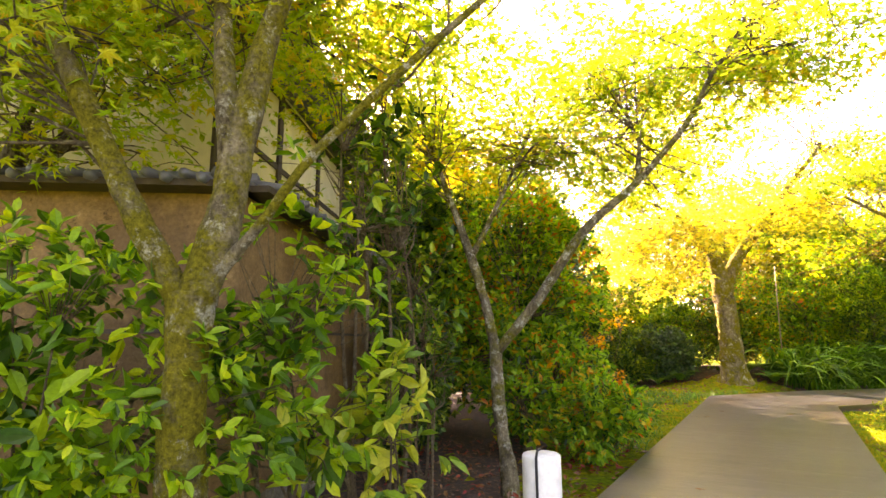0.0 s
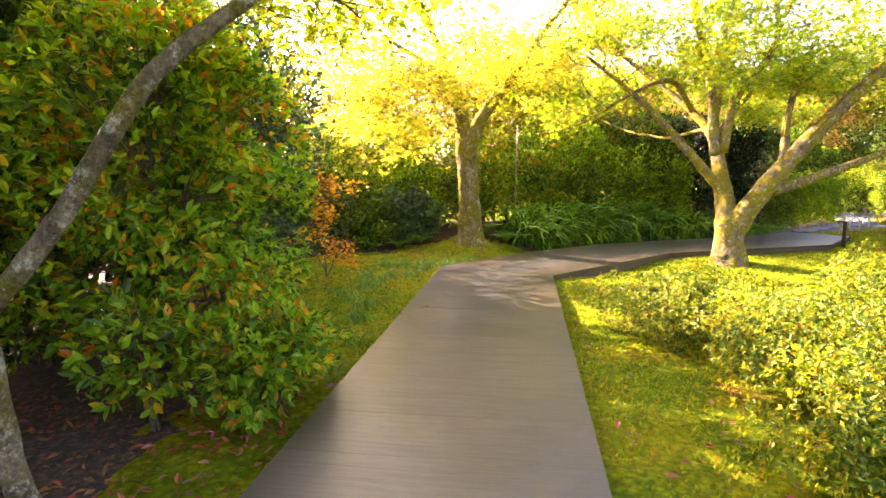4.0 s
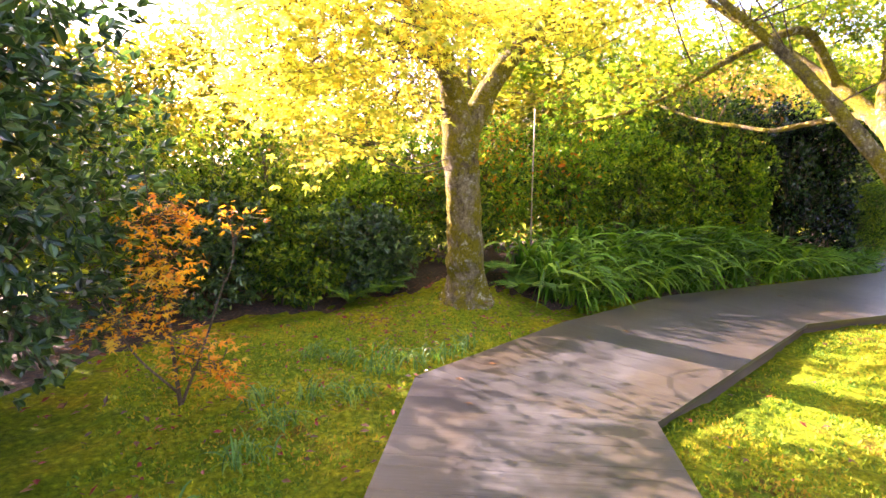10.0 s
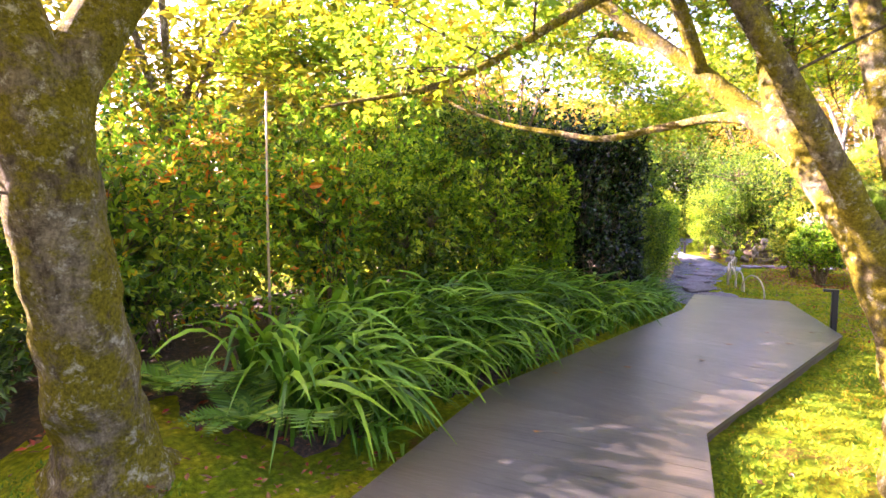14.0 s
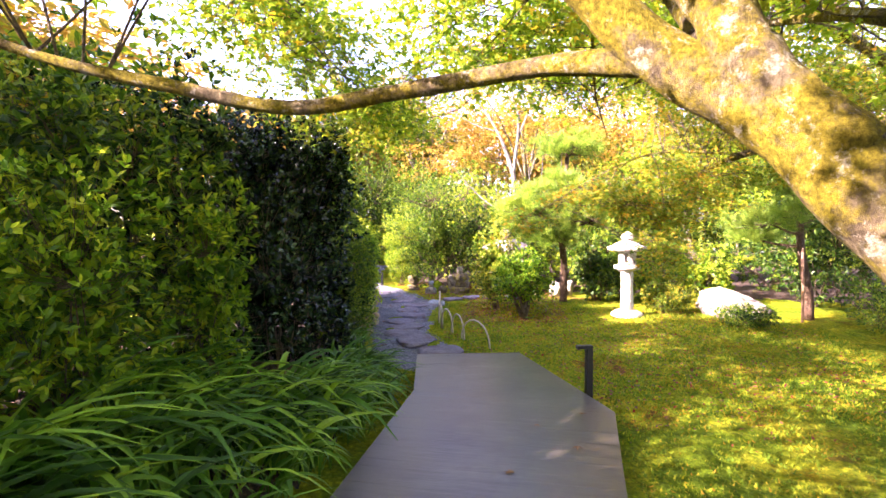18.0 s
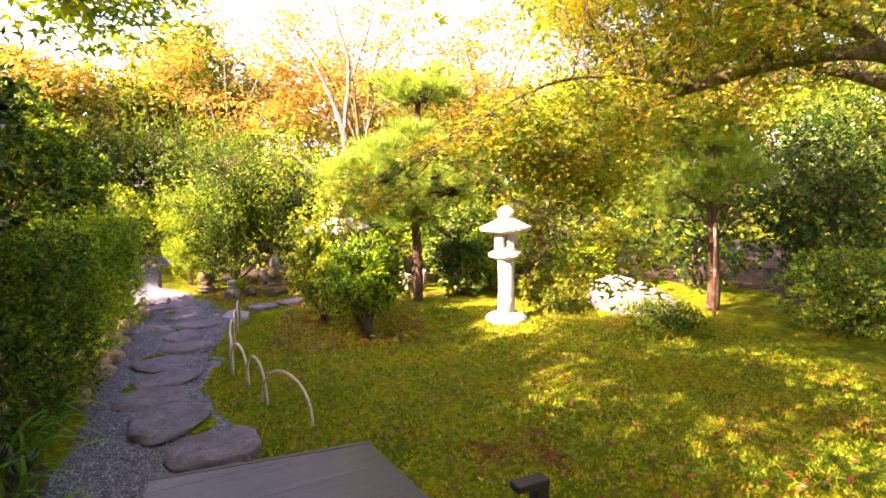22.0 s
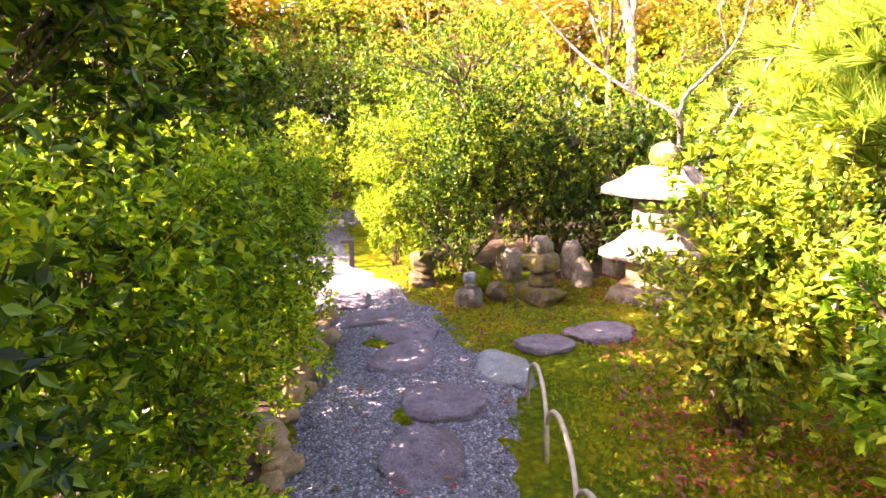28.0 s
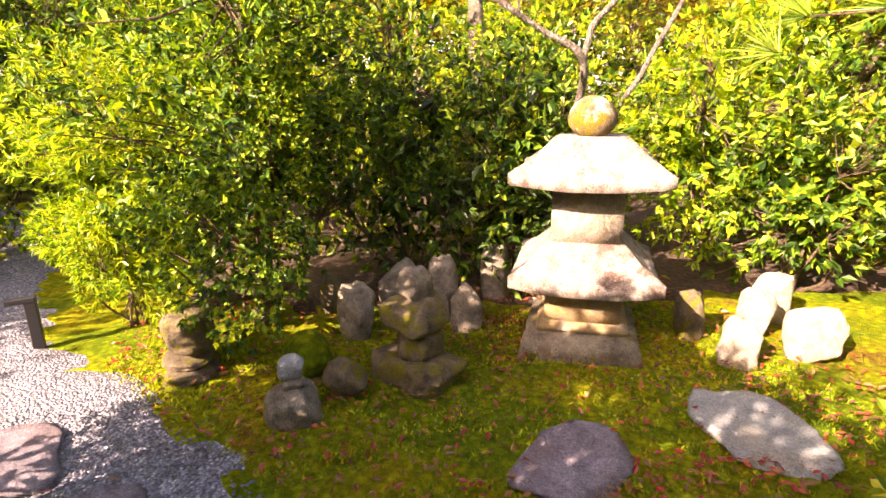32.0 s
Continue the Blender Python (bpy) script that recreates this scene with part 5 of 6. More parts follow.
def strap_blade(rng, length, width, lean):
    """One long arching strap leaf."""
    n = 8
    az = rng.random() * 2 * np.pi
    h = np.array([math.cos(az), math.sin(az)]) * rng.uniform(0.3, 1.0) + np.array(lean) * rng.uniform(0.3, 1.3)
    L = length * rng.uniform(0.6, 1.15)
    t = np.linspace(0, 1, n)
    bend = rng.uniform(0.55, 1.15)
    z = L * (1.12 * t - 0.98 * bend * t ** 2.3)
    r = L * (0.12 * t + 0.60 * t ** 1.7)
    line = np.append(rng.normal(size=2) * 0.07, -0.03) + np.column_stack([h[0] * r, h[1] * r, z])
    side = unit(np.array([-h[1], h[0], 0.25 * rng.normal()]))
    w = width * rng.uniform(0.7, 1.2) * np.array([0.55, 0.85, 1.0, 1.0, 0.92, 0.75, 0.45, 0.04])
    fold = np.array([0, 0, 1.0]) * (w * 0.18)[:, None]
    v = np.concatenate([line - side * w[:, None] / 2 + fold, line, line + side * w[:, None] / 2 + fold])
    i = np.arange(n - 1)
    return v, np.concatenate([np.stack([i + k * n, i + 1 + k * n, i + n + 1 + k * n, i + n + k * n], -1) for k in (0, 1)])


def edge_y(x):
    return float(np.interp(x, [p[0] for p in LEFT], [p[1] for p in LEFT]))


rng = rng_of(7)
bed = Soup()
for i in range(150):
    x = 6.95 + 7.2 * rng.random()
    y = edge_y(x) + 0.42 + rng.random() ** 0.8 * (1.3 if x < 12 else 0.5)
    s = (0.70 + 0.5 * min(1, (y - edge_y(x)) / 1.2)) * (0.72 if x > 12.3 else 1.0)
    for _ in range(22):
        v, q = strap_blade(rng, (1.12 if x < 11 else 0.88) * s, 0.056, (0.10, -0.36))
        bed.add(v + np.array([x, y, float(rise(x, y))]), q)
iris_bed = new("iris_bed", mesh_of("iris_bed", *bed.geo(), leaf_iris, True))
tagged(iris_bed, "dense bed of long arching dark green strap leaves", "iris bed", kind="stuff")
for i in range(13):
    x = 7.3 + 0.53 * i + rng.uniform(-0.1, 0.1)
    y = edge_y(x) + 0.34 + rng.random() * 0.1
    clump = thing("iris_clump", (x, y, float(rise(x, y))), "clump of glossy strap leaves arching over the boardwalk's edge", "iris clump", "iris clumps along the boardwalk")
    for _ in range(22):
        v, q = strap_blade(rng, 0.58, 0.034, (0.1, -0.35))
        part("strap_leaf", (v, [q]), leaf_iris, clump)
for i, (x, y) in enumerate([(14.75, 11.25), (15.15, 11.38), (15.55, 11.5), (15.95, 11.62), (15.3, 11.6)]):
    clump = thing("iris_clump", (x, y, float(rise(x, y))), "clump of strap leaves at the hedge foot", "iris clump", "iris clumps at the hedge foot")
    for _ in range(20):
        v, q = strap_blade(rng, 0.5, 0.03, (0.1, -0.4))
        part("strap_leaf", (v, [q]), leaf_iris, clump)
ferns = [fern_mesh(120 + i) for i in range(3)]
for i, (x, y, s) in enumerate([(6.75, 11.15, 1.1), (7.2, 10.9, 1.5), (7.0, 11.6, 1.5), (7.75, 10.95, 1.6), (5.2, 12.0, 1.1), (4.7, 12.0, 1.0), (8.35, 11.0, 1.4), (6.6, 11.9, 1.2), (17.95, 8.87, 0.3)]):
    ob = new("fern", ferns[i % 3])
    ob.matrix_world = pose(x, y, float(rise(x, y)) + 0.02, 0, 0, 47 * i) @ Matrix.Diagonal((s, s, s, 1))
    tagged(ob, "light green fern with feathery fronds", "fern", "ferns at the maple's foot")
pole = thing("bamboo_pole", (7.55, 12.1, 0.3), "thin pale bamboo pole standing in the bushes", "pole")
s = Soup()
tube(s, [(0, 0, -0.1), (0.06, 0.08, 1.2), (0.14, 0.16, 2.42)], [0.014, 0.012, 0.010], 8)
part("pole_shaft", s.geo(), bamboo_old, pole)

# ---- posts, bollards, hoops ----
post = thing("peeled_post", (0.53, 3.05, 0), "pale round wooden post tied with black cord", "post")
bm = bmesh.new()
rings = [[bm.verts.new((r * math.cos(k * math.pi / 18), r * math.sin(k * math.pi / 18), z)) for k in range(36)] for r, z in ((0.105, -0.1), (0.105, 0.2), (0.104, 0.445), (0.101, 0.458), (0.094, 0.464))]
for a, c in zip(rings, rings[1:]):
    for k in range(36):
        bm.faces.new((a[k], a[(k + 1) % 36], c[(k + 1) % 36], c[k]))
bm.faces.new(rings[-1])
part("post_shaft", bm, post_white, post)
s = Soup()
tube(s, [(-0.045, -0.104, -0.05), (-0.045, -0.102, 0.46), (-0.03, -0.05, 0.485), (0.0, 0.02, 0.487)], [0.007] * 4, 6)
part("cord", s.geo(), cord, post, "black cord")


def bollard(at, height, turn):
    ob = thing("bollard_light", (at[0], at[1], 0), "low black metal path light with a bent head", "path light", "path lights")
    s = Soup()
    bm = prism([np.array(p) * 0.033 for p in ((-1, -1), (1, -1), (1, 1), (-1, 1))], -0.1, height)
    bmesh.ops.bevel(bm, geom=bm.edges[:], offset=0.004, segments=1, affect="EDGES")
    part("light_post", bm, metal_black, ob, smooth=False)
    bm = prism([np.array(p) for p in ((-0.13, -0.035), (0.034, -0.035), (0.034, 0.035), (-0.13, 0.035))], height - 0.03, height + 0.004)
    bmesh.ops.bevel(bm, geom=bm.edges[:], offset=0.004, segments=1, affect="EDGES")
    part("light_head", bm, metal_black, ob, smooth=False)
    ob.rotation_euler = (0, 0, radians(turn))
    return ob


bollard((13.36, 8.42), 0.57, -75)
bollard((22.45, 12.88), 0.40, -75)
HOOPS = [(15.35, 9.52), (15.85, 9.93), (16.32, 10.16), (16.78, 10.39), (17.3, 10.52), (17.9, 10.6), (18.5, 10.68), (19.05, 10.75)]
for a, b in zip(HOOPS, HOOPS[1:]):
    a, b = np.array(a), np.array(b)
    b = b + (b - a) * 0.12
    ob = thing("bamboo_hoop", (a[0], a[1], 0), "bent split-bamboo hoop of a low path edging", "edging hoop", "bamboo hoop edging")
    t = np.linspace(0, np.pi, 17)
    c, h = (b - a) / 2, (b - a) / 2
    pts = np.column_stack([c[0] - h[0] * np.cos(t), c[1] - h[1] * np.cos(t), 0.40 * np.sin(t) ** 0.75 - 0.02])
    s = Soup()
    tube(s, pts, 0.013, 6)
    part("bamboo_strip", s.geo(), bamboo_pale, ob)


# ---- stone lanterns ----
def ring_stack(rows, sides, turn=0.0, power=0.0):
    """A turned or many-sided body: rows of (radius, height)."""
    bm = bmesh.new()
    rings = []
    for r, z in rows:
        ring = []
        for i in range(sides):
            a = 2 * math.pi * (i + 0.5) / sides + turn
            ring.append(bm.verts.new((r * math.cos(a), r * math.sin(a), z)))
        rings.append(ring)
    for a, b in zip(rings, rings[1:]):
        for i in range(sides):
            bm.faces.new((a[i], a[(i + 1) % sides], b[(i + 1) % sides], b[i]))
    bm.faces.new(rings[0][::-1])
    bm.faces.new(rings[-1])
    return bm


def roughen(bm, amount, seed=0, scale=6.0):
    off = Vector((seed, seed * 1.7, 3.1))
    for v in bm.verts:
        v.co += v.co.normalized() * amount * noise.noise(v.co * scale + off)
    return bm


def subdiv_rough(bm, cuts, amount, seed):
    bmesh.ops.subdivide_edges(bm, edges=bm.edges[:], cuts=cuts, use_grid_fill=True)
    return roughen(bm, amount, seed, 7.0)


lantern = thing("stone_lantern", (18.45, 7.02, 0.02), "tall pale granite garden lantern with a hexagonal cap", "stone lantern")
part("base_stone", subdiv_rough(ring_stack([(0.30, -0.08), (0.31, 0.02), (0.26, 0.06), (0.18, 0.09)], 10), 1, 0.02, 1), granite, lantern)
part("shaft", roughen(ring_stack([(0.125, 0.07), (0.118, 0.3), (0.112, 0.55), (0.115, 0.80), (0.125, 0.84)], 16), 0.008, 2), granite, lantern)
part("platform", subdiv_rough(ring_stack([(0.13, 0.83), (0.25, 0.89), (0.255, 0.945), (0.21, 0.965)], 6), 2, 0.008, 3), granite, lantern)
chamber = part("chamber", ring_stack([(0.165, 0.96), (0.165, 1.01)], 6, 0.2), granite, lantern, "open hexagonal light chamber", smooth=False)
for k in range(6):
    a = math.pi / 3 * k + 0.2
    bm = bmesh.new()
    bmesh.ops.create_cube(bm, size=1.0, matrix=pose(0.135 * math.cos(a), 0.135 * math.sin(a), 1.09, 0, 0, math.degrees(a)) @ Matrix.Diagonal((0.05, 0.09, 0.27, 1)))
    bmesh.ops.bevel(bm, geom=bm.edges[:], offset=0.008, segments=1, affect="EDGES")
    part("chamber_pillar", bm, granite, chamber, smooth=False)
part("chamber_lintel", ring_stack([(0.165, 1.175), (0.165, 1.225)], 6, 0.2), granite, chamber, smooth=False)
part("cap", subdiv_rough(ring_stack([(0.16, 1.21), (0.365, 1.25), (0.385, 1.30), (0.30, 1.335), (0.15, 1.41), (0.10, 1.43)], 6), 2, 0.012, 4), granite, lantern)
part("finial", roughen(ring_stack([(0.06, 1.42), (0.115, 1.455), (0.125, 1.50), (0.10, 1.545), (0.05, 1.58), (0.01, 1.60)], 16), 0.008, 5), granite, lantern)


def square_roof(half, z0, z1, top, curve, lip, mat_seed):
    """A square stone roof: thick upturned eaves and sides that sweep in to a small top."""
    bm = bmesh.new()
    n = 12
    levels = [(1.0, z0), (1.0, z0 + lip)]
    for k in range(1, 7):
        u = k / 6
        g = 0.78 * (1 - u) ** 1.7 + 0.22 * math.sqrt(max(0.0, 1 - u * u))
        levels.append(((top + (half - top) * g) / half, z0 + lip + (z1 - z0 - lip) * u))
    rings = []
    for f, z in levels:
        ring = []
        for s in range(4):
            for i in range(n):
                q = i / n * 2 - 1
                x, y = [(q, -1), (1, q), (-q, 1), (-1, -q)][s]
                up = 0.045 * (abs(q) ** 3) * max(0, (f * half - top) / (half - top)) * (half / 0.5)
                ring.append(bm.verts.new((x * f * half, y * f * half, z + up)))
        rings.append(ring)
    m = 4 * n
    for a, b in zip(rings, rings[1:]):
        for i in range(m):
            bm.faces.new((a[i], a[(i + 1) % m], b[(i + 1) % m], b[i]))
    bm.faces.new(rings[0][::-1])
    bm.faces.new(rings[-1])
    return roughen(bm, 0.012, mat_seed, 8.0)


def block(half, z0, z1, seed, taper=1.0, cuts=3, rough=0.008):
    bm = bmesh.new()
    bmesh.ops.create_cube(bm, size=1.0, matrix=pose(0, 0, (z0 + z1) / 2) @ Matrix.Diagonal((2 * half, 2 * half, z1 - z0, 1)))
    for v in bm.verts:
        if v.co.z > (z0 + z1) / 2:
            v.co.x *= taper
            v.co.y *= taper
    bmesh.ops.bevel(bm, geom=bm.edges[:], offset=0.012, segments=2, affect="EDGES")
    return roughen(bm, rough, seed, 9.0)


tower = thing("stone_tower", (21.58, 9.37, 0.0), "two-tiered pale stone tower with a round lichened top", "stone tower")
part("plinth", block(0.40, -0.06, 0.15, 1, 0.86), stone_grey, tower)
part("lower_body", block(0.285, 0.15, 0.21, 2), stone_tan, tower)
part("lower_block", block(0.235, 0.21, 0.46, 3), stone_tan, tower)
part("lower_roof", square_roof(0.45, 0.45, 0.73, 0.23, 0.62, 0.07, 4), granite_aged, tower)
part("upper_block", block(0.215, 0.72, 1.09, 5), stone_white, tower)
part("upper_roof", square_roof(0.455, 1.08, 1.37, 0.21, 0.62, 0.06, 6), granite_aged, tower)
bm = bmesh.new()
bmesh.ops.create_uvsphere(bm, u_segments=20, v_segments=14, radius=0.15)
for v in bm.verts:
    v.co.z = v.co.z * 0.86 + 1.48
part("top_ball", roughen(bm, 0.02, 7, 5.0), stone_lichen, tower, "round lichen-covered finial")
tower.rotation_euler = (0, 0, radians(-31))

# ---- stones ----
STEPS = [(15.6, 10.62, 0.32, 0.26), (16.15, 10.93, 0.30, 0.24), (16.68, 11.0, 0.3, 0.22), (17.27, 11.22, 0.30, 0.24), (17.86, 11.15, 0.26, 0.22), (18.45, 11.33, 0.28, 0.22), (19.05, 11.28, 0.27, 0.22), (19.65, 11.68, 0.3, 0.2), (20.25, 11.75, 0.26, 0.22), (20.6, 12.2, 0.3, 0.22), (21.2, 12.57, 0.3, 0.22), (15.1, 10.2, 0.28, 0.3)]
for i, (x, y, a, b) in enumerate(STEPS):
    rock("stepping_stone", "flat purple-grey stepping stone in the gravel", (x, y), (a * 1.1, b * 1.1, 0.08), stone_step, 30 + i, 0.22, 0.5, 1.3 * i, 0.32, "stepping stone", "stepping stones in the path", square=2.3)
for i, (x, y, a, b, m) in enumerate([(19.6, 10.9, 0.28, 0.18, stone_blue), (20.05, 10.6, 0.22, 0.19, stone_step), (20.38, 10.07, 0.33, 0.22, stone_step), (20.3, 9.15, 0.34, 0.24, stone_blue)]):
    rock("stepping_stone", "flat stepping stone set in the moss", (x, y), (a * 1.08, b * 1.08, 0.08), m, 50 + i, 0.22, 0.5, 0.9 * i + 0.4, 0.4, "stepping stone", "stepping stones in the moss", square=2.3)
rng = rng_of(17)
for i in range(34):
    x = 16.2 + 4.4 * i / 33 + rng.normal() * 0.04
    y = 11.62 + 0.235 * (x - 16.39) + rng.normal() * 0.04
    r = rng.uniform(0.055, 0.11)
    rock("edging_stone", "small tan edging stone along the hedge foot", (x, y), (r * 1.2, r, r * 0.85), stone_tan if i % 6 else stone_blue, 70 + i, 0.3, 0, rng.random() * 6, 0.4, "edging stone", "edging stones along the hedge", 3)
for i, (x, y, r) in enumerate([(15.5, 10.35, 0.13), (16.45, 11.2, 0.10), (17.58, 11.38, 0.11), (18.85, 11.5, 0.09), (20.0, 11.95, 0.11)]):
    rock("moss_patch", "low patch of golden-green moss in the gravel", (x, y), (r * 1.2, r * 0.8, 0.03), moss_ground, 400 + i, 0.3, 0, 1.1 * i, 0.25, "moss", "moss patches in the path")
rock("boulder", "pale sunlit boulder on the moss", (18.45, 5.15), (0.62, 0.42, 0.34), stone_white, 5, 0.35, 0, 0.7, 0.4, "boulder")
# Shrub shade is put into the grey of the back stones, sunlight into stone_white.
for i, (x, y, a, h, m, lab) in enumerate([(22.03, 10.83, 0.13, 0.22, stone_grey, "small weathered stone marker"), (22.25, 10.5, 0.14, 0.27, stone_grey, "small weathered stone marker"), (22.3, 10.15, 0.12, 0.28, stone_grey, "small upright weathered stone"), (22.0, 10.05, 0.12, 0.2, stone_grey, "small weathered stone marker"), (22.55, 9.6, 0.15, 0.28, stone_grey, "small upright weathered stone"), (21.45, 8.6, 0.12, 0.19, stone_mossy, "small mossy upright stone"), (21.27, 8.2, 0.12, 0.2, stone_white, "small pale upright stone"), (20.93, 8.66, 0.11, 0.19, stone_white, "sunlit pale upright stone"), (20.84, 8.2, 0.15, 0.2, stone_white, "large sunlit pale stone"), (21.5, 7.85, 0.15, 0.22, stone_white, "pale stone behind others"), (22.55, 10.95, 0.1, 0.2, stone_mossy, "small mossy upright stone")]):
    rock("marker_stone", lab, (x, y), (a, a * 0.75, h), m, 120 + i, 0.2, 0, 0.4 * i + 0.6, 0.3, "marker stone", "upright stones round the tower", square=3.4)


def stacked(name, label, at, rows, turn=0.0):
    ob = thing(name, (at[0], at[1], float(rise(*at))), label, "stone stack")
    z = -0.05
    for i, (nm, a, b, h, m) in enumerate(rows):
        bm = rock_mesh(200 + i + int(at[0] * 10), (a, b, h / 2), 0.16, 0.95, 4, 4.5 if "block" in nm or "cap" in nm else 2.8, 3)
        bmesh.ops.translate(bm, verts=bm.verts, vec=(0.01 * i, 0, z + h / 2))
        part(nm, bm, m, ob)
        z += h * 0.86
    ob.rotation_euler = (0, 0, turn)
    return ob


stacked("stone_stack", "mossy five-stone stack on a square block", (21.4, 10.55), [("base_block", 0.26, 0.2, 0.22, stone_mossy), ("round_stone", 0.15, 0.15, 0.2, stone_mossy), ("cap_stone", 0.175, 0.17, 0.2, stone_mossy), ("top_stone", 0.09, 0.085, 0.2, stone_grey)], 0.5)
stacked("stone_stack", "dark mossy boulder balanced on flat stones", (21.85, 11.88), [("base_stone", 0.2, 0.17, 0.12, stone_mossy), ("flat_stone", 0.16, 0.14, 0.08, stone_mossy), ("top_stone", 0.17, 0.15, 0.25, stone_mossy)])
stacked("stone_stack", "little round stone stack with pale lichen", (21.18, 11.28), [("body_stone", 0.15, 0.14, 0.23, stone_grey), ("neck_stone", 0.065, 0.065, 0.08, stone_grey), ("head_stone", 0.068, 0.066, 0.12, stone_blue)])
rock("moss_cushion", "round cushion of thick moss", (21.62, 11.2), (0.16, 0.15, 0.16), moss_ground, 9, 0.1, 0, 0, 0.2, "moss")
rock("mossy_stone", "half-buried rounded mossy stone in moss", (21.35, 11.0), (0.14, 0.12, 0.11), stone_mossy, 10, 0.25, 0, 0.5, 0.2, "stone")

# ---- garden beyond the moss ----
shrub("flowering_shrub", "upright shrub with yellowing leaves and pale blossoms", (18.95, 9.56), (0.54, 0.50, 1.75), leaf_yellowing, BROAD, 0.055, 1400, 7, 140, 11, 0.014, 0.15, 0.6, 0.2, flowers=14)
shrub("glossy_shrub", "rounded glossy green shrub on several bare trunks", (18.1, 9.0), (0.56, 0.54, 1.3), leaf_hedge, BROAD, 0.06, 1200, 7, 141, 6, 0.05, 0.4, 0.55, 0.15)
shrub("azalea_bush", "rounded yellow-green azalea beside the lantern", (18.85, 6.2), (0.55, 0.5, 0.68), leaf_azalea, LEAF, 0.045, 800, 7, 142, 7, 0.01, 0.0, 0.5, 0.12, "azalea")
shrub("low_azalea", "low spreading green azalea before the boulder", (17.35, 5.3), (0.62, 0.45, 0.36), leaf_mid, LEAF, 0.035, 700, 7, 143, 7, 0.008, 0.0, 0.5, 0.12, "azalea")
shrub("azalea_bush", "rounded green azalea in half shade", (16.6, 3.2), (0.95, 0.8, 1.1), leaf_mid, LEAF, 0.045, 1100, 7, 144, 8, 0.01, 0.0, 0.5, 0.15, "azalea")
shrub("light_shrub", "feathery light green shrub glowing in sun", (22.75, 12.35), (0.75, 0.55, 2.0), leaf_bright, SLIM, 0.06, 3000, 7, 145, 10, 0.01, 0.0, 0.6, 0.32, gaps=-0.4)
shrub("tall_green_shrub", "multi-stemmed green shrub with tiered branches", (22.5, 11.45), (1.05, 0.85, 2.9), leaf_mid, BROAD, 0.046, 4600, 7, 146, 16, 0.03, 0.02, 0.7, 0.42, lean=(-0.3, -0.05), gaps=-0.15)
# Sun and shade are put into leaf colour: leaf_bright lit, leaf_dark shaded.
for i, (x, y, rx, ry, h, m) in enumerate([(24.6, 10.6, 1.6, 1.4, 3.3, leaf_bright), (23.9, 8.9, 1.2, 1.0, 2.6, leaf_bright), (22.9, 7.2, 1.15, 1.0, 2.5, leaf_bright), (25.5, 12.6, 1.2, 0.9, 2.4, leaf_bright), (22.2, 5.6, 1.0, 0.9, 1.9, leaf_azalea), (21.9, 7.2, 0.8, 0.75, 2.1, leaf_mid), (20.3, 7.3, 0.5, 0.5, 1.15, leaf_dark), (23.2, 0.8, 1.6, 1.5, 4.2, leaf_mid), (25.2, 3.0, 1.8, 1.6, 4.4, leaf_mid), (20.8, -1.6, 1.8, 1.5, 4.2, leaf_mid), (17.5, -1.2, 1.8, 1.4, 3.4, leaf_mid), (27.6, 6.4, 1.8, 1.8, 4.8, leaf_far), (29.2, 13.2, 1.0, 1.0, 4.2, leaf_mid), (22.75, 9.2, 0.7, 0.75, 2.2, leaf_dark), (23.2, 10.2, 0.8, 0.9, 2.2, leaf_dark), (28.5, 17.5, 1.8, 1.4, 4.3, leaf_mid), (31.0, 15.2, 1.4, 2.2, 4.8, leaf_mid), (27.3, 12.3, 1.4, 1.0, 3.6, leaf_mid), (25.6, 17.6, 1.6, 1.2, 4.0, leaf_mid), (30.5, 11.0, 1.6, 1.6, 4.4, leaf_far), (22.4, 17.0, 1.8, 1.2, 3.6, leaf_mid), (20.7, 6.6, 0.7, 0.7, 1.25, leaf_bright), (20.4, 4.9, 0.8, 0.7, 1.3, leaf_bright), (20.0, 2.9, 1.0, 0.9, 2.7, leaf_dark), (18.7, 1.4, 1.1, 0.9, 2.9, leaf_dark), (24.3, 5.5, 1.6, 1.4, 3.2, leaf_mid), (22.5, 2.6, 1.5, 1.4, 3.6, leaf_dark), (26.5, 8.0, 1.8, 1.6, 3.6, leaf_mid), (20.3, 0.4, 1.5, 1.3, 3.8, leaf_dark), (26.8, 16.6, 1.6, 0.9, 2.6, leaf_mid), (29.6, 15.4, 1.6, 2.0, 4.6, leaf_mid), (31.8, 17.4, 2.0, 2.0, 5.6, leaf_mid), (33.5, 14.5, 2.0, 2.2, 5.6, leaf_mid), (28.6, 19.4, 2.0, 1.6, 5.0, leaf_mid), (23.0, 15.6, 1.6, 0.8, 2.4, leaf_mid), (25.2, 14.5, 1.3, 0.9, 2.3, leaf_bright), (28.6, 11.5, 1.6, 1.6, 3.4, leaf_far)]):
    shrub("garden_shrub", "dense leafy garden shrub behind the moss", (x, y), (rx, ry, h), m, LEAF, 0.09, int(190 * rx * h) + 350, 6, 150 + i, 9, 0.02, 0.0, 0.55, 0.3, "shrub", "shrubs behind the moss garden")

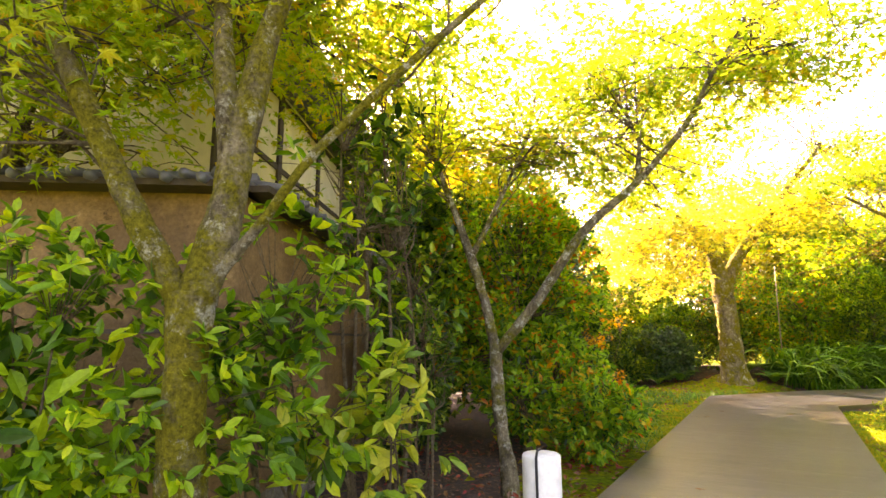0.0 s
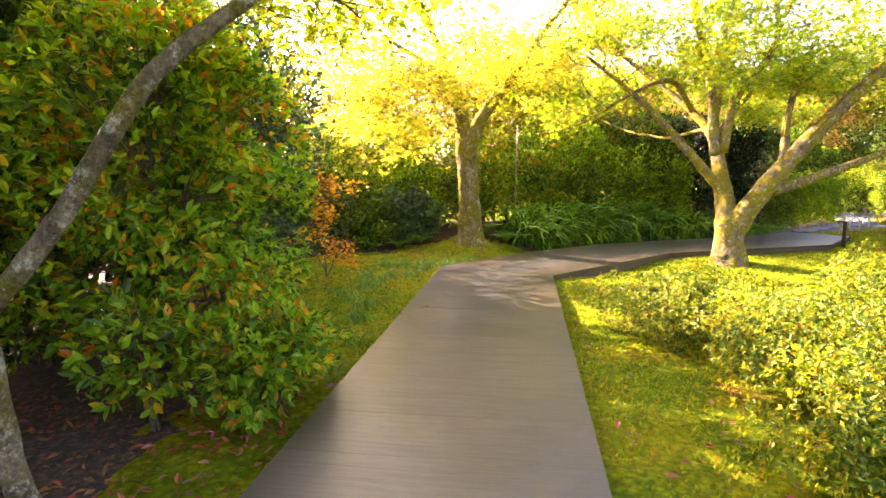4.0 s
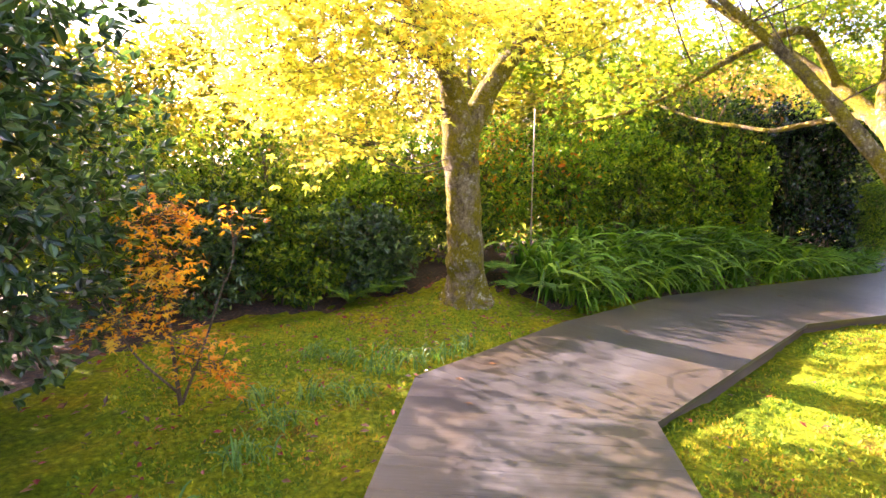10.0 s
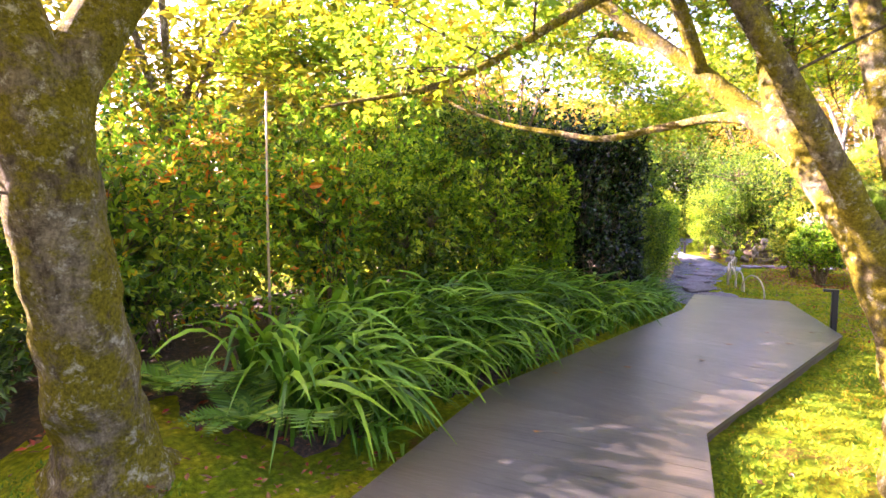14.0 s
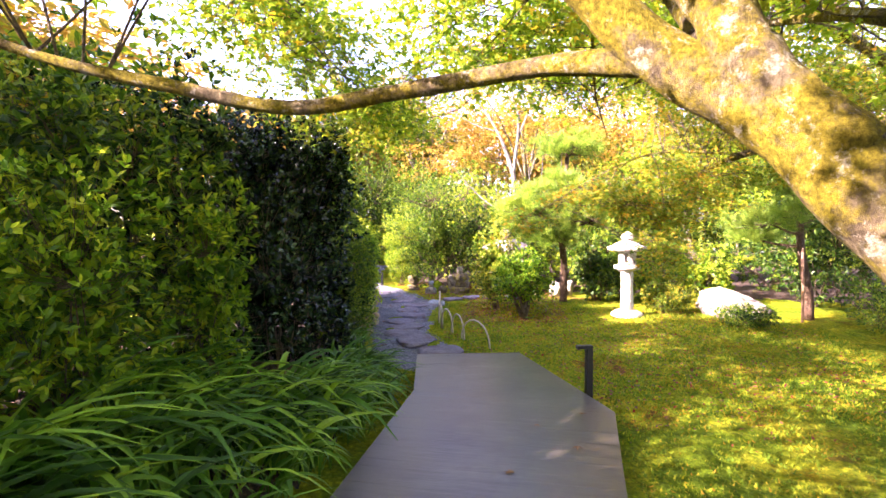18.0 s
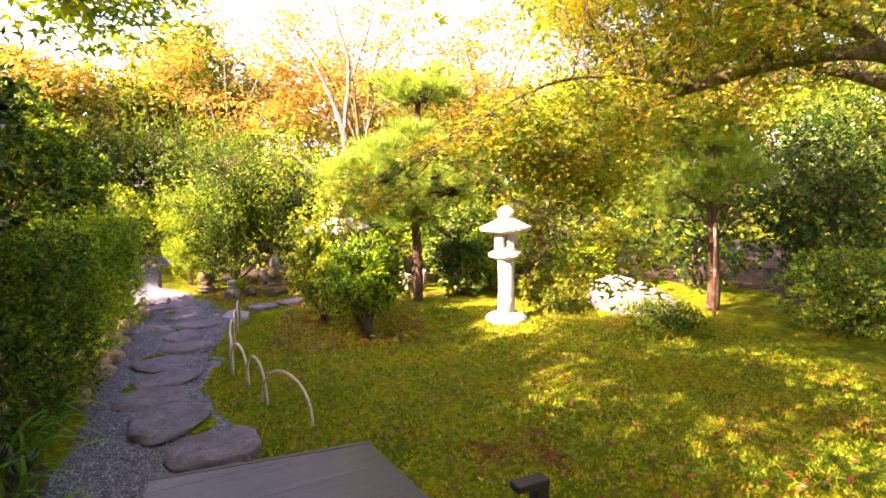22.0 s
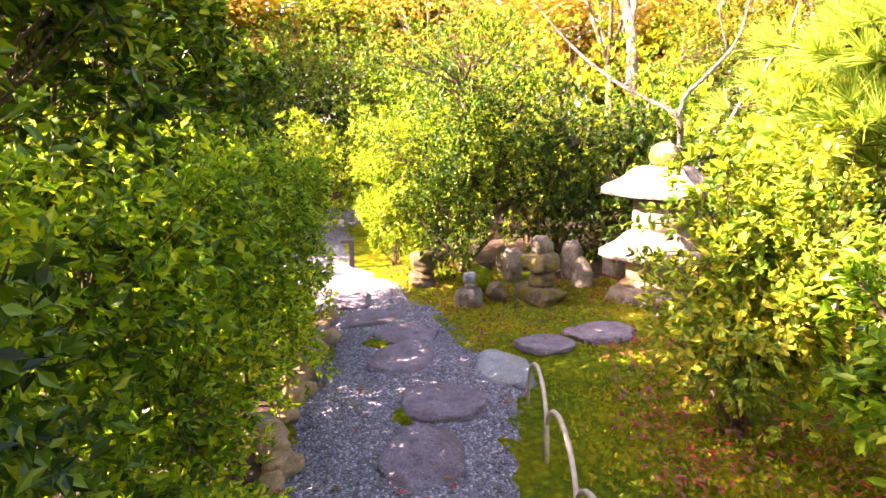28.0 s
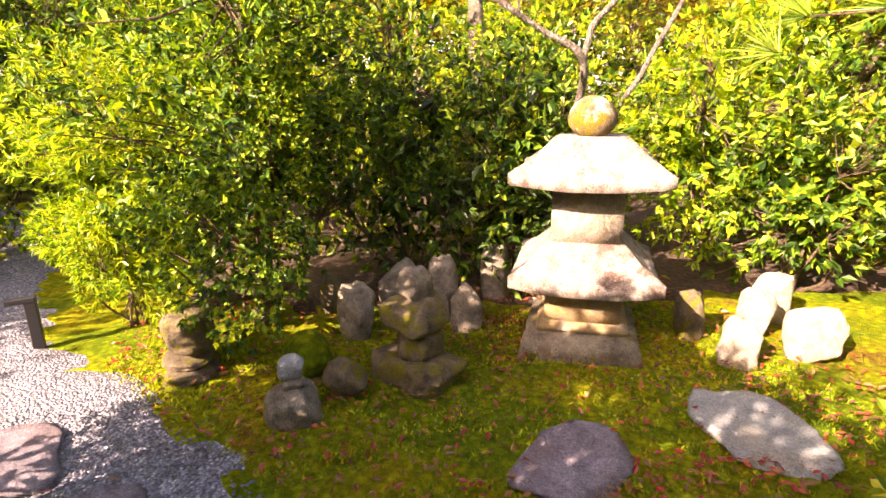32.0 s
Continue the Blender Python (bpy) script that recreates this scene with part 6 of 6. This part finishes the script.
needle_pads("trained_pine", "cloud-pruned pine with light green needle pads", (19.9, 8.1),
            [(0, 0, -0.05, 0.09), (0.05, -0.02, 0.8, 0.075), (-0.05, 0.05, 1.6, 0.065), (0.08, -0.05, 2.4, 0.055), (0.12, -0.08, 3.2, 0.045)],
            [(0.12, -0.08, 3.3, 0.8, 0.34), (-0.75, 0.55, 2.25, 0.6, 0.36), (-1.0, 0.95, 2.05, 0.5, 0.22), (-0.75, 0.9, 1.7, 0.45, 0.2), (-0.45, 0.1, 2.55, 0.55, 0.36), (-0.8, -0.1, 2.0, 0.5, 0.25), (-0.3, 0.75, 1.9, 0.55, 0.25), (-0.9, 0.5, 1.65, 0.45, 0.22), (0.3, -0.6, 2.2, 0.55, 0.25), (-0.2, -0.5, 1.75, 0.5, 0.3), (-0.9, 0.2, 1.4, 0.5, 0.3), (-0.5, 0.5, 1.45, 0.5, 0.3), (-1.1, 0.6, 1.9, 0.4, 0.3), (0.3, 0.1, 3.45, 0.55, 0.3), (-0.1, -0.3, 3.4, 0.5, 0.28)], 180, 0.19, 130)
needle_pads("trained_pine", "dark propped pine leaning over the moss", (18.3, 3.85),
            [(0, 0, -0.05, 0.10), (-0.15, 0.1, 0.5, 0.085), (-0.35, 0.3, 1.1, 0.07), (-0.45, 0.4, 1.6, 0.06), (-0.3, 0.3, 2.3, 0.04)],
            [(-0.5, 0.9, 1.75, 0.65, 0.25), (-0.6, 0.3, 1.95, 0.6, 0.25), (0.1, 0.0, 2.3, 0.6, 0.25), (-0.2, 0.7, 2.45, 0.6, 0.25), (0.3, 0.9, 1.5, 0.45, 0.2)], 181, 0.19, 100)
prop = thing("prop_pole", (17.8, 4.2, 0.0), "reddish wooden pole propping a pine limb", "prop pole")
s = Soup()
tube(s, [(0, 0, -0.05), (0.02, 0.0, 0.8), (0.04, 0.02, 1.6)], [0.024, 0.022, 0.02], 8)
part("pole_shaft", s.geo(), prop_wood, prop)
tree("bare_tree", "leaning pale tree with bare branching limbs", (22.95, 8.65),
     [[(22.95, 8.65, -0.05, 0.05), (22.85, 8.72, 0.8, 0.042), (22.5, 8.95, 1.45, 0.034), (22.2, 9.1, 1.87, 0.028), (22.2, 9.45, 2.07, 0.022), (22.2, 9.85, 2.30, 0.019), (22.3, 10.3, 2.7, 0.014), (22.4, 10.9, 3.4, 0.006)],
      [(22.2, 9.1, 1.86, 0.024), (22.2, 9.06, 2.0, 0.024), (22.19, 9.02, 2.12, 0.023), (22.2, 8.81, 2.33, 0.02), (22.25, 8.5, 2.8, 0.015), (22.3, 8.4, 4.0, 0.006)],
      [(22.7, 8.8, 1.1, 0.024), (22.3, 8.58, 1.7, 0.022), (22.2, 8.5, 1.95, 0.021), (22.2, 8.26, 2.35, 0.018), (22.2, 8.0, 3.0, 0.012), (22.2, 7.9, 4.2, 0.004)],
      [(22.2, 9.6, 2.15, 0.010), (22.15, 9.65, 2.6, 0.007), (22.1, 9.6, 3.3, 0.003)],
      [(22.22, 8.65, 2.55, 0.011), (22.2, 8.8, 3.1, 0.008), (22.2, 8.9, 4.2, 0.003)]],
     [(22.2, 8.6, 3.8, 0.5, 0.8, 0.5, 1)], leaf_maple_yellow, 190, bark_pale, clusters=8, tips=5, per=1, category="tree")


tree("bare_tree", "tall pale bare tree behind the pine", (24.3, 9.2),
     [[(24.2, 9.1, -0.05, 0.11), (24.25, 9.15, 1.4, 0.095), (24.3, 9.17, 2.55, 0.085), (24.4, 9.25, 3.36, 0.075), (24.6, 9.7, 4.6, 0.045), (24.9, 10.4, 5.6, 0.03), (25.1, 11.6, 6.4, 0.01)],
      [(24.38, 9.22, 3.2, 0.06), (24.55, 9.05, 4.8, 0.045), (24.7, 9.2, 5.6, 0.03), (24.8, 9.5, 7.0, 0.01)],
      [(24.5, 9.1, 4.3, 0.035), (24.65, 8.6, 5.6, 0.025), (24.7, 8.2, 6.8, 0.008)],
      [(24.6, 9.7, 4.6, 0.025), (24.7, 10.5, 4.9, 0.018), (24.9, 11.4, 5.5, 0.006)]],
     [(24.7, 9.6, 6.0, 0.6, 1.2, 0.7, 1)], leaf_maple_yellow, 191, bark_pale, clusters=12, tips=6, per=1, category="tree")


def far_tree(at, height, spread, mat, seed, label, bark=None, leaf=0.16, n=58):
    rng = rng_of(seed)
    x, y = at
    h0 = height * 0.38
    limbs = [[(x, y, -0.1, 0.15), (x + 0.1, y, h0 * 0.5, 0.11), (x + rng.normal() * 0.15, y + rng.normal() * 0.15, h0, 0.09)]]
    top = np.array(limbs[0][-1][:3])
    for k in range(6):
        a = 2 * np.pi * k / 6 + rng.random()
        e = top + np.array([math.cos(a) * spread * 0.75, math.sin(a) * spread * 0.75, height * rng.uniform(0.25, 0.55)])
        m = top * 0.5 + e * 0.5 + [0, 0, height * 0.07]
        limbs.append([(*top, 0.055), (*m, 0.035), (*e, 0.012)])
    blobs = [(x, y, height * 0.72, spread, spread, height * 0.24, 3)]
    for k in range(4):
        a = 2 * np.pi * k / 4 + rng.random()
        blobs.append((x + math.cos(a) * spread * 0.7, y + math.sin(a) * spread * 0.7, height * rng.uniform(0.45, 0.75), spread * 0.55, spread * 0.55, height * 0.1, 0.8))
    tree("background_tree", label, at, limbs, blobs, mat, seed, bark or bark_plain, leaf, LEAF, n, 13, 9 if leaf < 0.3 else 6, 0.3, "tree", "trees round the garden", 0.8, 7, sprigs=6)


for i, (x, y, h, r, m, lab) in enumerate([
        (1.0, 16.0, 4.6, 2.2, leaf_far_gold, "yellow maple beyond the hedge"), (-1.2, 15.2, 5.8, 2.3, leaf_maple_orange, "amber maple beyond the camellia"), (4.2, 16.4, 5.7, 2.1, leaf_far_gold, "yellow maple beyond the hedge"),
        # The maple at 10.2, 15.6 is added only to shade the moss.
        (8.0, 15.0, 6.0, 1.8, leaf_far_gold, "yellow maple beyond the hedge"), (10.2, 15.6, 6.2, 1.4, leaf_maple_green, "green and gold maple beyond the hedge"), (-2.6, 12.0, 5.5, 2.2, leaf_far, "green tree behind the wall"), (-0.9, 13.4, 5.6, 1.6, leaf_maple_green, "green and gold maple over the camellia"),
        (11.6, 15.0, 5.8, 2.1, leaf_maple_green, "green and gold maple beyond the hedge"), (13.7, 15.8, 5.1, 1.9, leaf_maple_orange, "orange maple beyond the hedge"),
        (20.2, 22.0, 5.4, 2.6, leaf_maple_orange, "orange maple beyond the path"), (26.4, 18.6, 6.4, 2.2, leaf_maple_orange, "amber maple beyond the path"), (24.8, 22.0, 6.4, 2.6, leaf_maple_orange, "orange maple beyond the path"),
        (30.0, 20.0, 7.0, 2.8, leaf_maple_orange, "orange maple beyond the path"), (31.0, 13.0, 8.8, 3.2, leaf_maple_orange, "orange maple beyond the shrubs"),
        (29.0, 8.6, 8.6, 3.0, leaf_maple_orange, "amber maple beyond the shrubs"), (27.5, 4.6, 8.2, 2.8, leaf_maple_orange, "amber maple beyond the shrubs"),
        (23.6, 4.2, 4.6, 1.9, leaf_maple_green, "golden maple behind the lantern"), (22.8, 0.2, 6.6, 2.6, leaf_maple_green, "green maple at the garden's edge"),
        (18.5, -2.5, 6.6, 2.4, leaf_far, "green tree at the garden's edge"), (14.0, -3.0, 5.5, 2.4, leaf_maple_green, "green tree at the garden's edge"),
        (9.5, -1.5, 5.0, 2.3, leaf_far_gold, "yellow maple across the moss"), (-3.4, 9.0, 5.5, 1.8, leaf_far, "green tree behind the wall"), (-2.5, 3.3, 4.2, 1.3, leaf_maple_lime, "green tree behind the wall"), (-4.6, 4.8, 4.6, 1.5, leaf_far, "green tree behind the wall")]):
    near = x < -2 and y < 6
    far_tree((x, y), h, r, m, 220 + i, lab, None, 0.075 if near else 0.16, 110 if near else 60)
rng = rng_of(404)
for i in range(30):
    a = radians(-52 + 7.2 * i)
    x, y = 12 + 27 * math.cos(a) + rng.normal(), 7 + 21 * math.sin(a) + rng.normal()
    far_tree((x, y), rng.uniform(4.2, 5.6) + (3.6 if x > 16 else 0), 3.1, [leaf_far, leaf_maple_orange, leaf_far_gold, leaf_maple_orange][i % 4], 260 + i, "tree in the wood beyond the garden", None, 0.34, 62 if x > 16 else 34)
    shrub("wood_shrub", "leafy undergrowth of the wood beyond the garden", (x + 1.2, y - 0.8), (2.4, 2.4, 5.0 if x > 20 or y < 2 else 2.6), leaf_far, LEAF, 0.26, 420, 6, 300 + i, 2, 0.03, 0.0, 0.6, 0.15, "shrub", "undergrowth beyond the garden")
for i in range(9):
    x = -0.5 + 1.75 * i
    shrub("garden_shrub", "leafy shrub filling the gap behind the hedge", (x, 14.9), (1.3, 0.7, (1.6 if x < 9 else 2.8) + 0.2 * (i % 3)), leaf_far, LEAF, 0.12, 600, 6, 340 + i, 6, 0.02, 0.0, 0.6, 0.15, "shrub", "shrubs behind the hedge")


# ---- moss tufts, grass, gravel chips, fallen leaves ----
def in_poly(pts, outline):
    o = np.array(outline)
    ins = np.zeros(len(pts), bool)
    for (ax, ay), (bx, by) in zip(o, np.roll(o, -1, 0)):
        ins ^= ((ay > pts[:, 1]) != (by > pts[:, 1])) & (pts[:, 0] < (bx - ax) * (pts[:, 1] - ay) / (by - ay + 1e-12) + ax)
    return ins


DECK_LINE = LEFT + RIGHT[::-1]
rng = rng_of(500)


def scatter(n, x0, x1, y0, y1, keep_out=(DECK_LINE, PATH)):
    p = np.column_stack([rng.uniform(x0, x1, n), rng.uniform(y0, y1, n)])
    for o in keep_out:
        p = p[~in_poly(p, o)]
    return np.column_stack([p, rise(p[:, 0], p[:, 1])])


tufts = Soup()
BLADE = (np.array([(-0.28, 0, 0), (0.28, 0, 0), (0, 1, 0)]), None, np.array([(0, 1, 2)]))
for n, box_, h in ((46000, (2.2, 6.2, 5.2, 11.6), 0.026), (34000, (5.6, 13.0, 4.4, 8.7), 0.028), (90000, (13.0, 19.6, 4.2, 10.6), 0.028), (26000, (19.4, 22.2, 8.4, 12.4), 0.022), (16000, (2.8, 5.0, 1.5, 6.4), 0.026)):
    p = scatter(n, *box_)
    w = np.column_stack([rng.normal(size=(len(p), 2)) * 0.7, np.ones(len(p))])
    put_leaves(tufts, BLADE, p - [0, 0, 0.004], w, rng.normal(size=p.shape), h * (0.6 + 0.9 * rng.random(len(p))))
moss_leaf = leaf_material("moss_tuft", [(0.0, (0.065, 0.15, 0.005)), (0.45, (0.18, 0.285, 0.007)), (0.8, (0.39, 0.39, 0.010)), (1.0, (0.44, 0.25, 0.015))], thin=0.3, rough=0.8, patch=1.6)
tagged(new("moss_tufts", mesh_of("moss_tufts", *tufts.geo(), moss_leaf)), "fine golden-green moss tufts over the ground", "moss", kind="stuff")

chips = Soup()
o = np.array([(1, 0, 0), (-1, 0, 0), (0, 1, 0), (0, -1, 0), (0, 0, 0.7), (0, 0, -0.7)]) * 1.0
fc = np.array([(0, 2, 4), (2, 1, 4), (1, 3, 4), (3, 0, 4), (2, 0, 5), (1, 2, 5), (3, 1, 5), (0, 3, 5)])
p = np.column_stack([rng.uniform(14.6, 21.6, 16000), rng.uniform(9.8, 13.0, 16000)])
p = p[in_poly(p, PATH)]
p = np.column_stack([p, rise(p[:, 0], p[:, 1]) + 0.026])
sz = rng.uniform(0.006, 0.014, len(p))
v = p[:, None, :] + (o[None] * (1 + 0.3 * rng.normal(size=(len(p), 6, 1)))) * sz[:, None, None]
chips.add(v.reshape(-1, 3), None, (fc[None] + (np.arange(len(p)) * 6)[:, None, None]).reshape(-1, 3))
tagged(new("gravel_chips", mesh_of("gravel_chips", *chips.geo(), pebble_mat)), "loose blue-grey gravel chips on the path", "gravel", kind="stuff")

litter = Soup()
for n, box_ in ((520, (4.4, 7.4, 10.0, 12.2)), (1300, (-0.6, 2.0, 2.9, 6.0)), (420, (1.6, 4.8, 8.0, 12.0)), (2200, (13.0, 19.0, 4.6, 10.3)), (260, (12.2, 16.2, 6.4, 8.6)), (3000, (20.0, 22.9, 8.0, 12.4)), (1900, (17.5, 20.2, 8.2, 10.2)), (160, (19.0, 21.0, 5.0, 8.6)), (70, (5.6, 9.5, 5.5, 8.4)), (120, (3.0, 4.6, 2.6, 6.6))):
    p = scatter(n, *box_)
    way = np.column_stack([rng.normal(size=(len(p), 2)), 0.25 * rng.normal(size=len(p))])
    put_leaves(litter, MAPLE_FAR if n % 4 else LEAF, p + [0, 0, 0.042], way, np.array([0, 0, 1.0]) + 0.35 * rng.normal(size=p.shape), rng.uniform(0.03, 0.062, len(p)) * (1.25 if box_[0] < 5 else 1.0))
p = np.column_stack([rng.uniform(15, 21, 260), rng.uniform(10, 12.8, 260)])
p = p[in_poly(p, PATH)]
p = np.column_stack([p, rise(p[:, 0], p[:, 1]) + 0.045])
put_leaves(litter, LEAF, p, np.column_stack([rng.normal(size=(len(p), 2)), np.zeros(len(p))]), np.array([0, 0, 1.0]) + 0.3 * rng.normal(size=p.shape), rng.uniform(0.03, 0.07, len(p)))
tagged(new("leaf_litter", mesh_of("leaf_litter", *litter.geo(), leaf_fallen)), "scattered red and brown fallen maple leaves", "fallen leaves", kind="stuff")
for x, y in [(3.62, 7.25), (3.25, 6.75), (4.35, 6.9), (2.9, 6.55), (4.75, 9.0), (5.15, 9.15), (4.6, 8.55), (6.9, 9.4), (8.1, 9.7), (9.6, 9.9), (9.9, 9.75), (11.4, 9.2), (11.9, 8.7), (12.3, 9.0), (12.6, 8.6), (10.6, 9.3), (9.3, 10.2), (1.6, 3.6), (2.1, 3.3)]:
    s = Soup()
    put_leaves(s, MAPLE, np.array([[0, 0, 0.006]]), np.array([[rng.normal(), rng.normal(), 0.02]]), np.array([[0.15, 0.1, 1.0]]), [rng.uniform(0.06, 0.085)])
    ob = new("fallen_leaf", mesh_of("fallen_leaf", *s.geo(), leaf_fallen))
    ob.location = (x, y, DECK + 0.004)
    tagged(ob, "single red fallen maple leaf on the planks", "fallen leaf", "fallen leaves on the boardwalk")
grass = [None] * 3
for k in range(3):
    s = Soup()
    for _ in range(40):
        v, q = strap_blade(rng, 0.34, 0.014, (0.0, -0.1))
        s.add(v * [1, 1, 0.9], q)
    grass[k] = mesh_of("grass_blades", *s.geo(), leaf_fern)
for i, (x, y) in enumerate([(4.0, 9.3), (3.7, 9.5), (4.3, 9.7), (4.7, 9.75), (3.4, 9.1), (5.0, 9.8), (4.1, 10.1), (3.1, 8.7), (5.3, 9.95), (2.75, 7.55), (3.9, 10.4), (4.5, 10.0), (3.3, 9.6), (2.5, 6.9), (2.2, 6.2), (2.65, 8.2), (1.8, 5.5)]):
    ob = new("grass_tuft", grass[i % 3])
    ob.matrix_world = pose(x, y, float(rise(x, y)) + 0.01, 0, 0, 77 * i)
    tagged(ob, "small tuft of fresh green grass in the moss", "grass tuft", "grass tufts in the moss")
